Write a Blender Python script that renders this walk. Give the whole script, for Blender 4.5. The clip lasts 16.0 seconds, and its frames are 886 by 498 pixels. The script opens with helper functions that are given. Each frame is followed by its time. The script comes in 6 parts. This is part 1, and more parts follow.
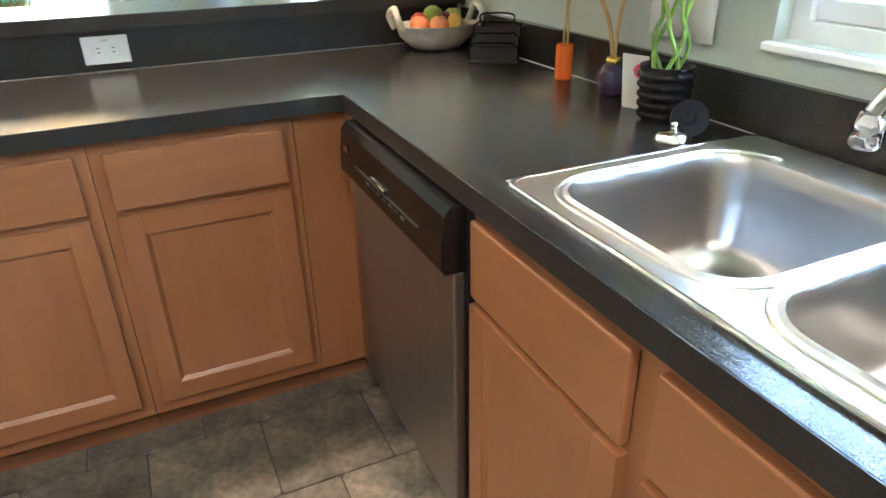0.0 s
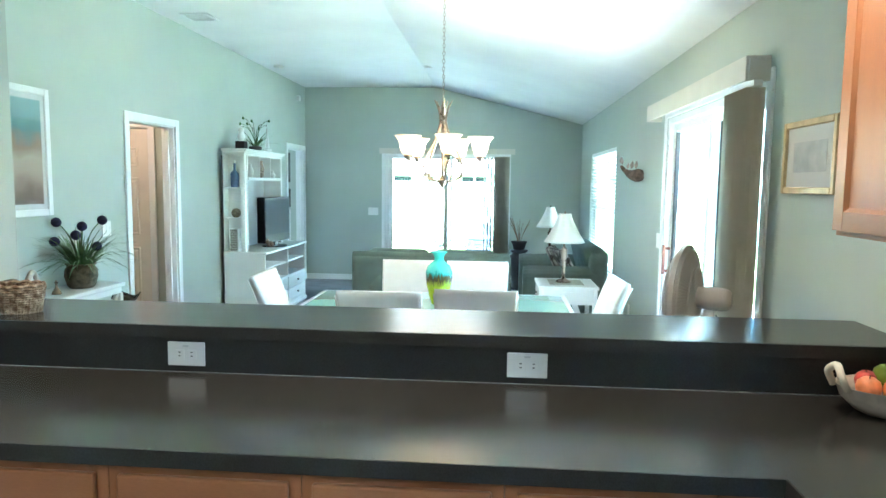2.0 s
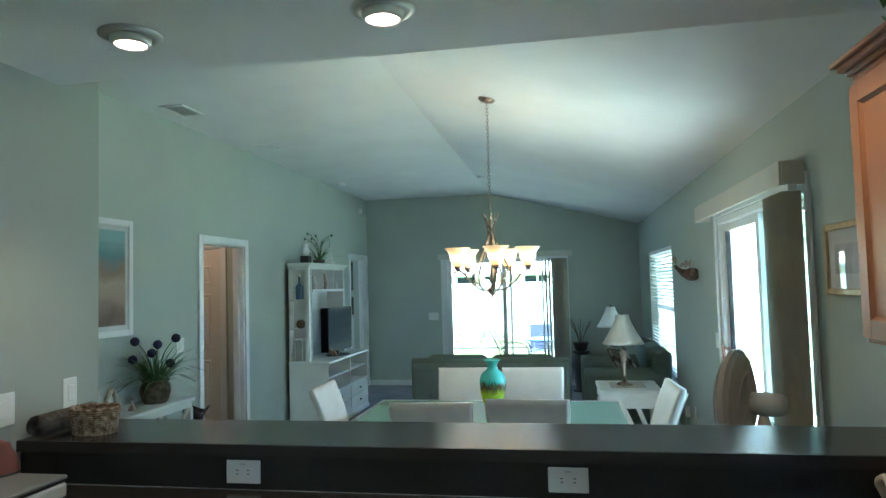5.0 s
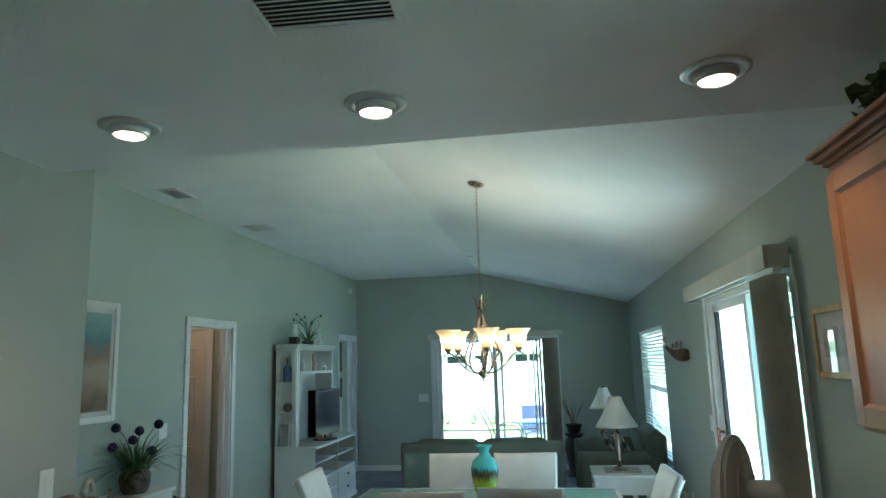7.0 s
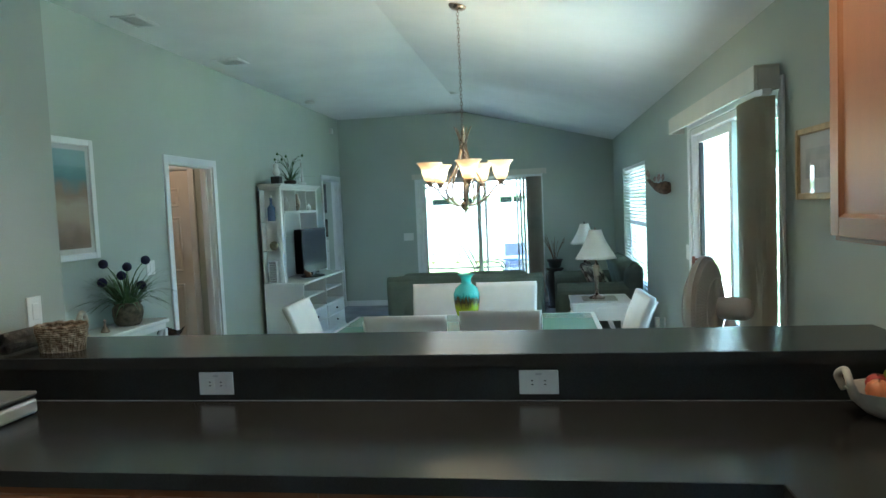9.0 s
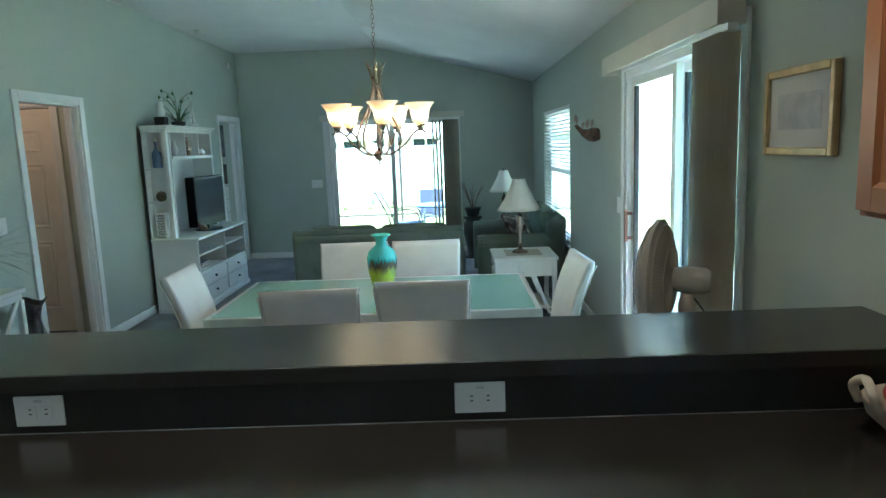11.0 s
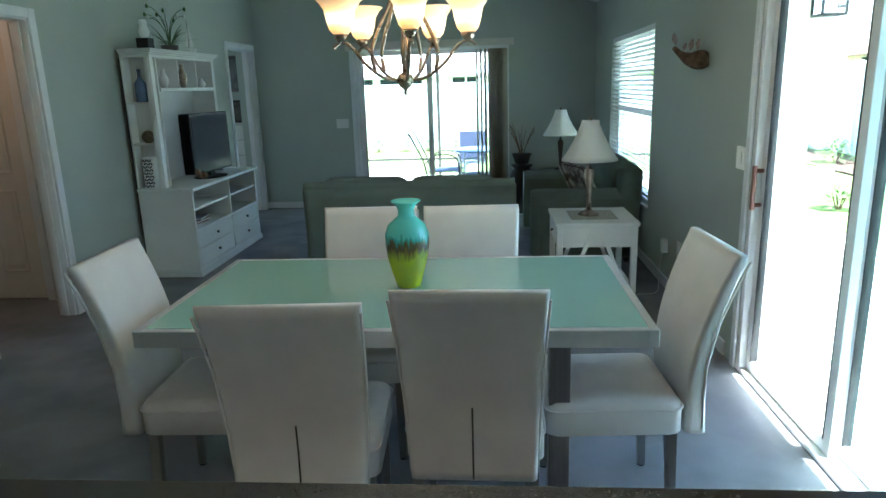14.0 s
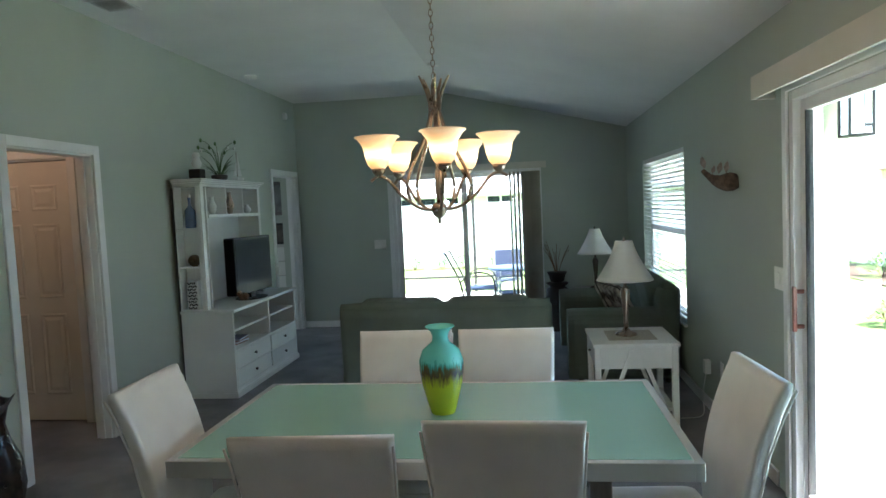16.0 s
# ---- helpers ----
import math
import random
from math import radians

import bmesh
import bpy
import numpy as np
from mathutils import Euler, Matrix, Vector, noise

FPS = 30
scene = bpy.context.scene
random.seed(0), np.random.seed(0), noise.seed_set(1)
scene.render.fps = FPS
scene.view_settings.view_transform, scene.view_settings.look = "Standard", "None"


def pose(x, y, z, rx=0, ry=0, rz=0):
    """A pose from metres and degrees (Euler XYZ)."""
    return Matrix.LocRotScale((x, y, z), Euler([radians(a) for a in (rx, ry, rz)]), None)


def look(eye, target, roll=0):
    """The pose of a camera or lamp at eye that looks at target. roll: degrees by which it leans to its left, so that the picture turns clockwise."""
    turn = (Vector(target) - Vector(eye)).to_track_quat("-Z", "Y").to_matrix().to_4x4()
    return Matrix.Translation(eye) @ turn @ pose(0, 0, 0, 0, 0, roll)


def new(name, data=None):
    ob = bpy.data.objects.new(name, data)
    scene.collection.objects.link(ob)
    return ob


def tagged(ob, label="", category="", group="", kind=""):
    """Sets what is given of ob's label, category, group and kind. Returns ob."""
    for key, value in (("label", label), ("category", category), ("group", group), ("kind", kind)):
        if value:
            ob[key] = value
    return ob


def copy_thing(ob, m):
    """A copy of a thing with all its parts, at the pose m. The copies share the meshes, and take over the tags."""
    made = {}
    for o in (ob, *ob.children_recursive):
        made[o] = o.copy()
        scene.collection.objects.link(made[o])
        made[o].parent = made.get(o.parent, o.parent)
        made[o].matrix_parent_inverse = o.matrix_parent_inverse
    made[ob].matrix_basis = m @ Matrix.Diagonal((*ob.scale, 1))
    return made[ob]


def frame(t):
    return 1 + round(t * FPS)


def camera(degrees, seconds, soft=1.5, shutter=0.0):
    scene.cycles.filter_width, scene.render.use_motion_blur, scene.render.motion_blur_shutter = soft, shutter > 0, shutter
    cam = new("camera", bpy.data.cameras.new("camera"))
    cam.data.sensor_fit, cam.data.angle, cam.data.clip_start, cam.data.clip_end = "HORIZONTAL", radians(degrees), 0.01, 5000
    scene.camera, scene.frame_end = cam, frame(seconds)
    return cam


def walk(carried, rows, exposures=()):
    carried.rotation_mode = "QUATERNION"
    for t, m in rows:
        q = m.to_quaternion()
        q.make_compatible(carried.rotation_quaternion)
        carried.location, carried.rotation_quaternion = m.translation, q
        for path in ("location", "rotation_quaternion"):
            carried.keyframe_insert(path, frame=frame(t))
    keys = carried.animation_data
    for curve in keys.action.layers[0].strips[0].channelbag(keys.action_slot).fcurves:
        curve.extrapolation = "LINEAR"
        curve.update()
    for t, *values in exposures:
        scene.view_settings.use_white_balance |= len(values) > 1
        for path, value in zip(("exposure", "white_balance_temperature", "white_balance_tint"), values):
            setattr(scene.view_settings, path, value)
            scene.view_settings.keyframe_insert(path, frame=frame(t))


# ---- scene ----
cam = camera(67.8, 16.0)
PATH = [
    (0, (0.02, 0.293, 1.303), (0.749, 1.922, 0.401), -1.2),
    (0.5, (-0.023, 0.342, 1.323), (0.44, 2.059, 0.408), -2.2),
    (1, (-0.099, 0.434, 1.408), (0.246, 2.259, 0.667), 0.1),
    (1.5, (-0.168, 0.508, 1.484), (-0.038, 2.464, 1.085), 0.4),
    (2, (-0.153, 0.483, 1.528), (-0.316, 2.466, 1.332), 0.7),
    (2.5, (-0.078, 0.415, 1.549), (-0.468, 2.376, 1.494), 0.5),
    (3, (-0.042, 0.388, 1.55), (-0.415, 2.353, 1.558), 0.2),
    (5.3, (-0.047, 0.358, 1.61), (-0.403, 2.32, 1.763), -1.7),
    (5.5, (-0.049, 0.354, 1.62), (-0.402, 2.311, 1.84), -1.7),
    (6, (-0.048, 0.348, 1.625), (-0.376, 2.3, 1.911), -1.7),
    (6.5, (-0.046, 0.346, 1.623), (-0.36, 2.293, 1.957), -1.7),
    (7, (-0.046, 0.348, 1.619), (-0.36, 2.294, 1.96), -1.8),
    (7.5, (-0.046, 0.354, 1.6), (-0.362, 2.314, 1.836), -1.8),
    (8, (-0.045, 0.37, 1.57), (-0.353, 2.345, 1.653), -2.3),
    (8.5, (-0.037, 0.384, 1.552), (-0.339, 2.36, 1.508), -2.6),
    (9, (-0.034, 0.409, 1.541), (-0.326, 2.384, 1.414), -2.5),
    (9.2, (-0.03, 0.424, 1.548), (-0.322, 2.396, 1.393), -2.8),
    (11.3, (-0.144, 1.255, 1.587), (-0.159, 3.229, 1.272), -1.9),
    (11.5, (-0.234, 1.52, 1.513), (-0.248, 3.497, 1.215), -1.6),
    (12, (-0.307, 1.741, 1.519), (-0.239, 3.717, 1.213), -1.4),
    (12.5, (-0.322, 1.941, 1.502), (-0.17, 3.906, 1.163), -1.5),
    (13, (-0.284, 2.093, 1.505), (-0.263, 4.043, 1.06), -1.8),
    (13.5, (-0.225, 2.17, 1.498), (-0.333, 4.105, 1.007), -1.7),
    (14, (-0.19, 2.192, 1.517), (-0.341, 4.128, 1.038), -1.8),
    (14.5, (-0.186, 2.188, 1.543), (-0.369, 4.153, 1.215), -2.3),
    (15, (-0.177, 2.187, 1.558), (-0.392, 4.165, 1.35), -2.6),
    (15.5, (-0.17, 2.185, 1.558), (-0.411, 4.165, 1.407), -2.8),
    (16, (-0.176, 2.176, 1.557), (-0.429, 4.155, 1.427), -2.6),
]

EXPOSURES = [(t, e, k, q) for t, e, k, q in ((0.0, 5.55, 5800, 2), (0.9, 6.4, 5580, 1), (1.5, 6.0, 5300, -3), (2.0, 4.95, 5200, -7), (2.6, 3.9, 5250, -7), (3.1, 3.6, 5250, -8), (5.3, 3.35, 5250, -8), (6.5, 3.0, 5250, -8), (9.0, 3.4, 5250, -8), (11.4, 3.25, 5250, -8), (12.5, 2.6, 5200, -7), (13.0, 2.58, 5250, -6), (14.0, 3.0, 5500, -3), (16.0, 2.82, 6000, 5))]
walk(cam, [(t, look(eye, target, roll)) for t, eye, target, roll in PATH], EXPOSURES)

# ---- world, sun and lamps ----
world = bpy.data.worlds.new("world")
scene.world = world
world.use_nodes = True
wn = world.node_tree.nodes
sky = wn.new("ShaderNodeTexSky")
sky.sky_type = "NISHITA"
sky.sun_disc = False
sky.sun_elevation = radians(70)
sky.sun_rotation = radians(120)
world.node_tree.links.new(sky.outputs[0], wn["Background"].inputs[0])
wn["Background"].inputs[1].default_value = 0.14
sun = new("sun", bpy.data.lights.new("sun", "SUN"))
sun.data.energy = 5.0
sun.data.angle = radians(0.5)
sun.data.color = (1.0, 0.95, 0.88)
SUN_WAY = Vector((math.sin(radians(120)) * math.cos(radians(70)), math.cos(radians(120)) * math.cos(radians(70)), math.sin(radians(70))))
sun.matrix_world = look((12, -4, 20), Vector((12, -4, 20)) - SUN_WAY)


def lamp(name, where, watts, size, colour):
    li = bpy.data.lights.new(name, "POINT")
    li.energy, li.shadow_soft_size, li.color = watts, size, colour
    ob = new(name, li)
    ob.location = where
    return ob


RECESSED = [(-1.415, 2.275), (-0.559, 2.275), (0.468, 2.272)]
# two unseen ceiling lights, added to brighten the base cabinets
UNSEEN_FILL = [(-1.15, 0.1), (-0.1, -0.6)]
for rx, ry in RECESSED + UNSEEN_FILL:
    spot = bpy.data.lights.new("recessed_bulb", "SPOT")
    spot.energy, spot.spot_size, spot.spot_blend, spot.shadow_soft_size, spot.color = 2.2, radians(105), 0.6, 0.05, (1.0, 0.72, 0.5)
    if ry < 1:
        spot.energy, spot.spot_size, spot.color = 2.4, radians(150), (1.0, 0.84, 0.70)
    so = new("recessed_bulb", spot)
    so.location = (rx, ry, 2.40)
CHAND = Vector((-0.515, 4.77, 1.512))
for k in range(5):
    a = radians(-77 + 72 * k)
    lamp("chandelier_bulb", CHAND + Vector((0.238 * math.cos(a), 0.238 * math.sin(a), 0.25)), 0.16, 0.03, (1.0, 0.62, 0.32))
lamp("hall_bulb", (-4.0, 6.1, 2.38), 0.9, 0.06, (1.0, 0.55, 0.36))
# hidden fill light, added to brighten the room behind the last doorway
for nm, at, to, sx, sy, e in (("bedroom_window_light", (-5.2, 10.0, 1.5), (-3.2, 10.2, 1.2), 1.2, 1.2, 1.2),):
    li = bpy.data.lights.new(nm, "AREA")
    li.shape, li.size, li.size_y, li.energy, li.color = "RECTANGLE", sx, sy, e, (0.9, 0.96, 1.0)
    ob = new(nm, li)
    ob.matrix_world = look(at, to)

# ---- materials ----
def mat(name, colour, rough=0.6, metal=0.0, vary=0.12, scale=6.0, bump=0.0, bump_scale=60.0, spec=0.5, coat=0.0, stretch=(1, 1, 1), second=None, island=0.0, fine=0.0):
    m = bpy.data.materials.new(name)
    m.use_nodes = True
    nt = m.node_tree
    n, l = nt.nodes, nt.links
    b = n["Principled BSDF"]
    b.inputs["Roughness"].default_value = rough
    b.inputs["Metallic"].default_value = metal
    b.inputs["Specular IOR Level"].default_value = spec
    b.inputs["Coat Weight"].default_value = coat
    tc, mp = n.new("ShaderNodeTexCoord"), n.new("ShaderNodeMapping")
    l.new(tc.outputs["Object"], mp.inputs[0])
    mp.inputs["Scale"].default_value = stretch
    no = n.new("ShaderNodeTexNoise")
    no.inputs["Scale"].default_value, no.inputs["Detail"].default_value = scale, 6
    l.new(mp.outputs[0], no.inputs["Vector"])
    ramp = n.new("ShaderNodeValToRGB")
    lo = second or [c * (1 - vary) for c in colour]
    hi = colour if second else [min(1, c * (1 + vary)) for c in colour]
    ramp.color_ramp.elements[0].position, ramp.color_ramp.elements[1].position = 0.35, 0.65
    ramp.color_ramp.elements[0].color, ramp.color_ramp.elements[1].color = (*lo, 1), (*hi, 1)
    l.new(no.outputs["Fac"], ramp.inputs[0])
    out = ramp.outputs[0]
    if island:
        oi, mr, hs = n.new("ShaderNodeObjectInfo"), n.new("ShaderNodeMapRange"), n.new("ShaderNodeHueSaturation")
        l.new(oi.outputs["Random"], mr.inputs[0])
        mr.inputs["To Min"].default_value, mr.inputs["To Max"].default_value = 1 - island, 1 + island
        l.new(mr.outputs[0], hs.inputs["Value"])
        l.new(out, hs.inputs["Color"])
        out = hs.outputs[0]
    if fine:
        nf, mx, mf = n.new("ShaderNodeTexNoise"), n.new("ShaderNodeMixRGB"), n.new("ShaderNodeMapRange")
        nf.inputs["Scale"].default_value, nf.inputs["Detail"].default_value = bump_scale * 1.7, 4
        l.new(mp.outputs[0], nf.inputs["Vector"])
        mf.inputs["From Min"].default_value, mf.inputs["From Max"].default_value = 0.35, 0.65
        mf.inputs["To Min"].default_value, mf.inputs["To Max"].default_value = 1 - fine, 1 + fine
        l.new(nf.outputs["Fac"], mf.inputs[0])
        mx.blend_type = "MULTIPLY"
        mx.inputs[0].default_value = 1
        l.new(out, mx.inputs[1])
        l.new(mf.outputs[0], mx.inputs[2])
        out = mx.outputs[0]
    l.new(out, b.inputs["Base Color"])
    rr = n.new("ShaderNodeMapRange")
    rr.inputs["To Min"].default_value, rr.inputs["To Max"].default_value = max(0.02, rough * 0.85), min(1, rough * 1.15)
    l.new(no.outputs["Fac"], rr.inputs[0])
    l.new(rr.outputs[0], b.inputs["Roughness"])
    if bump:
        nb, bu = n.new("ShaderNodeTexNoise"), n.new("ShaderNodeBump")
        nb.inputs["Scale"].default_value, nb.inputs["Detail"].default_value = bump_scale, 5
        l.new(mp.outputs[0], nb.inputs["Vector"])
        bu.inputs["Strength"].default_value, bu.inputs["Distance"].default_value = bump, 0.004
        l.new(nb.outputs["Fac"], bu.inputs["Height"])
        l.new(bu.outputs[0], b.inputs["Normal"])
    return m


def glow(name, colour, strength, base=(0.8, 0.8, 0.8)):
    m = mat(name, base, 0.4, vary=0.02)
    b = m.node_tree.nodes["Principled BSDF"]
    b.inputs["Emission Color"].default_value = (*colour, 1)
    b.inputs["Emission Strength"].default_value = strength
    return m


def glass(name, colour=(1, 1, 1), rough=0.0, trans=1.0):
    m = mat(name, colour, rough, vary=0.0)
    b = m.node_tree.nodes["Principled BSDF"]
    b.inputs["Transmission Weight"].default_value = trans
    b.inputs["IOR"].default_value = 1.45
    for l in list(m.node_tree.links):
        if l.to_socket.name == "Roughness":
            m.node_tree.links.remove(l)
    b.inputs["Roughness"].default_value = rough
    return m


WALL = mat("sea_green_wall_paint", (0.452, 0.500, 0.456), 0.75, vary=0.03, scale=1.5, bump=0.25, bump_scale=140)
# same wall paint, greyed and darkened to stand in for the kitchen's lighting
WALLK = mat("wall_paint_toned_for_kitchen_light", (0.37, 0.395, 0.355), 0.75, vary=0.03, scale=1.5, bump=0.25, bump_scale=140)
CEIL = mat("textured_ceiling_paint", (0.79, 0.80, 0.80), 0.9, vary=0.03, scale=2, bump=0.5, bump_scale=90)
TRIM = mat("white_trim_paint", (0.78, 0.79, 0.80), 0.4, vary=0.03)
# slight blue in the grey stands in for sky light by the patio door
CARPET = mat("grey_carpet", (0.245, 0.25, 0.272), 0.97, vary=0.16, scale=3, bump=1.0, bump_scale=260, spec=0.1, fine=0.25)
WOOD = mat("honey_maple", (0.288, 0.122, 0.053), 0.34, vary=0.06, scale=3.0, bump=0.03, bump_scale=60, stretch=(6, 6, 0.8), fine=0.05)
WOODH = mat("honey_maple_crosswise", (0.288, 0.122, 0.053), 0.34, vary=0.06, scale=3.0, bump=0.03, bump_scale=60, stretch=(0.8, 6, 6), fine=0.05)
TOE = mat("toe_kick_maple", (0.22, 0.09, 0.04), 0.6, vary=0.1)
LAM = mat("charcoal_laminate", (0.023, 0.0225, 0.021), 0.22, vary=0.08, scale=3, bump=0.008, bump_scale=220, fine=0.45)
LAMED = mat("charcoal_laminate_edge", (0.020, 0.021, 0.021), 0.46, vary=0.08, scale=10, bump=0.04, bump_scale=180, fine=0.3)
STEEL = mat("brushed_steel", (0.66, 0.64, 0.60), 0.38, 1.0, vary=0.05, scale=5, bump=0.01, bump_scale=120)
DWSTEEL = mat("dishwasher_steel", (0.27, 0.245, 0.235), 0.36, 0.9, vary=0.08, scale=6, bump=0.04, bump_scale=150, stretch=(14, 14, 0.6))
CHROME = mat("chrome", (0.75, 0.75, 0.76), 0.08, 1.0, vary=0.02)
NICKEL = mat("brushed_nickel", (0.36, 0.29, 0.24), 0.28, 1.0, vary=0.1, scale=20)
BLACKP = mat("black_plastic", (0.008, 0.007, 0.007), 0.22, vary=0.2, scale=20, spec=0.3)
TVBLACK = mat("gloss_black_plastic", (0.006, 0.006, 0.008), 0.32, vary=0.2, scale=20, spec=0.12)
MATTBLACK = mat("matt_black", (0.02, 0.02, 0.022), 0.6, vary=0.2, scale=20)
PLATE = mat("white_plastic_plate", (0.78, 0.78, 0.76), 0.35, vary=0.03)
TILE = mat("slate_floor_tile", (0.22, 0.185, 0.145), 0.42, second=(0.07, 0.075, 0.065), scale=7, bump=0.5, bump_scale=30, island=0.25, fine=0.25)
GROUT = mat("floor_grout", (0.06, 0.055, 0.05), 0.9, vary=0.2)
SOFA = mat("sage_green_fabric", (0.16, 0.195, 0.168), 0.92, vary=0.10, scale=5, bump=0.5, bump_scale=400, spec=0.2, fine=0.12)
LEATHER = mat("white_faux_leather", (0.72, 0.70, 0.68), 0.42, vary=0.04, scale=8, bump=0.25, bump_scale=220)
CHAIRLEG = mat("grey_metal_leg", (0.26, 0.25, 0.24), 0.4, 0.7, vary=0.1)
LEGM = mat("dark_metal_leg", (0.10, 0.095, 0.09), 0.35, 0.8, vary=0.1)
WHITEF = mat("white_painted_furniture", (0.72, 0.73, 0.71), 0.42, vary=0.04, scale=4, bump=0.08, bump_scale=90)
FROST = mat("frosted_aqua_glass", (0.40, 0.66, 0.57), 0.16, vary=0.02, scale=2, coat=1.0)
SILVER = mat("satin_silver_frame", (0.60, 0.60, 0.59), 0.38, 0.35, vary=0.04)
SHADE = mat("white_linen_shade", (0.78, 0.78, 0.75), 0.85, vary=0.03, bump=0.3, bump_scale=300)
BLIND = mat("cream_vertical_blind", (0.46, 0.42, 0.34), 0.7, vary=0.05, scale=8, bump=0.2, bump_scale=100)
VALANCE = mat("cream_valance", (0.62, 0.60, 0.54), 0.55, vary=0.03)
SLAT = mat("white_blind_slat", (0.78, 0.80, 0.80), 0.5, vary=0.03)
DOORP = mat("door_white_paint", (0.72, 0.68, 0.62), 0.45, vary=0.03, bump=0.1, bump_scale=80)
PANE = glass("window_glass")
TINTED = glass("tinted_window_glass", (0.68, 0.84, 0.87))
MIRR = glass("picture_glass")
CONCRETE = mat("patio_concrete", (0.90, 0.92, 0.84), 0.8, vary=0.08, scale=2, bump=0.3, bump_scale=60)
GRASS = mat("lawn", (0.20, 0.28, 0.09), 0.95, vary=0.35, scale=5, bump=1, bump_scale=50)
FENCE = mat("white_vinyl_fence", (0.80, 0.81, 0.82), 0.45, vary=0.02)
STUCCO = mat("pale_stucco", (0.72, 0.70, 0.62), 0.9, vary=0.05, bump=0.4, bump_scale=80)
LEAF = mat("plant_leaf", (0.08, 0.15, 0.05), 0.5, vary=0.4, scale=12)
MULCH = mat("bark_mulch", (0.10, 0.065, 0.045), 0.95, vary=0.5, scale=40, bump=1, bump_scale=60)


# ---- mesh helpers ----
def part(name, bm, material, parent=None, label="", kind="", smooth=False):
    me = bpy.data.meshes.new(name)
    bmesh.ops.recalc_face_normals(bm, faces=bm.faces)
    bm.to_mesh(me)
    bm.free()
    for p in me.polygons:
        p.use_smooth = smooth
    me.materials.append(material)
    ob = new(name, me)
    if parent:
        ob.parent = parent
    return tagged(ob, label, kind=kind)


def thing(name, label, category, at=(0, 0, 0), rz=0, group=""):
    ob = new(name)
    ob.matrix_world = pose(*at, 0, 0, rz)
    ob.empty_display_size = 0.1
    return tagged(ob, label, category, group)


def box(bm, a, b, bevel=0.0, seg=2, m=None):
    a, b = [min(p, q) for p, q in zip(a, b)], [max(p, q) for p, q in zip(a, b)]
    vs = [bm.verts.new((x, y, z)) for x in (a[0], b[0]) for y in (a[1], b[1]) for z in (a[2], b[2])]
    fs = [bm.faces.new([vs[i] for i in f]) for f in ((0, 1, 3, 2), (4, 6, 7, 5), (0, 4, 5, 1), (2, 3, 7, 6), (0, 2, 6, 4), (1, 5, 7, 3))]
    if bevel:
        es = list({e for f in fs for e in f.edges})
        r = bmesh.ops.bevel(bm, geom=es, offset=bevel, segments=seg, profile=0.5, affect="EDGES")
        vs = list({v for f in r["faces"] for v in f.verts} | {v for v in vs if v.is_valid})
    if m:
        for v in vs:
            v.co = m @ v.co
    return bm


def B(a, b, bevel=0.0, seg=2):
    return box(bmesh.new(), a, b, bevel, seg)


def Bs(*boxes, bevel=0.0, seg=1):
    bm = bmesh.new()
    for a, b in boxes:
        box(bm, a, b, bevel, seg)
    return bm


def loft(bm, rings, cap=True, closed=True):
    rows = [[bm.verts.new(p) for p in r] for r in rings]
    n = len(rows[0])
    for r, s in zip(rows, rows[1:]):
        for i in range(n if closed else n - 1):
            j = (i + 1) % n
            bm.faces.new((r[i], r[j], s[j], s[i]))
    if cap:
        bm.faces.new(rows[0][::-1])
        bm.faces.new(rows[-1])
    return bm


def lathe(profile, at=(0, 0, 0), seg=32, bm=None, cap=True):
    bm = bm or bmesh.new()
    x, y, z = at
    return loft(bm, [[(x + r * math.cos(2 * math.pi * k / seg), y + r * math.sin(2 * math.pi * k / seg), z + h) for k in range(seg)] for r, h in profile], cap)


def tube(pts, r, seg=8, bm=None, taper=None):
    bm = bm or bmesh.new()
    pts = [Vector(p) for p in pts]
    rings = []
    up = Vector((0, 0, 1))
    for i, p in enumerate(pts):
        d = (pts[min(i + 1, len(pts) - 1)] - pts[max(i - 1, 0)]).normalized()
        u = d.cross(up)
        if u.length < 0.05:
            u = d.cross(Vector((0, 1, 0)))
        u.normalize()
        v = u.cross(d).normalized()
        rr = r * (taper[i] if taper else 1)
        rings.append([p + rr * (math.cos(2 * math.pi * k / seg) * u + math.sin(2 * math.pi * k / seg) * v) for k in range(seg)])
    return loft(bm, rings)


def arc(p0, p1, p2, n=10):
    p0, p1, p2 = Vector(p0), Vector(p1), Vector(p2)
    return [(1 - t) ** 2 * p0 + 2 * t * (1 - t) * p1 + t * t * p2 for t in [i / n for i in range(n + 1)]]


def spline(pts, n=6):
    pts = [Vector(p) for p in pts]
    q = [pts[0]] + pts + [pts[-1]]
    out = []
    for i in range(1, len(q) - 2):
        for k in range(n):
            t = k / n
            a, b, c, d = q[i - 1], q[i], q[i + 1], q[i + 2]
            out.append(0.5 * ((2 * b) + (c - a) * t + (2 * a - 5 * b + 4 * c - d) * t * t + (3 * b - 3 * c + d - a) * t ** 3))
    return out + [pts[-1]]


def rrect(w, d, r, n=4, cx=0.0, cy=0.0):
    out = []
    for sx, sy, a0 in ((1, 1, 0), (-1, 1, 90), (-1, -1, 180), (1, -1, 270)):
        for k in range(n + 1):
            a = radians(a0 + 90 * k / n)
            out.append((cx + sx * (w / 2 - r) + r * math.cos(a), cy + sy * (d / 2 - r) + r * math.sin(a)))
    return out


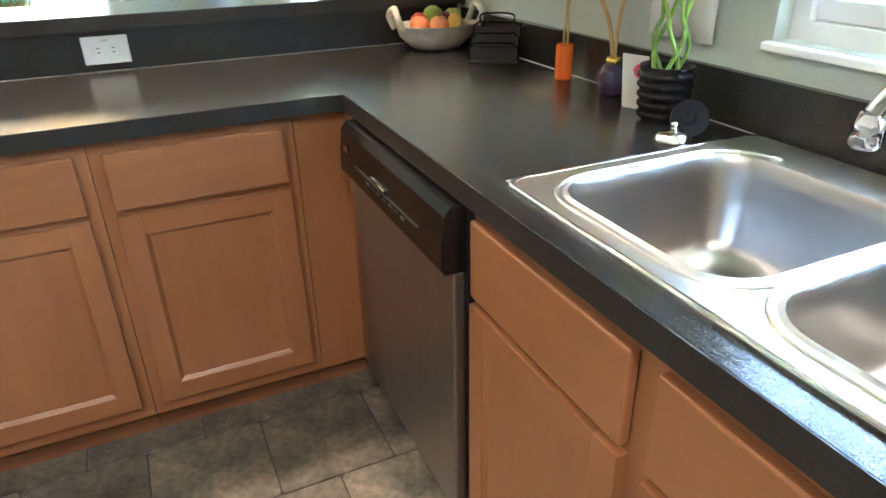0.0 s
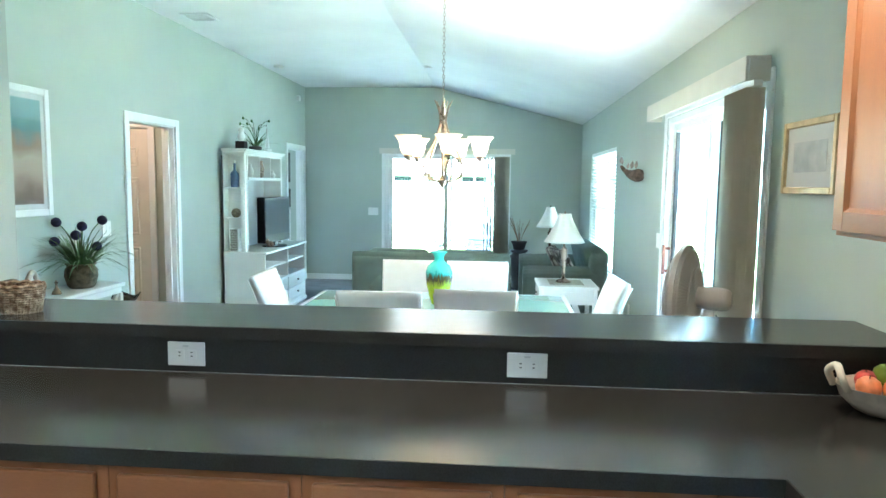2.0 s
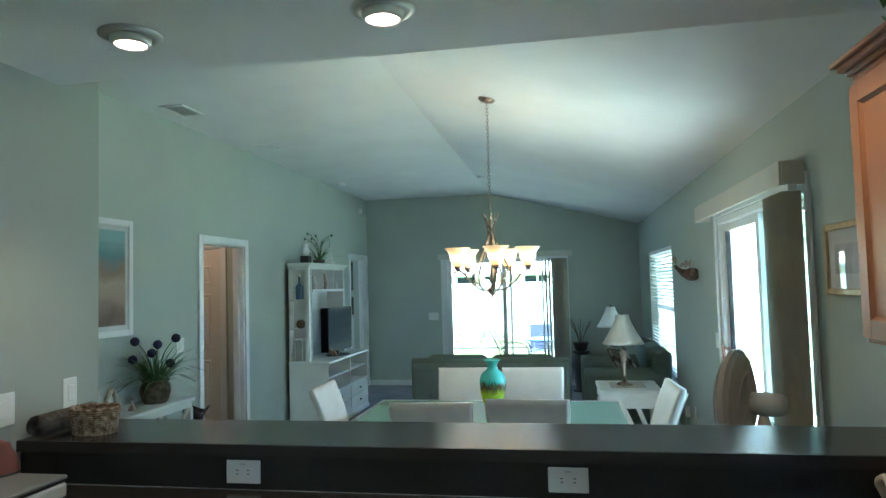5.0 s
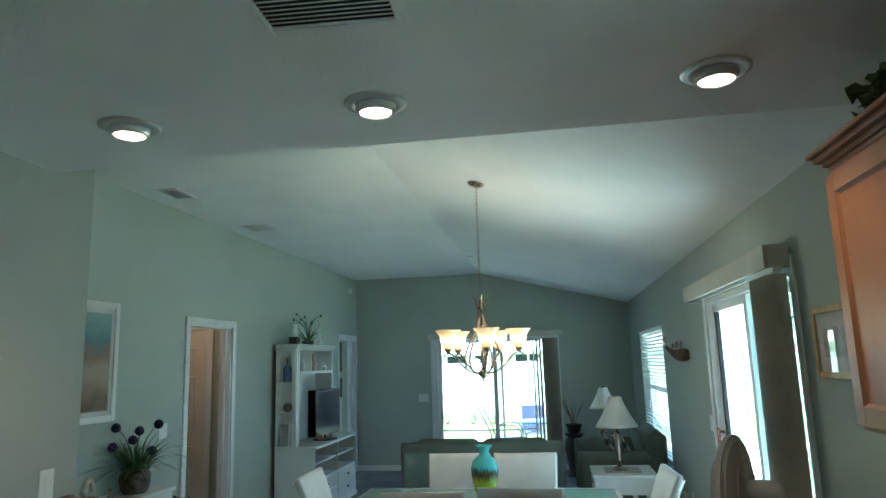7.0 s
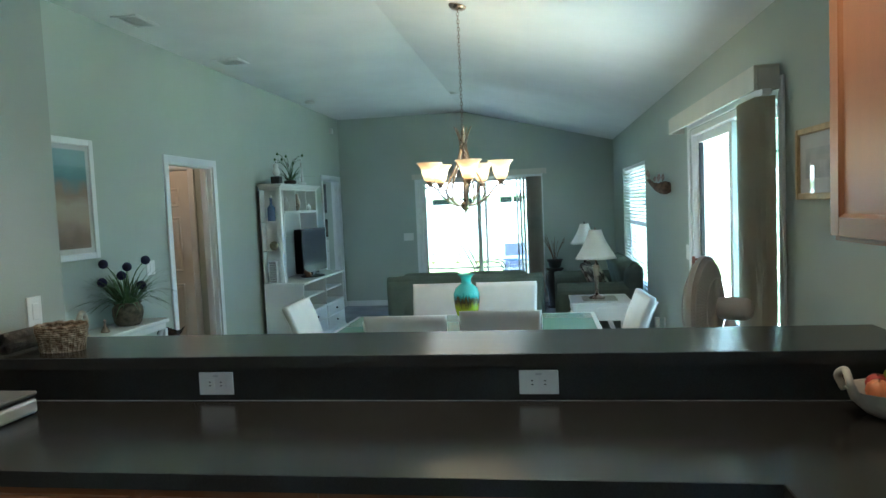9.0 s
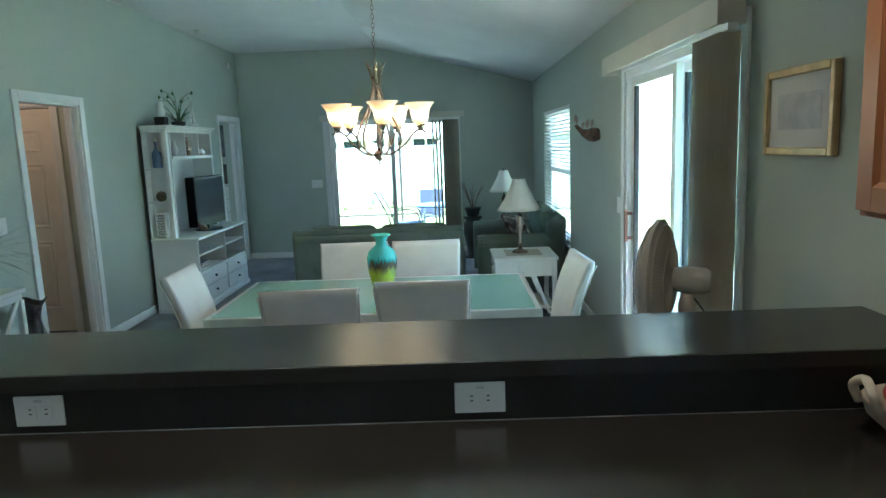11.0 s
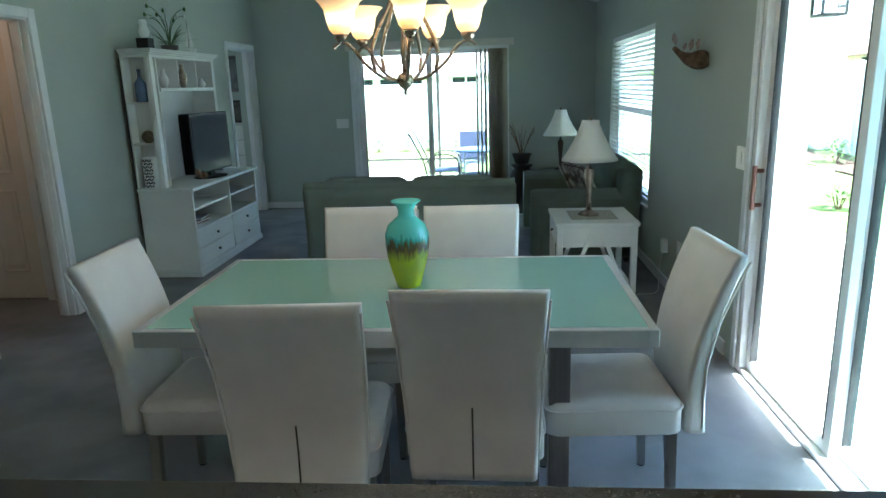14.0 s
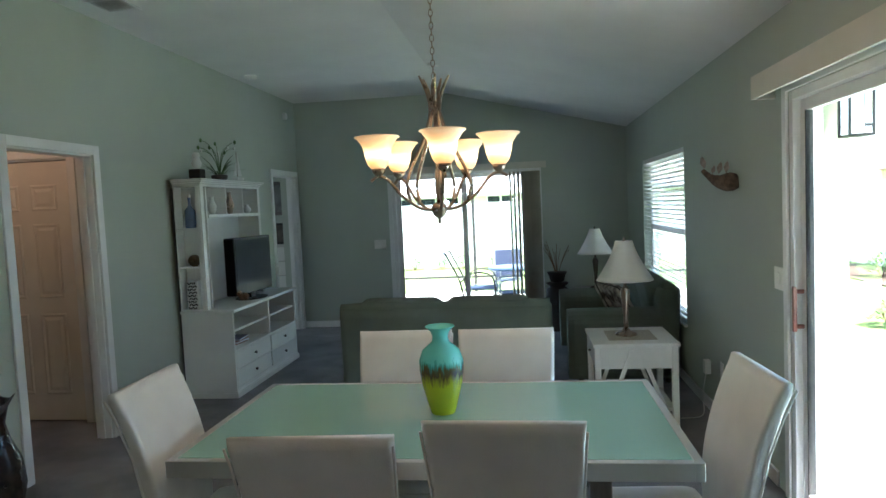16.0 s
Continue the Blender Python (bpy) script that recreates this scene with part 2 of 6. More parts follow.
def cushion(w, d, h, r=0.06, puff=0.02, at=(0, 0, 0), bm=None):
    bm = bm or bmesh.new()
    rings = []
    for s, k in ((0.0, 0.86), (0.06, 0.95), (0.2, 1.0), (0.8, 1.0), (0.94, 0.95), (1.0, 0.86)):
        rings.append([(at[0] + x * k, at[1] + y * k, at[2] + h * s) for x, y in rrect(w, d, r, 4)])
    rings.append([(at[0] + x * 0.5, at[1] + y * 0.5, at[2] + h + puff) for x, y in rrect(w, d, r, 4)])
    return loft(bm, rings)


# ---- the setting ----
XR, XL, YF, XK, YB = 1.10, -3.18, 10.72, -2.02, -2.3
CK = 2.44


def struct(name, bm, material, smooth=False):
    return part(name, bm, material, kind="structure", smooth=smooth)


def pierced(a0, a1, z0, z1, holes):
    """Rectangles that fill a0..a1 by z0..z1 around the holes."""
    out, a = [], a0
    for h0, h1, hz0, hz1 in sorted(holes):
        if h0 > a:
            out.append((a, h0, z0, z1))
        if hz0 > z0:
            out.append((h0, h1, z0, hz0))
        if hz1 < z1:
            out.append((h0, h1, hz1, z1))
        a = h1
    if a < a1:
        out.append((a, a1, z0, z1))
    return out


KW = (0.18, 1.19, 1.085, 2.05)
SL = (3.72, 5.58, 0.0, 2.03)
WN = (7.72, 9.60, 0.50, 1.95)
FS = (-1.91, -0.02, 0.0, 2.015)
D1 = (5.70, 6.495, 0.0, 2.03)
D2 = (9.80, 10.61, 0.0, 2.03)
struct("floor_slab", B((-6.5, YB - 0.15, -0.25), (1.25, YF + 0.15, -0.012)), CARPET)
struct("carpet", B((-6.5, 2.86, -0.012), (XR, YF, 0.0)), CARPET)
struct("wall_east", Bs(*[((XR, p[0], p[2]), (XR + 0.15, p[1], p[3])) for p in pierced(YB, YF, 0, 2.45, [KW, SL, WN])]), WALL)
far = Bs(*[((p[0], YF, p[2]), (p[1], YF + 0.15, p[3])) for p in pierced(XL - 0.12, XR + 0.15, 0, 2.45, [FS])])
loft(far, [[(XL - 0.12, y, 2.45), (XR + 0.15, y, 2.45), (XR, y, 2.47), (-1.13, y, 3.02), (XL - 0.12, y, 3.02)] for y in (YF, YF + 0.15)])
struct("wall_north", far, WALL)
struct("wall_west", Bs(*[((XL - 0.12, p[0], p[2]), (XL, p[1], p[3])) for p in pierced(1.0, YF, 0, 3.02, [D1, D2])]), WALL)
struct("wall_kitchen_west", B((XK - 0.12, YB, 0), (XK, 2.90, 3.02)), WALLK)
struct("wall_hall_end", B((XL, 1.0, 0), (XK - 0.12, 1.12, CK)), WALL)
struct("wall_south", B((XK - 0.12, YB - 0.12, 0), (XR + 0.15, YB, CK)), WALL)
hd = bmesh.new()
loft(hd, [[(XL, y, CK + 0.081), (XR, y, CK + 0.081), (XR, y, CK + 0.09), (-1.13, y, 3.01), (XL, y, 3.01)] for y in (2.57, 2.67)])
struct("wall_header", hd, WALL)
struct("ceiling_kitchen", B((XL, YB, CK), (XR, 2.67, CK + 0.08)), CEIL)
ce = bmesh.new()
loft(ce, [[(XL, y, 3.0), (-1.13, y, 3.0), (XR + 0.02, y, 2.44), (XR + 0.02, y, 2.6), (-1.13, y, 3.14), (XL, y, 3.14)] for y in (2.671, YF)])
struct("ceiling", ce, CEIL)
# bar half wall
struct("wall_bar", B((XK, 2.50, 0), (XR, 2.62, 1.03)), WALL)
# rooms behind the two doorways
struct("wall_vestibule", Bs(((-4.72, 5.2, 0), (-4.6, 7.0, 2.5)), ((-4.6, 5.2, 0), (XL - 0.12, 5.32, 2.5)), ((-4.6, 6.84, 0), (-4.42, 6.96, 2.5)), ((-3.62, 6.84, 0), (XL - 0.12, 6.96, 2.5)), ((-4.42, 6.84, 2.06), (-3.62, 6.96, 2.5)), ((-4.6, 6.961, 0), (XL - 0.12, 7.06, 2.5)), ((-4.6, 5.32, 2.5), (XL - 0.12, 7.0, 2.6))), WALL)
struct("wall_bedroom", Bs(((-6.4, 9.0, 0), (-6.28, 12.2, 2.5)), ((-6.28, 9.0, 0), (XL - 0.12, 9.12, 2.5)), ((-6.28, 12.1, 0), (XL - 0.12, 12.2, 2.5)), ((-6.28, 9.0, 2.5), (XL - 0.12, 12.2, 2.6)), ((XL - 0.24, D2[1] + 0.09, 0), (XL - 0.121, 12.1, 2.5))), WALL)


def casing(name, at, rz, w, h, c=0.06, depth=0.12):
    """Door frame in the local x-z plane, its opening from 0 to w."""
    bm = bmesh.new()
    for a, b in (((-c, -0.018, 0), (0.005, 0.0, h + c)), ((w - 0.005, -0.018, 0), (w + c, 0.0, h + c)), ((0.005, -0.018, h - 0.005), (w - 0.005, 0.0, h + c)), ((0, 0.001, 0), (0.018, depth, h)), ((w - 0.018, 0.001, 0), (w, depth, h)), ((0.018, 0.001, h - 0.018), (w - 0.018, depth, h)),
                 ((0.018, depth * 0.4, 0), (0.03, depth * 0.7, h - 0.018)), ((w - 0.03, depth * 0.4, 0), (w - 0.018, depth * 0.7, h - 0.018))):
        box(bm, a, b, 0.003, 1)
    ob = struct(name, bm, TRIM)
    ob.matrix_world = pose(*at, 0, 0, rz)
    return ob


casing("door_frame_1", (XL, D1[1], 0), -90, D1[1] - D1[0], 2.03)
bpy.data.objects["door_frame_1"].matrix_world = Matrix(((0, -1, 0, XL), (1, 0, 0, D1[0]), (0, 0, 1, 0), (0, 0, 0, 1)))
casing("door_frame_2", (XL, D2[0], 0), 90, D2[1] - D2[0], 2.03)
casing("door_frame_3", (-4.42, 6.84, 0), 0, 0.80, 2.06)


def six_panel_door(name, at, rz, w=0.76, h=2.0):
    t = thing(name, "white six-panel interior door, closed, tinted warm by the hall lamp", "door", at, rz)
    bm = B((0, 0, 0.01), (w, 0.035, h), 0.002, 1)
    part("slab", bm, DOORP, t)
    for x0, x1 in ((0.11, w / 2 - 0.05), (w / 2 + 0.05, w - 0.11)):
        for z0, z1 in ((0.22, 0.86), (0.98, 1.56), (1.66, 1.86)):
            pb = bmesh.new()
            loft(pb, [[(x0, 0.0, z0), (x1, 0.0, z0), (x1, 0.0, z1), (x0, 0.0, z1)],
                      [(x0 + 0.012, -0.007, z0 + 0.012), (x1 - 0.012, -0.007, z0 + 0.012), (x1 - 0.012, -0.007, z1 - 0.012), (x0 + 0.012, -0.007, z1 - 0.012)],
                      [(x0 + 0.03, -0.001, z0 + 0.03), (x1 - 0.03, -0.001, z0 + 0.03), (x1 - 0.03, -0.001, z1 - 0.03), (x0 + 0.03, -0.001, z1 - 0.03)],
                      [(x0 + 0.055, -0.008, z0 + 0.055), (x1 - 0.055, -0.008, z0 + 0.055), (x1 - 0.055, -0.008, z1 - 0.055), (x0 + 0.055, -0.008, z1 - 0.055)]])
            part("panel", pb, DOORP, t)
    for z in (0.25, 1.0, 1.78):
        part("hinge", Bs(((w - 0.005, -0.008, z - 0.05), (w + 0.012, 0.002, z + 0.05)), bevel=0.003), NICKEL, t, "dark nickel hinge")
    return t


six_panel_door("door_1", (-4.40, 6.86, 0), 0, 0.76, 2.035)
part("strike_plate", B((XL - 0.075, D1[1] - 0.021, 0.93), (XL - 0.045, D1[1] - 0.0185, 1.02), 0.001, 1), NICKEL, bpy.data.objects["door_frame_1"], "nickel strike plate")

base = bmesh.new()
for a, b in (((XL, 3.0), (XL + 0.014, D1[0] - 0.06)), ((XL, D1[1] + 0.06), (XL + 0.014, D2[0] - 0.06)), ((XL, D2[1] + 0.06), (XL + 0.014, YF)), ((XL + 0.014, YF - 0.014), (FS[0] - 0.05, YF)), ((FS[1] + 0.05, YF - 0.014), (XR - 0.014, YF)),
             ((XR - 0.014, 5.75), (XR, YF)), ((XR - 0.014, 2.95), (XR, SL[0] - 0.06))):
    box(base, (*a, 0), (*b, 0.085), 0.004, 1)
struct("baseboard", base, TRIM)

# ---- kitchen ----
WX, WY = 0.467, 1.88
SH = (0.55, 1.03, 0.35, 1.13)
worktop = thing("worktop", "speckled charcoal laminate worktop with a square edge along the half wall", "worktop")
part("surface", Bs(((XK + 0.002, WY + 0.003, 0.876), (XR - 0.002, 2.488, 0.914))), LAM, worktop)
for p in pierced(-1.9, WY + 0.003, WX + 0.003, XR - 0.002, [(SH[2], SH[3], SH[0], SH[1])]):
    part("surface", Bs(((p[2], p[0], 0.876), (p[3], p[1], 0.914))), LAM, worktop)
part("front_edge", Bs(((XK + 0.002, WY, 0.872), (WX, WY + 0.003, 0.9135)), ((WX, -1.9, 0.872), (WX + 0.003, WY, 0.9135))), LAMED, worktop, "dark front edge strip")
part("backsplash", Bs(((XR - 0.022, -1.9, 0.914), (XR - 0.001, 2.465, 1.02)), bevel=0.002), LAM, worktop, "low charcoal laminate upstand")
part("backsplash", Bs(((XK + 0.002, 2.488, 0.90), (XR - 0.023, 2.4995, 1.031)), bevel=0.001), LAMED, worktop, "charcoal laminate upstand below the bar top")
part("sealant", tube([(XK + 0.01, 2.488, 0.915), (XR - 0.03, 2.488, 0.9145)], 0.0012, 5), SILVER, worktop, "thin white bead of sealant")
part("sealant", tube([(XR - 0.023, 2.46, 0.915), (XR - 0.023, -1.9, 0.9145)], 0.0012, 5), SILVER, worktop, "thin white bead of sealant")
bar = thing("bar_top", "raised charcoal laminate bar counter on the half wall", "counter")
part("surface", B((XK + 0.002, 2.472, 1.032), (XR - 0.002, 2.866, 1.07), 0.003), LAM, bar)
part("front_edge", B((XK + 0.002, 2.468, 1.030), (XR - 0.002, 2.472, 1.0695)), LAMED, bar, "dark front edge strip")


def shaker(bm_w, h, parent, name="door", label="", m=None, sub=True):
    """A framed front in the local x-z plane that faces -y, its lower left corner at the origin."""
    w, c = bm_w, 0.052
    pb = bmesh.new()
    loft(pb, [[(c - 0.002, -0.0192, c - 0.002), (w - c + 0.002, -0.0192, c - 0.002), (w - c + 0.002, -0.0192, h - c + 0.002), (c - 0.002, -0.0192, h - c + 0.002)],
              [(c + 0.010, -0.010, c + 0.010), (w - c - 0.010, -0.010, c + 0.010), (w - c - 0.010, -0.010, h - c - 0.010), (c + 0.010, -0.010, h - c - 0.010)]], cap=False)
    pb.faces.new([pb.verts.new(v) for v in ((c + 0.010, -0.010, c + 0.010), (w - c - 0.010, -0.010, c + 0.010), (w - c - 0.010, -0.010, h - c - 0.010), (c + 0.010, -0.010, h - c - 0.010))])
    d = part(name, pb, WOOD, parent, label)
    d.matrix_local = m
    for x0 in (0, w - c):
        part("stile", Bs(((x0, -0.02, 0), (x0 + c, 0, h)), bevel=0.0015, seg=2), WOOD, d)
    for z0 in (0, h - c):
        part("rail", Bs(((c + 0.0001, -0.02, z0), (w - c - 0.0001, 0, z0 + c)), bevel=0.0008, seg=1), WOODH, d)
    return d


def base_cabinet(at, rz, w, drawer=(0.03, 0.41), two=False, label="honey maple base cabinet with a drawer above a framed door"):
    """Origin at the lower left front corner of the face frame; it faces -y."""
    t = thing("base_cabinet", label, "cabinet", at, rz, "kitchen base cabinets")
    part("body", Bs(((0, 0, 0.095), (w, 0.02, 0.872)), ((0, 0.021, 0.095), (w, 0.56, 0.872))), WOOD, t)
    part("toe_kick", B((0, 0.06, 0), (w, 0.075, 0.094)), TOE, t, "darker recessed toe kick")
    x, dw = drawer
    f = part("drawer_front", B((x, -0.02, 0.700), (x + dw, -0.0005, 0.842), 0.006, 3), WOODH, t)
    shaker(dw, 0.545, t, m=Matrix.Translation((x, -0.0005, 0.140)))
    return t


X0 = -0.097 - 0.027
for k in range(4):
    base_cabinet((X0 - 0.467 * k, 1.915, 0), 0, 0.465, (0.027, 0.411))
filler = thing("corner_filler", "plain honey maple filler panel in the inner corner beside the dishwasher", "cabinet")
part("board", Bs(((0.343, 1.915, 0.095), (0.475, 1.93, 0.872)), ((0.475, 1.835, 0.095), (0.49, 1.93, 0.872))), WOOD, filler)
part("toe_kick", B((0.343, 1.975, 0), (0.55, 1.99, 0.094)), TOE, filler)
sc = thing("sink_cabinet", "honey maple sink cabinet with false drawer fronts above framed doors", "cabinet", (0.495, 1.215, 0), -90, "kitchen base cabinets")
part("body", Bs(((0, 0, 0.095), (1.0, 0.02, 0.872)), ((0, 0.021, 0.095), (0.02, 0.56, 0.872)), ((0.98, 0.021, 0.095), (1.0, 0.56, 0.872)), ((0.02, 0.021, 0.095), (0.98, 0.56, 0.11))), WOOD, sc)
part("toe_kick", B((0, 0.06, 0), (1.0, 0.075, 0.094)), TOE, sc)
for x in (0.015, 0.48):
    part("drawer_front", B((x, -0.02, 0.695), (x + 0.42, -0.0005, 0.845), 0.006, 3), WOODH, sc)
    shaker(0.42, 0.54, sc, m=Matrix.Translation((x, -0.0005, 0.140)))
part("knob", lathe([(0.004, 0), (0.004, 0.012), (0.012, 0.018), (0.013, 0.026), (0.006, 0.03)], seg=16), NICKEL, sc, "small round knob").matrix_local = pose(0.49, -0.02, 0.60, 90)
base_cabinet((0.495, 0.213, 0), -90, 0.465, (0.027, 0.411))
base_cabinet((0.495, -0.253, 0), -90, 0.465, (0.027, 0.411))

dwm = thing("dishwasher", "stainless steel dishwasher with a black control panel across the top", "dishwasher", (0.485, 1.83, 0), -90)
part("body", B((0.003, 0.0, 0.10), (0.603, 0.56, 0.868)), MATTBLACK, dwm)
part("door", B((0.004, -0.028, 0.125), (0.602, -0.001, 0.729), 0.006, 3), DWSTEEL, dwm, "brushed stainless door")
part("toe_kick", B((0.003, 0.04, 0.0), (0.603, 0.06, 0.099)), MATTBLACK, dwm)
cp = bmesh.new()
prof = [(-0.002, 0.732), (-0.045, 0.732), (-0.052, 0.744), (-0.050, 0.80), (-0.044, 0.845), (-0.032, 0.862), (-0.002, 0.864)]
loft(cp, [[(x, y, z) for y, z in prof] for x in (0.002, 0.604)])
ctl = part("control_panel", cp, BLACKP, dwm, "glossy black control panel")
part("latch", B((0.24, -0.058, 0.792), (0.33, -0.048, 0.800), 0.002, 1), CHROME, ctl)
part("badge", B((0.035, -0.0525, 0.80), (0.065, -0.0495, 0.815), 0.001, 1), CHROME, ctl, "small silver badge")
for k in range(7):
    part("button", B((0.20 + 0.035 * k, -0.0532, 0.768), (0.222 + 0.035 * k, -0.0495, 0.775), 0.001, 1), LEGM if k % 3 == 0 else MATTBLACK, ctl)
part("groove", B((0.12, -0.0535, 0.782), (0.50, -0.0495, 0.786)), MATTBLACK, ctl)

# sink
# satin steel of the sink, darkened to paint in the bowls' dark reflections
BOWL = mat("shaded_bowl_steel", (0.40, 0.385, 0.37), 0.30, 1.0, vary=0.05, scale=6)
sink = thing("kitchen_sink", "double-bowl stainless steel drop-in sink with a raised bright rim", "sink")
rim = bmesh.new()
N = 6


def cellring(x0, x1, y0, y1, r, z):
    return [(x, y, z) for x, y in rrect(x1 - x0, y1 - y0, r, N, (x0 + x1) / 2, (y0 + y1) / 2)]


ZS = 0.921
for cy0, cy1, hy0, hy1, hx1, depth in ((0.722, 1.16, 0.748, 1.10, 0.945, 0.19), (0.315, 0.722, 0.352, 0.700, 0.945, 0.15)):
    hx0 = 0.572
    loft(rim, [cellring(0.52, 1.065, cy0, cy1, 0.002, ZS), cellring(hx0 - 0.012, hx1 + 0.012, hy0 - 0.012, hy1 + 0.012, 0.08, ZS), cellring(hx0 - 0.005, hx1 + 0.005, hy0 - 0.005, hy1 + 0.005, 0.075, ZS + 0.003)], cap=False)
    bead = bmesh.new()
    tube([(x, y, ZS + 0.0005) for x, y in rrect(hx1 - hx0 + 0.06, hy1 - hy0 + 0.05, 0.10, N, (hx0 + hx1) / 2 + 0.006, (hy0 + hy1) / 2)][:3 * N + 2], 0.0032, 6, bead)
    part("raised_bead", bead, STEEL, sink, smooth=True)
    bb = bmesh.new()
    rings = [cellring(hx0 - 0.005, hx1 + 0.005, hy0 - 0.005, hy1 + 0.005, 0.075, ZS + 0.003), cellring(hx0, hx1, hy0, hy1, 0.07, ZS - 0.004), cellring(hx0 + 0.004, hx1 - 0.004, hy0 + 0.004, hy1 - 0.004, 0.068, ZS - 0.03),
             cellring(hx0 + 0.014, hx1 - 0.014, hy0 + 0.014, hy1 - 0.014, 0.055, ZS - depth + 0.04), cellring(hx0 + 0.03, hx1 - 0.03, hy0 + 0.03, hy1 - 0.03, 0.06, ZS - depth + 0.008), cellring(hx0 + 0.06, hx1 - 0.06, hy0 + 0.06, hy1 - 0.06, 0.05, ZS - depth)]
    loft(bb, rings, cap=False)
    bb.faces.new([bb.verts.new(p) for p in cellring(hx0 + 0.06, hx1 - 0.06, hy0 + 0.06, hy1 - 0.06, 0.05, ZS - depth)])
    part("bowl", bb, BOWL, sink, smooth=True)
    part("drain", lathe([(0.045, 0), (0.045, 0.003), (0.035, 0.003), (0.03, 0.001), (0.004, 0.001)], ((hx0 + hx1) / 2 + 0.03, (hy0 + hy1) / 2, ZS - depth + 0.0006), 24), CHROME, sink)
part("rim", rim, STEEL, sink, smooth=False)
lip = bmesh.new()
rr = [cellring(0.515 - k[0], 1.07 + k[0], 0.31 - k[0], 1.165 + k[0], 0.03, k[1]) for k in ((0.0, 0.9145), (0.0, 0.919), (-0.003, 0.9225), (-0.007, 0.9225), (-0.009, 0.921))]
loft(lip, rr, cap=False)
part("lip", lip, CHROME, sink, "bright rolled outer lip", smooth=True)

fau = thing("faucet", "polished chrome kitchen faucet behind the sink", "faucet", (1.01, 0.72, 0.9215))
part("base_plate", box(bmesh.new(), (-0.028, -0.12, 0), (0.028, 0.12, 0.012), 0.006, 3), CHROME, fau)
part("body", lathe([(0.026, 0.012), (0.022, 0.03), (0.018, 0.10), (0.02, 0.12)], seg=24), CHROME, fau, smooth=True)
part("spout", tube(spline([(0, 0, 0.11), (-0.01, 0.02, 0.17), (-0.06, 0.05, 0.20), (-0.12, 0.085, 0.185), (-0.145, 0.10, 0.14)]), 0.015, 14), CHROME, fau, smooth=True)
part("spray_head", lathe([(0.015, 0), (0.019, -0.02), (0.021, -0.04), (0.015, -0.046)], (-0.146, 0.101, 0.145), 20), CHROME, fau, smooth=True)
part("handle", tube([(0, 0, 0.12), (0.02, -0.03, 0.16), (0.02, -0.07, 0.18)], 0.008, 10), CHROME, fau, smooth=True)


def crown(bm, x0, y0, y1, z):
    for k, (o, h0, h1) in enumerate(((0.0, 0.0, 0.018), (0.012, 0.018, 0.034), (0.03, 0.034, 0.052), (0.045, 0.052, 0.066))):
        box(bm, (x0 - o, y0, z + h0), (XR - 0.002, y1 + o, z + h1), 0.003, 1)
    return bm


for y0, y1 in ((1.905, 2.405), (1.395, 1.90)):
    u = thing("wall_cabinet", "honey maple wall cabinet with a framed door, hung above the worktop", "cabinet", (0.79, y1, 0), -90, "kitchen wall cabinets")
    w = y1 - y0
    part("body", Bs(((0.001, 0.0, 1.40), (w - 0.001, XR - 0.79 - 0.002, 2.14))), WOOD, u)
    shaker(w - 0.034, 0.705, u, m=Matrix.Translation((0.017, -0.0005, 1.415)))
    cb = bmesh.new()
    for o, h0, h1 in ((0.0, 0.001, 0.018), (0.012, 0.018, 0.034), (0.03, 0.034, 0.052), (0.045, 0.052, 0.066)):
        box(cb, (0 - (o if y1 > 2 else 0), -0.0 - o, 2.14 + h0), (w, XR - 0.79 - 0.002, 2.14 + h1), 0.003, 1)
    part("crown_moulding", cb, WOODH, u)

# kitchen window
kw = thing("kitchen_window", "white sash window with a marble-white sill over the sink", "window")
part("window_frame", Bs(*[((XR + 0.04, p[0], p[2]), (XR + 0.12, p[1], p[3])) for p in pierced(KW[0], KW[1], KW[2], KW[3], [(KW[0] + 0.035, KW[1] - 0.035, KW[2] + 0.035, KW[3] - 0.035)])]), TRIM, kw)
part("sash_bar", B((XR + 0.055, KW[0] + 0.036, 1.550), (XR + 0.10, KW[1] - 0.036, 1.580), 0.003), TRIM, kw)
part("sash_rail", B((XR + 0.055, KW[0] + 0.035, KW[2] + 0.036), (XR + 0.085, KW[1] - 0.035, KW[2] + 0.075), 0.003), TRIM, kw)
for z0, z1 in ((KW[2] + 0.036, 1.549), (1.581, KW[3] - 0.036)):
    part("pane", B((XR + 0.09, KW[0] + 0.036, z0), (XR + 0.094, KW[1] - 0.036, z1)), PANE, kw).visible_shadow = False
part("window_sill", B((XR - 0.018, KW[0] - 0.012, KW[2] - 0.018), (XR + 0.0395, KW[1] + 0.012, KW[2] - 0.001), 0.004), TRIM, kw)


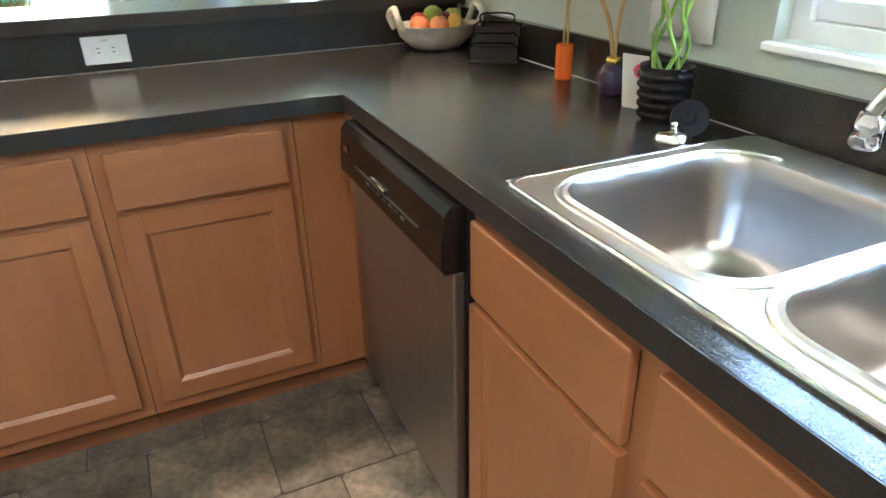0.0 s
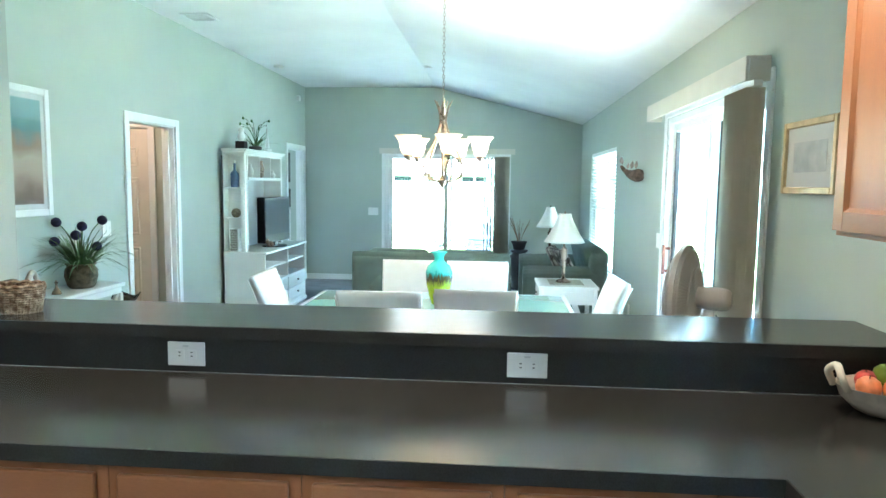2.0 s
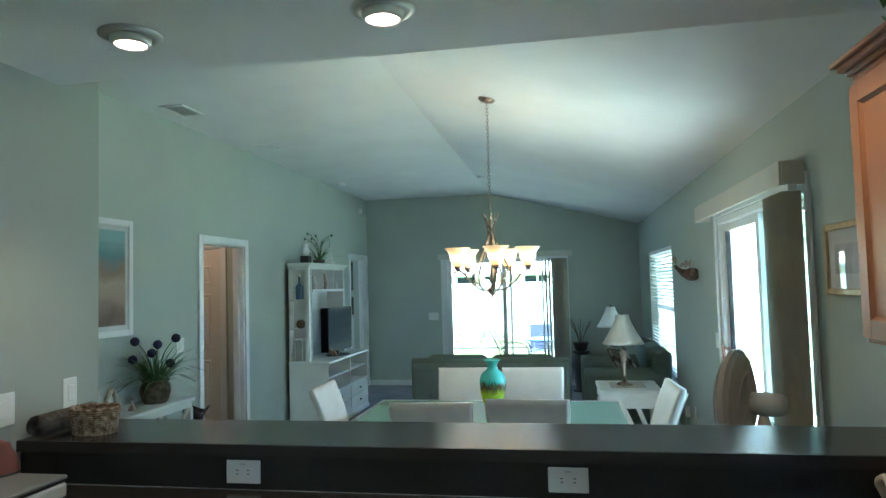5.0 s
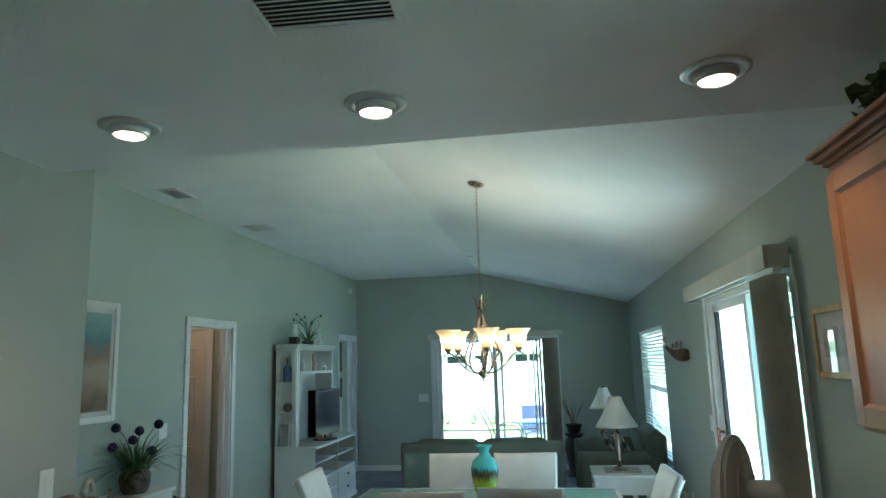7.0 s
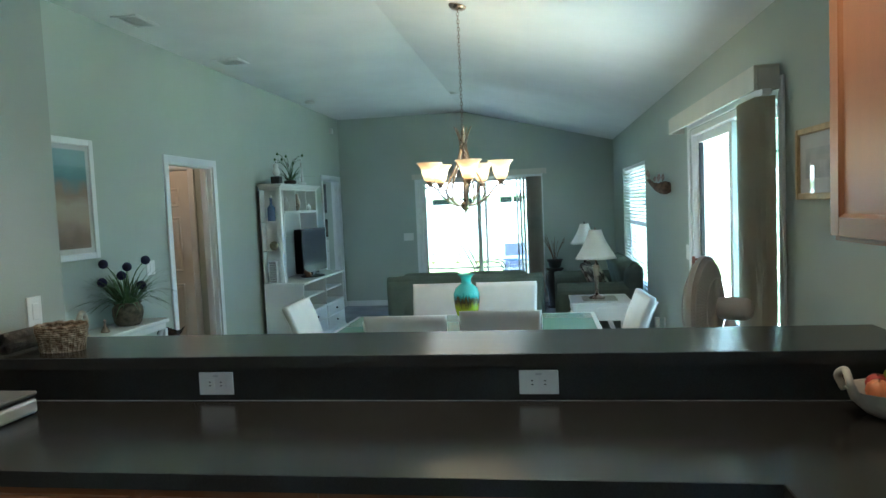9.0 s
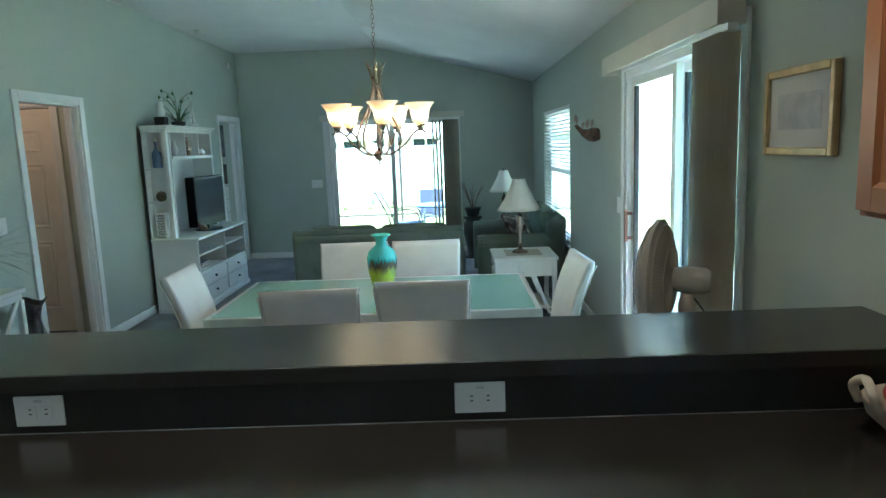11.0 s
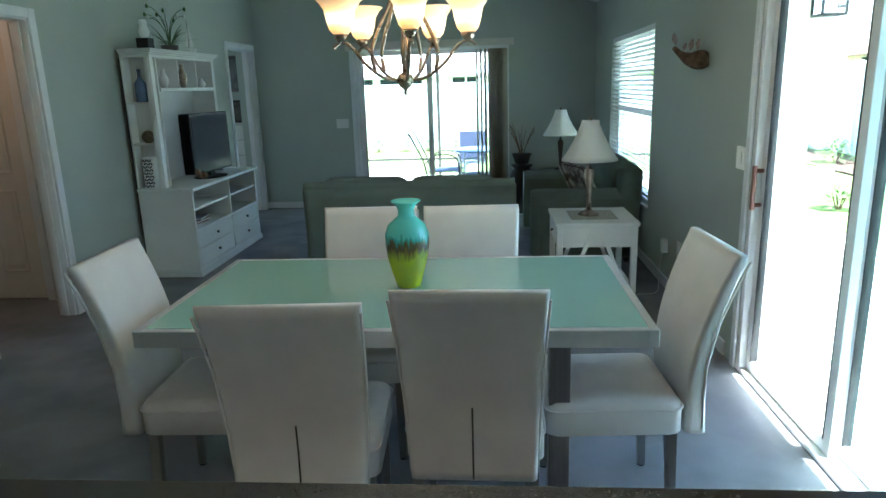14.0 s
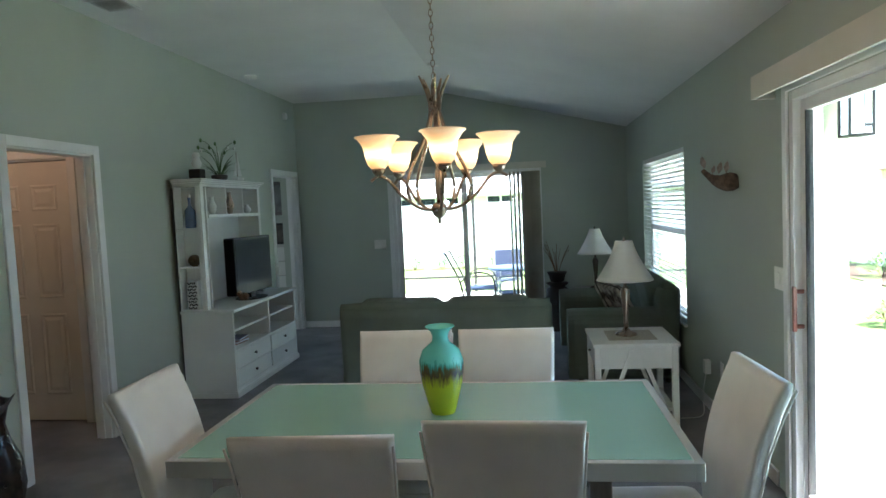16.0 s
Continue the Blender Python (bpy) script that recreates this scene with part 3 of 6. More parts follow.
def plate(name, label, at, rz, w, h, kind="outlet"):
    t = thing(name, label, "outlet" if kind == "outlet" else "switch", at, rz)
    part("cover_plate", B((-w / 2, -0.006, -h / 2), (w / 2, 0, h / 2), 0.003, 2), PLATE, t)
    if kind == "outlet":
        for s in (-1, 1):
            c = part("socket", B((s * 0.020 - 0.015, -0.0085, -0.018), (s * 0.020 + 0.015, -0.0062, 0.014), 0.001, 1), PLATE, t)
            for dz in (-0.006, 0.006):
                part("slot", B((s * 0.020 - 0.004, -0.0092, dz - 0.0015), (s * 0.020 + 0.003, -0.0086, dz + 0.0015)), MATTBLACK, c)
        part("reset_button", B((-0.010, -0.009, 0.024), (0.010, -0.0062, 0.030), 0.001, 1), SILVER, t)
    else:
        part("rocker", box(bmesh.new(), (-0.016, -0.010, -0.033), (0.016, -0.0062, 0.033), 0.002, 1), PLATE, t)
    return t


plate("wall_outlet", "white double outlet plate set sideways in the charcoal upstand", (-0.053, 2.488, 0.975), 0, 0.124, 0.078)
plate("wall_outlet", "white double outlet plate set sideways in the charcoal upstand", (-1.141, 2.488, 0.975), 0, 0.124, 0.078)
plate("light_switch", "white rocker switch plate on the green wall above the bar end", (XR, 2.546, 1.19), -90, 0.075, 0.118, "switch")
plate("light_switch", "white rocker switch plate on the wall above a wicker basket", (XK, 2.73, 1.20), 90, 0.075, 0.118, "switch")
plate("light_switch", "white switch plate on the kitchen side wall above a rolled mat", (XK, 2.40, 1.19), 90, 0.115, 0.118, "switch")

# recessed lights, the two added ones too, and grille in the kitchen ceiling
for rx, ry in RECESSED + UNSEEN_FILL:
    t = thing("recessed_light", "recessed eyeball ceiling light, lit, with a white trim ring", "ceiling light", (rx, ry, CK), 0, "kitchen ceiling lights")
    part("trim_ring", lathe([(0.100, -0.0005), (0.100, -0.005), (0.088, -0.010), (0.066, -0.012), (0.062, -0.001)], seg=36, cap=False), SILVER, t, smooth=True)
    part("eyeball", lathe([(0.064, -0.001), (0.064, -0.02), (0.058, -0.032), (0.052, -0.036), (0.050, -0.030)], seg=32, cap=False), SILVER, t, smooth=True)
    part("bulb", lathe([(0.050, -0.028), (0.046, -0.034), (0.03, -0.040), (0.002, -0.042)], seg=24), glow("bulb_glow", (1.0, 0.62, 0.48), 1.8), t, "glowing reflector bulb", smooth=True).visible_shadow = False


def louvre(name, label, at, rz, w, d, n, dark=True):
    t = thing(name, label, "ceiling vent", at, rz)
    part("frame", Bs(*[((p[0], p[2], -0.012), (p[1], p[3], -0.0005)) for p in pierced(-w / 2, w / 2, -d / 2, d / 2, [(-w / 2 + 0.028, w / 2 - 0.028, -d / 2 + 0.028, d / 2 - 0.028)])], bevel=0.002), TRIM, t)
    # flat sheet whose colour stands for the shade inside the duct
    part("duct", B((-w / 2 + 0.028, -d / 2 + 0.028, -0.002), (w / 2 - 0.028, d / 2 - 0.028, -0.0008)), MATTBLACK if dark else SILVER, t, "black sheet standing for the shade in the duct" if dark else "silver-grey sheet standing for the shade in the duct")
    for k in range(n):
        y = -d / 2 + 0.035 + (d - 0.07) * k / (n - 1)
        s = part("slat", B((-w / 2 + 0.028, -0.0065, -0.0008), (w / 2 - 0.028, 0.0065, 0.0008)), TRIM, t)
        s.matrix_local = pose(0, y, -0.008, 22, 0, 0)
    return t


louvre("air_vent", "white louvred air register in the kitchen ceiling", (-0.52, 1.68, CK), 3, 0.36, 0.22, 9)
louvre("air_vent", "white louvred air register in the ceiling over the hall", (-2.91, 4.97, 3.0), 0, 0.20, 0.30, 10, False)
louvre("air_vent", "flat white air register in the ceiling over the doorway", (-2.86, 6.38, 3.0), 0, 0.26, 0.26, 9, False)
for x, y, z in ((-2.97, 8.86, 3.0), (-1.04, 8.85, 2.998)):
    t = thing("smoke_detector", "small round white smoke detector on the ceiling", "smoke detector", (x, y, z))
    part("case", lathe([(0.065, -0.0005), (0.065, -0.018), (0.05, -0.034), (0.02, -0.036)], seg=28), PLATE, t, smooth=True)
    part("grille", lathe([(0.03, -0.0345), (0.03, -0.037), (0.012, -0.038)], seg=20), TRIM, t)
t = thing("motion_sensor", "tiny white alarm sensor high in the corner of the green room", "sensor", (XL + 0.02, 10.3, 2.78))
part("case", B((-0.02, -0.03, -0.04), (0.03, 0.03, 0.04), 0.01, 3), PLATE, t)
part("lens", B((0.0301, -0.018, -0.02), (0.034, 0.018, 0.01), 0.002, 1), TRIM, t)

# ---- dining area ----
TX0, TX1, TY0, TY1, TZ = -1.385, 0.326, 4.163, 5.103, 0.76
tb = thing("dining_table", "rectangular dining table with aqua frosted glass top and silver frame", "table")
part("glass_top", B((TX0 + 0.03, TY0 + 0.03, TZ - 0.012), (TX1 - 0.03, TY1 - 0.03, TZ + 0.001), 0.001, 1), FROST, tb, "aqua frosted glass top")
part("frame", Bs(*[((p[0], p[2], TZ - 0.058), (p[1], p[3], TZ)) for p in pierced(TX0, TX1, TY0, TY1, [(TX0 + 0.0295, TX1 - 0.0295, TY0 + 0.0295, TY1 - 0.0295)])], bevel=0.002), SILVER, tb, "satin silver frame")
part("under_tray", B((TX0 + 0.0305, TY0 + 0.0305, TZ - 0.05), (TX1 - 0.0305, TY1 - 0.0305, TZ - 0.0125)), SILVER, tb)
for x in (TX0 + 0.30, TX1 - 0.30):
    for y in (TY0 + 0.10, TY1 - 0.10):
        part("leg", B((x - 0.035, y - 0.035, 0.012), (x + 0.035, y + 0.035, TZ - 0.0505), 0.004), DWSTEEL, tb, "square steel leg")
        part("foot", B((x - 0.045, y - 0.045, 0), (x + 0.045, y + 0.045, 0.012), 0.003, 1), MATTBLACK, tb)


def chair(at, rz):
    """A high-backed chair that faces +y."""
    t = thing("dining_chair", "white faux-leather high-backed dining chair pushed to the glass table", "chair", at, rz, "chairs round the dining table")
    w = 0.44
    seat = bmesh.new()
    rings = []
    for s, k in ((0.36, 0.97), (0.365, 1.0), (0.44, 1.0), (0.465, 0.985), (0.478, 0.94), (0.484, 0.80)):
        rings.append([(x * k, y * k + 0.02, s) for x, y in rrect(w, 0.46, 0.045, 5)])
    loft(seat, rings)
    part("seat", seat, LEATHER, t, smooth=True)
    part("seat_piping", tube([(x, y + 0.02, 0.452) for x, y in rrect(w + 0.004, 0.464, 0.045, 5)] + [(w / 2 + 0.002, 0.23 + 0.02 - 0.045, 0.452)], 0.004, 6), LEATHER, t, "stitched seam round the seat", smooth=True)
    rings = []
    n = 22
    for i in range(n + 1):
        s = i / n
        z = 0.35 + 0.61 * s
        lean = -0.205 - 0.22 * max(0, s - 0.22) ** 1.9 - 0.02 * (1 - s)
        th = 0.07 - 0.022 * s
        ww = 0.442 - 0.055 * (1 - s)
        if i == n:
            th *= 0.72
        ring = []
        for x, y in rrect(ww, th, min(0.02, th * 0.42), 4):
            u = x / (ww / 2)
            ring.append((x, lean - th / 2 + y - 0.012 * (1 - u * u) * s, z + (0.030 * u * u - 0.014) * (s ** 3)))
        rings.append(ring)
    bm = bmesh.new()
    loft(bm, rings)
    part("backrest", bm, LEATHER, t, "tall curved back", smooth=True)
    def back_y(z):
        s = (z - 0.35) / 0.61
        return -0.205 - 0.22 * max(0, s - 0.22) ** 1.9 - 0.02 * (1 - s) - (0.07 - 0.022 * s) - 0.012 * s
    # dark tube paints the shade inside the open pleat
    part("back_pleat", tube([(0.0, back_y(z) - 0.0005, z) for z in (0.355, 0.42, 0.50, 0.59)], 0.0028, 6), LEGM, t, "dark line for the shade in the low back pleat")
    part("front_seam", tube([(0.0, back_y(z) + (0.07 - 0.022 * (z - 0.35) / 0.61) + 0.0005, z) for z in (0.50, 0.6, 0.7, 0.8, 0.9, 0.945)], 0.002, 6), SILVER, t, "stitched centre seam")
    for sx in (-1, 1):
        pts = []
        for z in (0.37, 0.47, 0.6, 0.75, 0.88, 0.955):
            s = (z - 0.35) / 0.61
            pts.append((sx * (0.221 - 0.0275 * (1 - s)), back_y(z) + 0.016, z))
        part("piping", tube(pts, 0.004, 6), LEATHER, t, "piped side edge", smooth=True)
        for sy in (-1, 1):
            bmx = bmesh.new()
            x, y, y2 = sx * 0.185, sy * 0.19 + 0.015, sy * (0.205 if sy < 0 else 0.19) + 0.015
            loft(bmx, [[(x + a * 0.018, y + b * 0.018, 0.36) for a, b in ((-1, -1), (1, -1), (1, 1), (-1, 1))], [(x + a * 0.013, y2 + b * 0.013, 0.006) for a, b in ((-1, -1), (1, -1), (1, 1), (-1, 1))]])
            part("leg", bmx, CHAIRLEG, t, "slim grey metal leg")
            part("glide", lathe([(0.014, 0), (0.014, 0.006)], (x, y2, 0), 12), MATTBLACK, t)
    return t


c0 = chair((-0.772, 4.15, 0), 3)
for m in (pose(-0.252, 4.265, 0, 0, 0, -1), pose(-0.762, 4.865, 0, 0, 0, 180), pose(-0.290, 4.86, 0, 0, 0, 180), pose(-1.225, 4.42, 0, 0, 0, -88), pose(0.218, 4.44, 0, 0, 0, 93)):
    copy_thing(c0, m)

VS = 0.89
vs = thing("vase", "glass vase, aqua over brown and lime, on the dining table", "vase", (-0.52, 4.66, TZ + 0.0015))


def vase_mat():
    m = mat("aqua_to_lime_glass", (0.1, 0.5, 0.45), 0.12, vary=0.05, coat=0.5)
    nt = m.node_tree
    n, l = nt.nodes, nt.links
    tc, sx, no, ad, ra = n.new("ShaderNodeTexCoord"), n.new("ShaderNodeSeparateXYZ"), n.new("ShaderNodeTexNoise"), n.new("ShaderNodeMath"), n.new("ShaderNodeValToRGB")
    mp = n.new("ShaderNodeMapping")
    mp.inputs["Scale"].default_value = (60, 60, 9)
    l.new(tc.outputs["Object"], sx.inputs[0])
    l.new(tc.outputs["Object"], mp.inputs[0])
    l.new(mp.outputs[0], no.inputs["Vector"])
    no.inputs["Scale"].default_value = 1.6
    mu = n.new("ShaderNodeMath")
    mu.operation = "MULTIPLY_ADD"
    mu.inputs[1].default_value, mu.inputs[2].default_value = 0.10, -0.05
    l.new(no.outputs["Fac"], mu.inputs[0])
    ad.operation = "ADD"
    l.new(sx.outputs["Z"], ad.inputs[0])
    l.new(mu.outputs[0], ad.inputs[1])
    dv = n.new("ShaderNodeMath")
    dv.operation = "DIVIDE"
    dv.inputs[1].default_value = 0.38
    l.new(ad.outputs[0], dv.inputs[0])
    l.new(dv.outputs[0], ra.inputs[0])
    cr = ra.color_ramp
    cr.elements[0].position, cr.elements[0].color = 0.34, (0.62, 0.68, 0.02, 1)
    cr.elements[1].position, cr.elements[1].color = 0.62, (0.22, 0.78, 0.70, 1)
    for p, c in ((0.40, (0.40, 0.38, 0.03, 1)), (0.47, (0.13, 0.09, 0.03, 1)), (0.54, (0.12, 0.13, 0.05, 1)), (0.58, (0.10, 0.52, 0.44, 1))):
        e = cr.elements.new(p)
        e.color = c
    l.new(ra.outputs[0], n["Principled BSDF"].inputs["Base Color"])
    return m


VM = vase_mat()
part("body", lathe([(0.045, 0.0), (0.048, 0.005), (0.062, 0.06), (0.078, 0.13), (0.086, 0.19), (0.085, 0.235), (0.072, 0.275), (0.048, 0.298), (0.033, 0.312), (0.030, 0.335), (0.038, 0.358), (0.054, 0.374), (0.058, 0.377), (0.055, 0.380), (0.036, 0.362), (0.027, 0.335), (0.028, 0.315), (0.04, 0.29)], seg=48, cap=False), VM, vs, smooth=True)
vs.scale = (1, 1, VS)
part("foot", lathe([(0.044, 0.0), (0.045, 0.004)], seg=32), VM, vs)

# chandelier
ch = thing("chandelier", "five-arm nickel chandelier with lit amber bell shades on a chain", "chandelier", CHAND)
BELL = glow("lit_alabaster_glass", (1.0, 0.50, 0.18), 0.15, (0.75, 0.66, 0.52))
ch.scale = (0.905, 0.905, 0.905)
def lit_shade(m):
    n, l = m.node_tree.nodes, m.node_tree.links
    tc, sx, ra, rs = n.new("ShaderNodeTexCoord"), n.new("ShaderNodeSeparateXYZ"), n.new("ShaderNodeValToRGB"), n.new("ShaderNodeMapRange")
    l.new(tc.outputs["Object"], sx.inputs[0])
    rs.inputs["From Min"].default_value, rs.inputs["From Max"].default_value = 0.03, 0.17
    l.new(sx.outputs["Z"], rs.inputs[0])
    l.new(rs.outputs[0], ra.inputs[0])
    cr = ra.color_ramp
    cr.elements[0].position, cr.elements[0].color = 0.0, (0.20, 0.07, 0.015, 1)
    cr.elements[1].position, cr.elements[1].color = 1.0, (0.10, 0.055, 0.025, 1)
    for p, c in ((0.2, (0.55, 0.26, 0.08, 1)), (0.42, (1.0, 0.70, 0.36, 1)), (0.65, (0.42, 0.21, 0.075, 1)), (0.85, (0.16, 0.08, 0.03, 1))):
        cr.elements.new(p).color = c
    b = n["Principled BSDF"]
    l.new(ra.outputs[0], b.inputs["Emission Color"])
    b.inputs["Emission Strength"].default_value = 0.5


lit_shade(BELL)
CORE = glow("lit_bulb", (1.0, 0.82, 0.58), 3)
part("finial", lathe([(0.002, -0.062), (0.009, -0.055), (0.006, -0.042), (0.012, -0.034), (0.026, -0.024), (0.036, 0.0), (0.030, 0.02), (0.014, 0.032)], (0, 0, 0.035), 24), NICKEL, ch, "turned bottom ball", smooth=True)
part("stem", lathe([(0.010, 0.06), (0.008, 0.2), (0.008, 0.47), (0.013, 0.50), (0.014, 0.57), (0.009, 0.585), (0.004, 0.60)], seg=16), NICKEL, ch, smooth=True)
part("sleeve", lathe([(0.012, 0.10), (0.015, 0.13), (0.012, 0.20), (0.009, 0.21)], seg=16), NICKEL, ch, smooth=True)
for k in range(5):
    a = radians(-77 + 72 * k)
    rot = Matrix.Rotation(a, 4, "Z")
    arm = part("arm", tube([rot @ p for p in spline([(0.02, 0, 0.035), (0.09, 0, 0.045), (0.17, 0, 0.10), (0.225, 0, 0.165), (0.27, 0, 0.185), (0.305, 0, 0.165)])], 0.007, 8), NICKEL, ch, smooth=True)
    part("upper_rib", tube([rot @ p for p in spline([(0.13, 0, 0.075), (0.145, 0, 0.14), (0.118, 0, 0.22), (0.062, 0, 0.33), (0.024, 0, 0.45), (0.034, 0, 0.54), (0.068, 0, 0.61)])], 0.0078, 8, taper=[1] * 31 + [1 - 0.09 * i for i in range(6)]), NICKEL, ch, "upswept rib with a flared tip", smooth=True)
    c = rot @ Vector((0.27, 0, 0.185))
    part("cup", lathe([(0.012, 0.0), (0.026, 0.016), (0.030, 0.032), (0.022, 0.034)], c, 20), NICKEL, arm, smooth=True)
    sh = part("shade", lathe([(0.026, 0.030), (0.044, 0.050), (0.054, 0.085), (0.062, 0.125), (0.083, 0.155), (0.095, 0.163), (0.092, 0.166), (0.079, 0.158), (0.058, 0.127), (0.050, 0.085), (0.040, 0.052), (0.024, 0.034)], (0, 0, 0), 32, cap=False), BELL, arm, "bell-shaped alabaster glass shade, lit", smooth=True)
    sh.matrix_local = Matrix.Translation(c)
    sh.visible_shadow = False
    part("bulb", lathe([(0.012, 0.04), (0.024, 0.07), (0.027, 0.09), (0.018, 0.112), (0.003, 0.118)], c, 16), CORE, arm, "glowing bulb", smooth=True).visible_shadow = False
ctop = (3.0 - (CHAND.x + 1.13) * 0.2511 - CHAND.z) / 0.905
canopy = part("canopy", lathe([(0.065, 0.0), (0.062, -0.012), (0.045, -0.026), (0.012, -0.032)], (0, 0, 0), 28), NICKEL, ch, "round ceiling canopy", smooth=True)
canopy.matrix_local = pose(0, 0, ctop - 0.002, 0, 14, 0)
link = bmesh.new()
ring = [(0.0085 * math.cos(q), 0, 0.017 * math.sin(q)) for q in [2 * math.pi * i / 10 for i in range(11)]]
tube(ring, 0.0022, 5, link)
first = part("chain_link", link, NICKEL, ch)
z0, nl = 0.612, int((ctop - 0.03 - 0.60) / 0.027)
first.matrix_local = pose(0, 0, z0, 0, 0, 0)
for i in range(1, nl + 1):
    o = new("chain_link", first.data)
    o.parent = ch
    o.matrix_local = pose(0, 0, z0 + (ctop - 0.035 - z0) * i / nl, 0, 0, 90 * (i % 2))

# fan
fan = thing("pedestal_fan", "beige oscillating pedestal fan beside the vertical blinds, seen from the side", "fan", (0.78, 3.43, 0), 0)
FANP = mat("beige_fan_plastic", (0.42, 0.39, 0.36), 0.35, vary=0.05)
hm = pose(-0.035, 0.04, 1.04, 0, 0, -30) @ pose(0, 0, 0, 0, -90, 0) @ Matrix.Diagonal((1.1, 1.1, 1.0, 1.0))
part("base", lathe([(0.19, 0.0), (0.19, 0.012), (0.12, 0.03), (0.03, 0.045)], (0, 0, 0), 36), FANP, fan, smooth=True)
part("pole", lathe([(0.016, 0.04), (0.016, 0.88)], seg=16), SILVER, fan, smooth=True)
part("collar", lathe([(0.026, 0.84), (0.03, 0.86), (0.03, 0.95), (0.02, 0.99)], seg=20), FANP, fan, smooth=True)
hd_ = part("motor_housing", lathe([(0.01, -0.14), (0.034, -0.135), (0.045, -0.115), (0.048, -0.05), (0.042, -0.0), (0.03, 0.02)], seg=28), FANP, fan, smooth=True)
hd_.matrix_local = hm
part("tilt_knob", lathe([(0.012, 0), (0.016, 0.012), (0.012, 0.024)], (0.02, 0, 1.045), 14), MATTBLACK, fan)
cage = bmesh.new()
for k in range(84):
    q = 2 * math.pi * k / 84
    tube([(r * math.cos(q), r * math.sin(q), h) for r, h in ((0.04, 0.0), (0.12, 0.012), (0.185, 0.035), (0.205, 0.06), (0.185, 0.09), (0.11, 0.12), (0.04, 0.128))], 0.0017, 4, cage)
for r, h in ((0.205, 0.06), (0.19, 0.038), (0.12, 0.012), (0.14, 0.112)):
    tube([(r * math.cos(q), r * math.sin(q), h) for q in [2 * math.pi * i / 36 for i in range(37)]], 0.003, 5, cage)
o = part("wire_cage", cage, FANP, fan, "fine wire cage", kind="stuff")
o.matrix_local = hm
o = part("cage_cover", lathe([(0.035, 0.002), (0.12, 0.014), (0.183, 0.037), (0.202, 0.06), (0.183, 0.088), (0.11, 0.118), (0.035, 0.126)], seg=48), FANP, fan, "fine mesh cover over the cage", smooth=True)
o.matrix_local = hm
o = part("cage_hub", lathe([(0.045, 0.124), (0.045, 0.132), (0.02, 0.136)], seg=24), FANP, fan)
o.matrix_local = hm
band = part("cage_band", lathe([(0.203, 0.05), (0.21, 0.05), (0.21, 0.07), (0.203, 0.07)], seg=40, cap=False), FANP, fan)
band.matrix_local = hm
part("cord", tube(spline([(0.03, 0, 0.97), (0.09, -0.03, 0.86), (0.05, -0.02, 0.78), (0.02, -0.02, 0.70)]), 0.003, 6), MATTBLACK, fan)


# sliding doors
def slider(name, label, m, w, h, closed_mid=0.5, tint=False):
    """In local x (along the wall) and z; the room is towards -y."""
    t = thing(name, label, "sliding door")
    t.matrix_world = m
    f = 0.045
    part("frame", Bs(((0, 0.0, 0), (f, 0.14, h)), ((w - f, 0.0, 0), (w, 0.14, h)), ((f, 0.0, h - f), (w - f, 0.14, h)), ((f, 0.0, 0), (w - f, 0.14, 0.022)), ((-0.055, -0.015, 0), (-0.0005, -0.0005, h + 0.05)), ((w + 0.0005, -0.015, 0), (w + 0.055, -0.0005, h + 0.05)), ((-0.0545, -0.0149, h + 0.0005), (w + 0.0545, -0.0006, h + 0.0495)), bevel=0.003), TRIM, t)
    mid = w * closed_mid
    for x0, x1, y in ((f + 0.001, mid + 0.03, 0.035), (mid - 0.03, w - f - 0.001, 0.085)):
        s = 0.055
        p = part("sash", Bs(((x0, y, 0.024), (x0 + s, y + 0.035, h - f - 0.002)), ((x1 - s, y, 0.024), (x1, y + 0.035, h - f - 0.002)), ((x0 + s, y + 0.001, 0.024), (x1 - s, y + 0.034, 0.024 + s)), ((x0 + s, y + 0.001, h - f - 0.002 - s), (x1 - s, y + 0.034, h - f - 0.002)), bevel=0.002), TRIM, t)
        g = part("pane", B((x0 + s - 0.005, y + 0.015, 0.07), (x1 - s + 0.005, y + 0.019, h - f - s + 0.002)), PANE, p)
        g.visible_shadow = False
        if tint and y > 0.05:
            g.data.materials[0] = TINTED
        part("gasket", Bs(((x0 + s - 0.001, y - 0.0015, 0.08), (x0 + s + 0.006, y + 0.036, h - f - s)), ((x1 - s - 0.006, y - 0.0015, 0.08), (x1 - s + 0.001, y + 0.036, h - f - s))), MATTBLACK, p, "black glazing gasket")
    return t


def facing(origin, xdir, ydir):
    x, y = Vector(xdir), Vector(ydir)
    z = x.cross(y)
    return Matrix(((x.x, y.x, z.x, origin[0]), (x.y, y.y, z.y, origin[1]), (x.z, y.z, z.z, origin[2]), (0, 0, 0, 1)))


sd = slider("patio_door", "white framed sliding glass patio door onto a sunlit patio", facing((XR, SL[1], 0), (0, -1, 0), (1, 0, 0)), SL[1] - SL[0], SL[3], 0.484, True)
part("handle", Bs(((0.064, 0.0, 0.89), (0.080, 0.034, 0.91)), ((0.064, 0.0, 1.06), (0.080, 0.034, 1.08)), ((0.062, -0.020, 0.875), (0.082, 0.0, 1.095)), bevel=0.004), mat("red_brown_handle", (0.20, 0.07, 0.05), 0.4), sd, "long red-brown pull handle")
s2 = slider("garden_door", "white framed sliding glass door to the garden, partly behind blinds", facing((FS[0], YF, 0), (1, 0, 0), (0, 1, 0)), FS[1] - FS[0], FS[3])


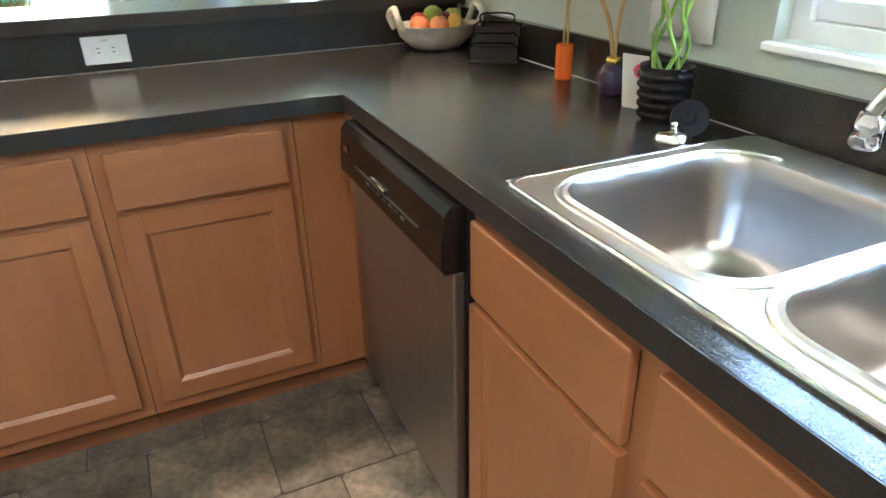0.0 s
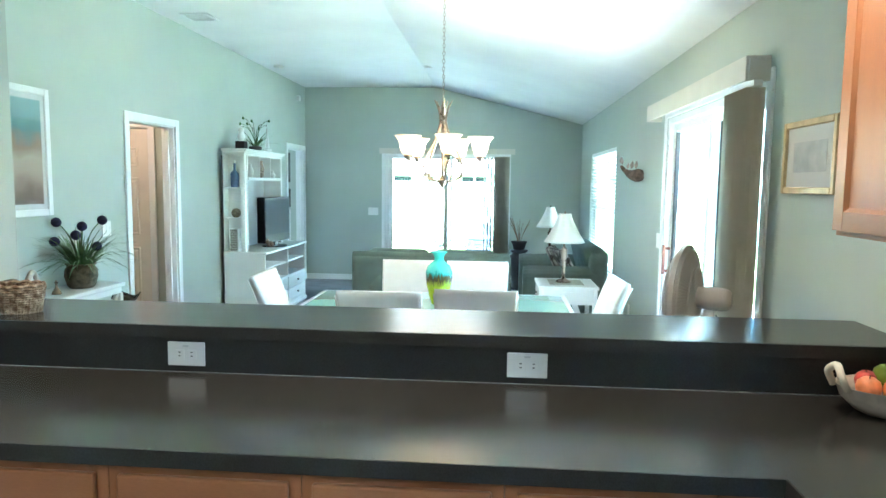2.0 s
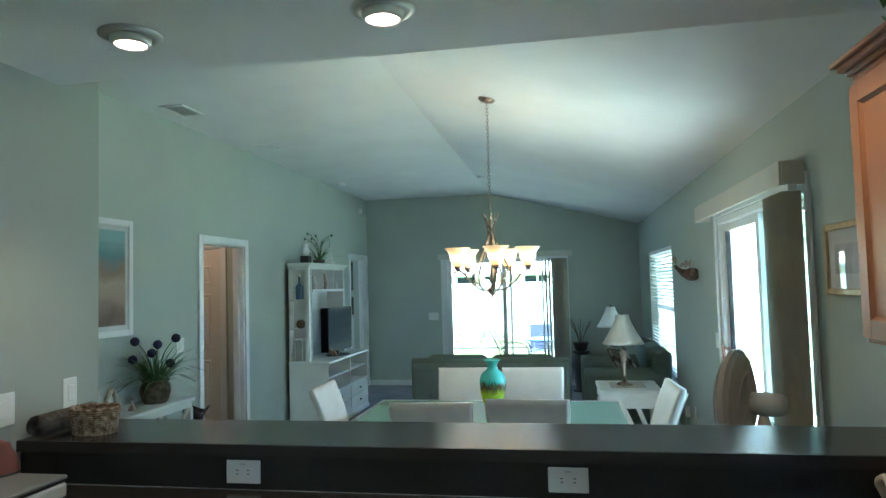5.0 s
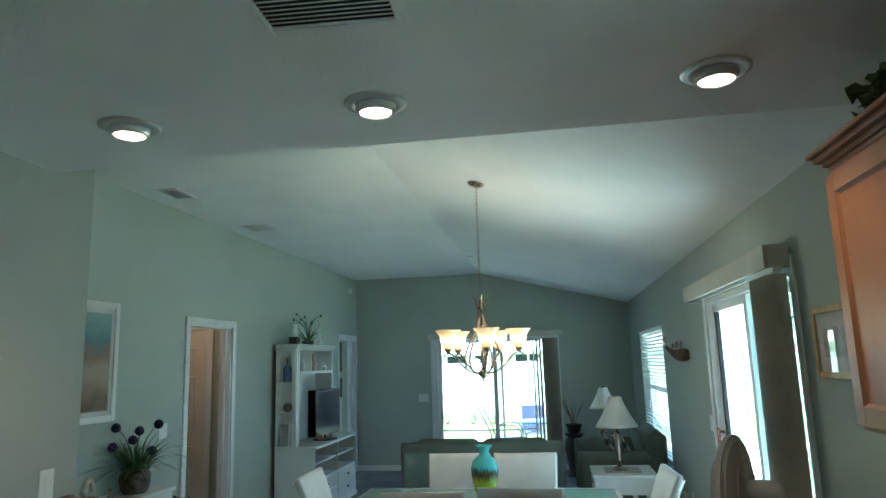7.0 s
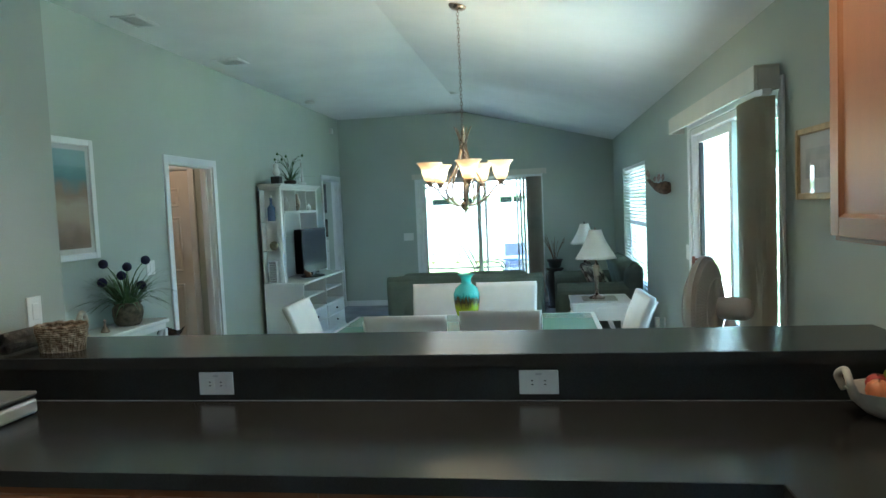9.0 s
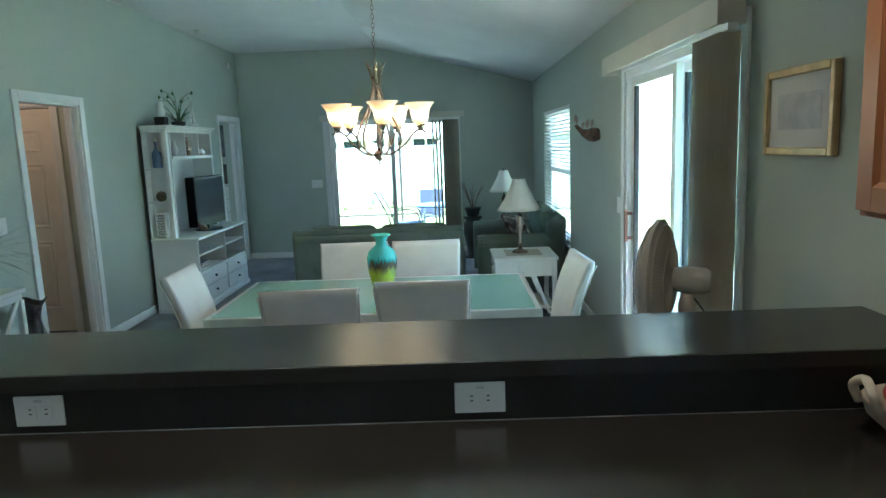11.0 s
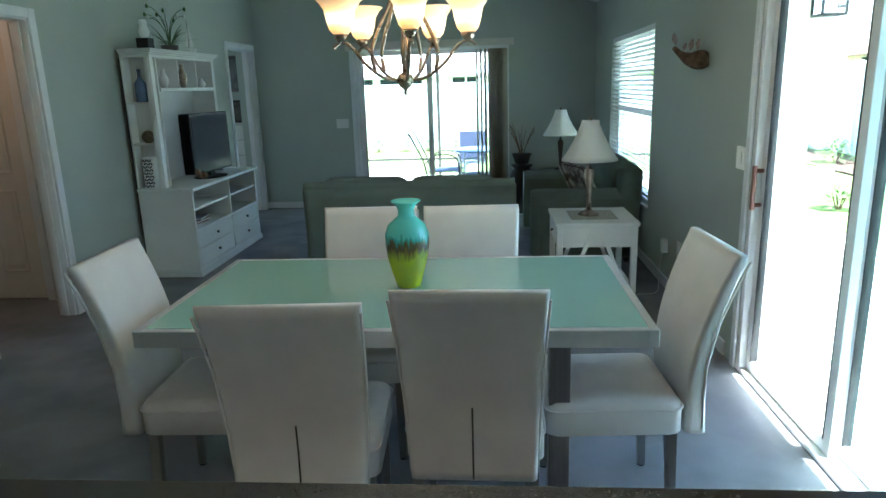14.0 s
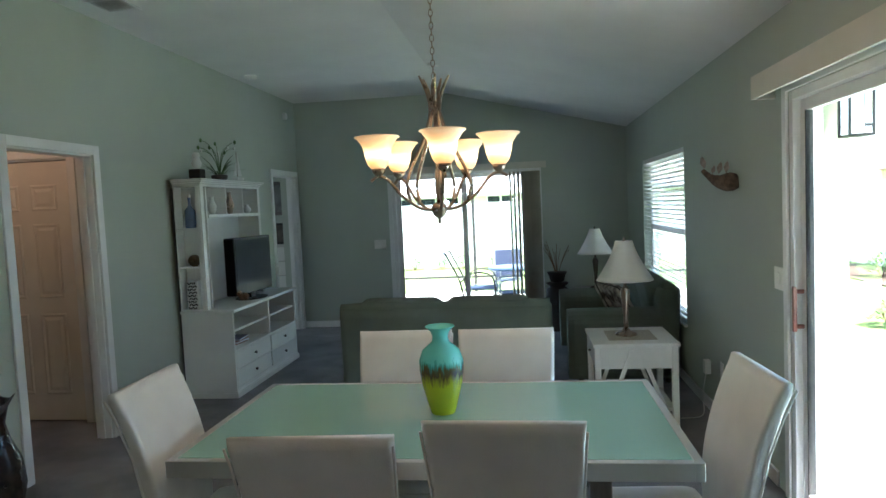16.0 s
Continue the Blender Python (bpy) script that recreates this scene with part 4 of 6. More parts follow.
def stack(name, m, n, pitch, h, z0, turn, group):
    t = thing(name, "cream vertical blind drawn to the side of the sliding door", "blind")
    t.matrix_world = m
    for k in range(n):
        bm = bmesh.new()
        w = 0.089
        loft(bm, [[(w * (u - 0.5), 0.006 * math.sin(math.pi * u) + e, z) for u in (0, 0.25, 0.5, 0.75, 1)] for z in (z0, h) for e in (0,)], cap=False, closed=False)
        r = bmesh.ops.extrude_face_region(bm, geom=list(bm.faces))
        bmesh.ops.translate(bm, verts=[v for v in r["geom"] if isinstance(v, bmesh.types.BMVert)], vec=(0, 0.0012, 0))
        o = part("vane", bm, BLIND, t)
        o.matrix_local = pose(pitch * k, 0, 0, 0, 0, turn + random.uniform(-7, 7))
    part("head_rail", B((-0.03, -0.02, h + 0.003), (pitch * n, 0.02, h + 0.03)), TRIM, t)
    return t


stack("vertical_blind", facing((XR - 0.092, 3.935, 0), (0, -1, 0), (1, 0, 0)), 11, 0.028, 1.985, 0.03, 80, "")
stack("vertical_blind", facing((-0.165, YF - 0.07, 0), (1, 0, 0), (0, 1, 0)), 11, 0.0155, 1.95, 0.03, 50, "")
stack("vertical_blind", facing((-0.36, YF - 0.07, 0), (1, 0, 0), (0, 1, 0)), 4, 0.052, 1.95, 0.03, 70, "")


def valance(m, w, h=0.115):
    t = thing("blind_valance", "cream fabric-textured valance box above the sliding door", "valance")
    t.matrix_world = m
    part("fascia", B((0, -0.13, 0), (w, -0.115, h), 0.003), VALANCE, t)
    part("top_board", B((0, -0.1145, h - 0.015), (w, -0.0165, h), 0.002), VALANCE, t)
    for x in (0, w - 0.015):
        part("return", B((x, -0.1145, 0.0), (x + 0.015, -0.0165, h - 0.0155), 0.002), VALANCE, t)
    return t


valance(facing((XR, 5.715, 2.018), (0, -1, 0), (1, 0, 0)), 2.03)
valance(facing((-1.985, YF, 1.985), (1, 0, 0), (0, 1, 0)), 2.08, 0.082)

# sash window with slatted blind
wn_ = thing("side_window", "white sash window in the green wall beside the sofa", "window")
part("window_frame", Bs(*[((XR + 0.08, p[0], p[2]), (XR + 0.13, p[1], p[3])) for p in pierced(WN[0], WN[1], WN[2], WN[3], [(WN[0] + 0.05, WN[1] - 0.05, WN[2] + 0.05, WN[3] - 0.05)])], bevel=0.002), TRIM, wn_)
part("sash_bar", B((XR + 0.085, WN[0] + 0.05, 1.21), (XR + 0.125, WN[1] - 0.05, 1.26)), TRIM, wn_)
part("pane", B((XR + 0.10, WN[0] + 0.045, WN[2] + 0.045), (XR + 0.104, WN[1] - 0.045, WN[3] - 0.045)), PANE, wn_).visible_shadow = False
part("window_sill", B((XR - 0.025, WN[0] - 0.02, WN[2] - 0.02), (XR + 0.08, WN[1] + 0.02, WN[2] - 0.0005), 0.004), TRIM, wn_)
vb = thing("slatted_blind", "white horizontal slatted blind, half open, bright with daylight", "blind")
part("head_rail", B((XR + 0.006, WN[0] + 0.005, WN[3] - 0.045), (XR + 0.05, WN[1] - 0.005, WN[3] - 0.001), 0.003), SLAT, vb)
slb = bmesh.new()
box(slb, (-0.024, WN[0] + 0.008, -0.0015), (0.024, WN[1] - 0.008, 0.0015))
s0 = None
for k in range(34):
    z = WN[2] + 0.03 + k * 0.041
    if s0 is None:
        s0 = part("slat", slb, SLAT, vb)
        s0.matrix_local = pose(XR + 0.028, 0, z, 0, 20, 0)
    else:
        o = new("slat", s0.data)
        o.parent = vb
        o.matrix_local = pose(XR + 0.028, 0, z, 0, 20 + random.uniform(-2, 2), 0)
for y in (WN[0] + 0.2, (WN[0] + WN[1]) / 2, WN[1] - 0.2):
    part("ladder_cord", tube([(XR + 0.003, y, WN[2] + 0.02), (XR + 0.003, y, WN[3] - 0.04)], 0.0015, 5), SLAT, vb)
part("pull_cord", tube([(XR + 0.002, WN[0] + 0.04, WN[3] - 0.05), (XR + 0.002, WN[0] + 0.04, 0.75)], 0.002, 5), SLAT, vb)

# ---- living area ----
def sofa(at, rz, w, label, seats=2, d=0.92, h=0.86):
    """Faces +y, its back at y = -d / 2."""
    t = thing("sofa", label, "sofa", at, rz)
    a = 0.24
    part("base", box(bmesh.new(), (-w / 2 + 0.01, -d / 2 + 0.02, 0.05), (w / 2 - 0.01, d / 2 - 0.06, 0.30), 0.03, 3), SOFA, t, smooth=False)
    bm = bmesh.new()
    rings = []
    for z, o, k in ((0.05, 0.0, 1), (0.40, 0.0, 1), (0.72, -0.02, 1), (0.79, -0.03, 0.85)):
        rings.append([(x, -d / 2 + 0.11 + y * k + o, z) for x, y in rrect(w - 0.02, 0.20, 0.06, 4)])
    loft(bm, rings)
    part("back_frame", bm, SOFA, t, "upholstered outer back", smooth=True)
    part("back_roll", tube([(x, -d / 2 + 0.075, 0.775 + 0.006 * math.sin(x * 9)) for x in [(-w / 2 + 0.02) + (w - 0.04) * i / 14 for i in range(15)]], 0.062, 12), SOFA, t, "rolled top of the back", smooth=True)
    for sx in (-1, 1):
        ar = bmesh.new()
        prof = []
        for q in range(0, 181, 20):
            prof.append((0.125 * math.cos(radians(q)), 0.52 + 0.115 * math.sin(radians(q))))
        prof = [(0.105, 0.05)] + prof + [(-0.105, 0.05)]
        loft(ar, [[(sx * (w / 2 - 0.125) + x * k, y, 0.05 + (z - 0.05) * (0.985 if k < 1 else 1)) for x, z in prof] for y, k in ((-d / 2 + 0.12, 1), (0.0, 1), (d / 2 - 0.05, 1), (d / 2, 0.9))])
        part("armrest", ar, SOFA, t, "rolled armrest", smooth=False)
        for sy in (-1, 1):
            part("foot", lathe([(0.022, 0), (0.03, 0.05)], (sx * (w / 2 - 0.08), sy * (d / 2 - 0.1), 0), 14), LEGM, t)
    sw = (w - 2 * a - 0.01) / seats
    for k in range(seats):
        cx = -w / 2 + a + sw * (k + 0.5) + 0.005
        part("seat_cushion", cushion(sw - 0.012, d - 0.34, 0.15, 0.05, 0.015, (cx, 0.09, 0.30)), SOFA, t, smooth=True)
    bw = (w - 0.30) / seats
    for k in range(seats):
        cx = -w / 2 + 0.15 + bw * (k + 0.5)
        c = cushion(bw - 0.02, 0.46, 0.19, 0.08, 0.03)
        o = part("back_cushion", c, SOFA, t, "plump back cushion", smooth=True)
        o.matrix_local = pose(cx, -d / 2 + 0.22, 0.61, 78, 0, random.uniform(-1.5, 1.5))
    return t


sofa((-0.82, 7.50, 0), 0, 1.64, "sage green fabric loveseat with its back to the dining table")
sofa((0.60, 8.50, 0), 90, 1.55, "sage green fabric sofa against the wall below the slatted window")
CUSH = mat("floral_cushion_fabric", (0.45, 0.42, 0.38), 0.9, second=(0.04, 0.035, 0.03), scale=14)
for x, y, r, q in ((0.60, 8.05, 60, 20), (0.55, 8.30, 62, -15)):
    t = thing("throw_pillow", "dark and cream floral throw pillow leaning on the green sofa", "pillow")
    t.matrix_world = pose(x, y, 0.64, r, 0, 90 + q)
    part("cover", cushion(0.38, 0.38, 0.07, 0.05, 0.03, (0, 0, -0.03)), CUSH, t, smooth=True)
    part("piping", tube([(a, b, 0.0) for a, b in rrect(0.385, 0.385, 0.05, 5)], 0.005, 6), MATTBLACK, t, smooth=True)


def end_table(at):
    t = thing("end_table", "white painted end table with slanting braces below a lamp", "table", at)
    w, d, h = 0.56, 0.58, 0.60
    part("tabletop", B((0, 0, h - 0.028), (w, d, h), 0.005, 2), WHITEF, t)
    part("apron", Bs(((0.02, 0.02, h - 0.17), (w - 0.02, d - 0.02, h - 0.0285))), WHITEF, t)
    part("shelf", B((0.03, 0.03, 0.14), (w - 0.03, d - 0.03, 0.16), 0.002, 1), WHITEF, t)
    dr = part("drawer_front", B((0.012, 0.07, h - 0.155), (0.0195, d - 0.07, h - 0.04), 0.002, 1), WHITEF, t)
    part("knob", lathe([(0.006, 0), (0.012, 0.012), (0.004, 0.018)], (0, 0, 0), 12), LEGM, dr).matrix_local = pose(0.012, d / 2, h - 0.10, 0, -90)
    for x in (0.012, w - 0.052):
        for y in (0.012, d - 0.052):
            part("leg", B((x, y, 0), (x + 0.04, y + 0.04, h - 0.0285), 0.003, 1), WHITEF, t)
    for s in (-1, 1):
        for y in (0.008, d - 0.020):
            bm = bmesh.new()
            x0, x1 = w / 2 + s * 0.03, w / 2 + s * 0.20
            loft(bm, [[(x0 - 0.014, y, h - 0.05), (x0 + 0.014, y, h - 0.05), (x0 + 0.014, y + 0.012, h - 0.05), (x0 - 0.014, y + 0.012, h - 0.05)], [(x1 - 0.014, y, 0.10), (x1 + 0.014, y, 0.10), (x1 + 0.014, y + 0.012, 0.10), (x1 - 0.014, y + 0.012, 0.10)]])
            part("brace", bm, WHITEF, t, "slanting brace")
    part("inlay", B((0.12, 0.12, h + 0.0002), (w - 0.12, d - 0.12, h + 0.0015)), mat("woven_inlay", (0.42, 0.40, 0.34), 0.7, vary=0.2, scale=60), t, "woven beige inlay")
    return t


end_table((0.23, 6.56, 0))


def table_lamp(at, label, base="nickel", s=1.0):
    t = thing("table_lamp", label, "lamp", at)
    mt = NICKEL if base == "nickel" else mat("bronze_lamp_base", (0.06, 0.045, 0.035), 0.4, 0.6)
    part("base", lathe([(0.075 * s, 0), (0.075 * s, 0.008), (0.066 * s, 0.018), (0.03 * s, 0.03), (0.016 * s, 0.05)], seg=32), mt, t, smooth=True)
    part("stem", lathe([(0.014, 0.045), (0.018, 0.06), (0.016, 0.12), (0.028, 0.24), (0.034, 0.31), (0.018, 0.335), (0.010, 0.345), (0.008, 0.42)], seg=24), mt, t, smooth=True)
    part("harp", tube([(0.0, -0.03, 0.40), (0, -0.05, 0.50), (0, -0.03, 0.60), (0, 0, 0.63), (0, 0.03, 0.60), (0, 0.05, 0.50), (0, 0.03, 0.40)], 0.002, 5), mt, t)
    n = 48
    rings = []
    for q in range(9):
        v = q / 8
        r = 0.055 + (0.19 - 0.055) * (v ** 1.35) + 0.004
        rings.append([(r * (1 + 0.012 * math.cos(8 * 2 * math.pi * k / n)) * math.cos(2 * math.pi * k / n), r * (1 + 0.012 * math.cos(8 * 2 * math.pi * k / n)) * math.sin(2 * math.pi * k / n), 0.66 - 0.275 * v) for k in range(n)])
    inner = [[(x * 0.985, y * 0.985, z) for x, y, z in r] for r in rings[::-1]]
    bm = bmesh.new()
    loft(bm, rings + inner, cap=False)
    part("shade", bm, SHADE, t, "white flared bell shade", smooth=True)
    part("finial", lathe([(0.004, 0.63), (0.009, 0.665), (0.004, 0.685)], seg=12), mt, t)
    return t


table_lamp((0.49, 6.86, 0.6018), "nickel table lamp with white flared shade on a white table")
ct = thing("corner_table", "small dark round corner table between the sofa and the far wall", "table", (0.57, 9.62, 0))
part("tabletop", lathe([(0.22, 0.54), (0.225, 0.55), (0.225, 0.565), (0.22, 0.57)], seg=36), LEGM, ct)
part("column", lathe([(0.02, 0.03), (0.03, 0.2), (0.02, 0.4), (0.04, 0.54)], seg=18), LEGM, ct, smooth=True)
part("foot", lathe([(0.17, 0), (0.17, 0.02), (0.02, 0.04)], seg=30), LEGM, ct)
table_lamp((0.57, 9.62, 0.571), "bronze table lamp with a white flared shade in the far corner", "bronze", 0.9)

# entertainment unit
hx0, hx1, hy0, hy1 = XL + 0.05, -2.67, 7.44, 8.94
HY = 8.69
hu = thing("entertainment_unit", "white painted entertainment unit with open shelves, drawers and a hutch above", "cabinet")
part("side_panel", B((hx0, hy0, 0.06), (hx1, hy0 + 0.022, 0.735), 0.001, 1), WHITEF, hu)
part("side_panel", B((hx0, hy1 - 0.022, 0.06), (hx1, hy1, 0.735), 0.001, 1), WHITEF, hu)
part("inner_back", B((hx0, hy0 + 0.0225, 0.06), (hx0 + 0.01, hy1 - 0.0225, 0.735)), WHITEF, hu)
part("bottom_board", B((hx0 + 0.0105, hy0 + 0.0225, 0.06), (hx1 - 0.001, hy1 - 0.0225, 0.08)), WHITEF, hu)
part("middle_board", B((hx0 + 0.0105, hy0 + 0.0225, 0.385), (hx1 - 0.001, hy1 - 0.0225, 0.405)), WHITEF, hu)
part("centre_divider", B((hx0 + 0.0105, 8.22, 0.406), (hx1 - 0.001, 8.24, 0.734)), WHITEF, hu)
# black sheet paints the shadow in the gap between unit and wall
part("gap_shadow_sheet", B((hx0 - 0.012, hy0 + 0.004, 0.02), (hx0 - 0.001, hy1 - 0.004, 1.81)), MATTBLACK, hu, "black sheet for the shadow between unit and wall")
part("worktop", B((hx0, hy0 - 0.02, 0.736), (hx1 + 0.025, hy1 + 0.02, 0.762), 0.006, 2), WHITEF, hu)
part("plinth", Bs(((hx0, hy0 - 0.012, 0.0), (hx1 + 0.015, hy1 + 0.012, 0.045)), ((hx0, hy0 - 0.005, 0.0455), (hx1 + 0.007, hy1 + 0.005, 0.0598)), bevel=0.004), WHITEF, hu)
for y0, y1 in ((hy0 + 0.023, 8.2195), (8.2405, hy1 - 0.023)):
    part("shelf", B((hx0 + 0.011, y0, 0.56), (hx1 - 0.02, y1, 0.578)), WHITEF, hu)
    dmid = (y0 + y1) / 2
    for z0, z1 in ((0.085, 0.232), (0.238, 0.382)):
        dr = part("drawer_front", B((hx1 - 0.018, y0 + 0.002, z0), (hx1 + 0.002, y1 - 0.002, z1), 0.002, 1), WHITEF, hu)
        kb = part("knob", lathe([(0.005, 0), (0.013, 0.014), (0.013, 0.02), (0.004, 0.024)], seg=14), LEGM, dr)
        kb.matrix_world = pose(hx1 + 0.002, dmid, (z0 + z1) / 2, 0, 90)
ux = -2.90
hz = 1.815
part("hutch_back", B((hx0, 7.58, 0.763), (hx0 + 0.01, HY - 0.025, hz)), WHITEF, hu)
part("wing_back", B((hx0, 7.445, 0.763), (hx0 + 0.012, 7.5595, hz), 0.001, 1), WHITEF, hu)
part("corner_post", B((ux - 0.035, 7.445, 0.763), (ux, 7.475, hz), 0.002, 1), WHITEF, hu)
part("wing_panel", B((hx0, 7.5605, 0.763), (ux, 7.578, hz), 0.001, 1), WHITEF, hu)
for z in (1.12, 1.45):
    part("end_shelf", B((hx0 + 0.0125, 7.45, z), (ux - 0.0355, 7.5595, z + 0.016), 0.001, 1), WHITEF, hu)
part("upright", B((ux - 0.23, HY - 0.025, 0.763), (ux, HY, hz), 0.002, 1), WHITEF, hu)
part("face_stile", B((ux + 0.0005, 7.446, 0.763), (ux + 0.014, 7.50, hz), 0.002, 1), WHITEF, hu)
part("face_stile", B((ux + 0.0005, HY - 0.055, 0.763), (ux + 0.014, HY, hz), 0.002, 1), WHITEF, hu)
part("cubby_floor", B((hx0 + 0.011, 7.5785, 1.545), (ux + 0.012, HY - 0.0255, 1.575), 0.002, 1), WHITEF, hu)
part("cubby_roof", B((hx0 + 0.001, 7.446, hz + 0.0005), (ux + 0.014, HY, hz + 0.02)), WHITEF, hu)
for y in (7.93, 8.29):
    part("divider", B((hx0 + 0.011, y, 1.5755), (ux + 0.006, y + 0.014, hz), 0.001, 1), WHITEF, hu)
cw = bmesh.new()
for o, h0, h1 in ((0.012, 0.021, 0.036), (0.028, 0.036, 0.052), (0.042, 0.052, 0.066)):
    box(cw, (hx0, 7.446 - o, hz + h0), (ux + 0.014 + o, HY + o, hz + h1), 0.003, 1)
part("cornice", cw, WHITEF, hu)
TOPZ = hz + 0.066

tv = thing("television", "black flat-screen television, switched off, on the white unit", "television", (-2.82, 8.20, 0.7622), 85)
tv.scale = (0.95, 1.1, 1.05)
part("screen_frame", B((-0.37, -0.04, 0.055), (0.37, 0.055, 0.56), 0.012, 3), TVBLACK, tv, "glossy black frame")
SCR = mat("dark_screen", (0.022, 0.027, 0.034), 0.55, vary=0.1, spec=0.07)
part("screen", B((-0.34, -0.0425, 0.145), (0.34, -0.0402, 0.535)), SCR, tv)
part("stand", Bs(((-0.05, -0.02, 0.012), (0.05, 0.02, 0.069))), TVBLACK, tv)
part("foot", lathe([(0.20, 0.0), (0.20, 0.008), (0.12, 0.013)], seg=36), TVBLACK, tv).scale = (1, 0.62, 1)


def leafblade(bm, p0, way, length, w, droop=0.5, n=5):
    """A thin arching blade."""
    way = Vector(way).normalized()
    side = way.cross(Vector((0, 0, 1)))
    side = side.normalized() if side.length > 0.05 else Vector((1, 0, 0))
    p, rows = Vector(p0), []
    for i in range(n + 1):
        s = i / n
        ww = w * (1 - s) ** 0.7 * (0.5 + 1.2 * min(s, 0.4))
        rows.append((bm.verts.new(p - side * ww), bm.verts.new(p + side * ww + Vector((0, 0, 0.0006)))))
        way = (way + Vector((0, 0, -droop / n))).normalized()
        p = p + way * length / n
    for a, b in zip(rows, rows[1:]):
        bm.faces.new((a[0], a[1], b[1], b[0]))


# things on top of the unit
t = thing("shell_ornament", "white shell ornament on a square black block, on the unit", "ornament", (-2.96, 7.56, TOPZ))
part("block", B((-0.05, -0.05, 0), (0.05, 0.05, 0.085), 0.004), MATTBLACK, t, "square black block")
part("shell", lathe([(0.018, 0.085), (0.035, 0.105), (0.045, 0.135), (0.032, 0.165), (0.028, 0.185), (0.034, 0.205), (0.022, 0.228), (0.004, 0.225)], seg=20), WHITEF, t, smooth=True)
t = thing("potted_orchid", "spiky green plant with pale buds on top of the unit", "plant", (-2.96, 7.98, TOPZ))
part("bowl", lathe([(0.05, 0), (0.07, 0.02), (0.075, 0.05), (0.06, 0.055)], seg=24), LEGM, t, smooth=True)
bm = bmesh.new()
for k in range(30):
    q = random.uniform(0, 6.28)
    leafblade(bm, (0.02 * math.cos(q), 0.02 * math.sin(q), 0.045), (math.cos(q), math.sin(q), random.uniform(0.6, 2.2)), random.uniform(0.14, 0.28), 0.009, 0.9)
part("leaves", bm, LEAF, t, "narrow leaves")
for k in range(11):
    q = random.uniform(0, 6.28)
    e = Vector((0.16 * math.cos(q), 0.20 * math.sin(q), random.uniform(0.24, 0.38)))
    st = part("stem", tube(arc((0, 0, 0.05), (e.x * 0.2, e.y * 0.2, e.z), e, 6), 0.0025, 5), LEAF, t)
    part("bud", lathe([(0.003, -0.018), (0.012, -0.006), (0.011, 0.008), (0.002, 0.02)], e, 10), WHITEF if k % 2 else LEAF, st, smooth=True)
t = thing("sailboat_model", "small silver sailboat model on top of the white unit", "ornament", (-2.96, 8.36, TOPZ))
hull = bmesh.new()
loft(hull, [[(x * k, y * k2, z) for x, y in ((0, -0.13), (0.03, -0.06), (0.032, 0.04), (0.02, 0.12), (-0.02, 0.12), (-0.032, 0.04), (-0.03, -0.06))] for k, k2, z in ((0.5, 0.7, 0), (0.9, 0.9, 0.02), (1, 1, 0.045))])
part("hull", hull, SILVER, t)
part("mast", tube([(0, 0.0, 0.045), (0, 0.0, 0.29)], 0.003, 6), NICKEL, t)
for pts in (((0.0, 0.01, 0.06), (0.0, 0.10, 0.06), (0.004, 0.012, 0.27)), ((0.0, -0.012, 0.06), (0.0, -0.09, 0.06), (0.004, -0.01, 0.22))):
    bm = bmesh.new()
    loft(bm, [[(x + e, y, z) for x, y, z in pts] for e in (0, 0.002)])
    part("sail", bm, SILVER, t)
t = thing("glass_bottle", "pale blue glass bottle on the top end shelf", "bottle", (-3.02, 7.505, 1.4662))
part("body", lathe([(0.042, 0), (0.045, 0.01), (0.045, 0.15), (0.02, 0.18), (0.013, 0.20), (0.013, 0.25), (0.018, 0.26)], seg=24), mat("blue_bottle_glass", (0.10, 0.16, 0.30), 0.12, coat=0.5), t, smooth=True)
part("stopper", lathe([(0.012, 0.258), (0.016, 0.275), (0.006, 0.29)], seg=14), SILVER, t, smooth=True)
t = thing("metal_ball", "round bronze-coloured decorative ball on the middle end shelf", "ornament", (-3.01, 7.505, 1.1362))
t.scale = (0.85, 0.85, 0.85)
part("ball", lathe([(0.03, 0.0)] + [(0.062 * math.sin(radians(a)), 0.058 - 0.062 * math.cos(radians(a))) for a in range(30, 180, 15)] + [(0.002, 0.12)], seg=24), mat("bronze_ball", (0.16, 0.13, 0.08), 0.35, 0.7, vary=0.3, scale=30), t, smooth=True)
t = thing("lattice_vase", "tall black and white patterned square vase on the lower end shelf", "vase", (-3.02, 7.505, 0.7625))
t.scale = (0.8, 0.8, 0.85)
part("body", B((-0.065, -0.065, 0), (0.065, 0.065, 0.30), 0.012, 3), WHITEF, t)
for i in range(9):
    for j in range(4):
        for fx in (0, 1):
            y, z = -0.036 + 0.024 * j, 0.025 + 0.031 * i
            b = B((-0.007, -0.0668, z - 0.013), (0.007, -0.0655, z + 0.013), 0.0004, 1) if fx == 0 else None
            if b:
                o = part("inlay", b, MATTBLACK, t, "black lozenge")
                o.matrix_local = pose(y + (0.006 if i % 2 else -0.006), 0, z) @ pose(0, 0, 0, 0, 35 if (i + j) % 2 else -35, 0) @ pose(0, 0, -z)
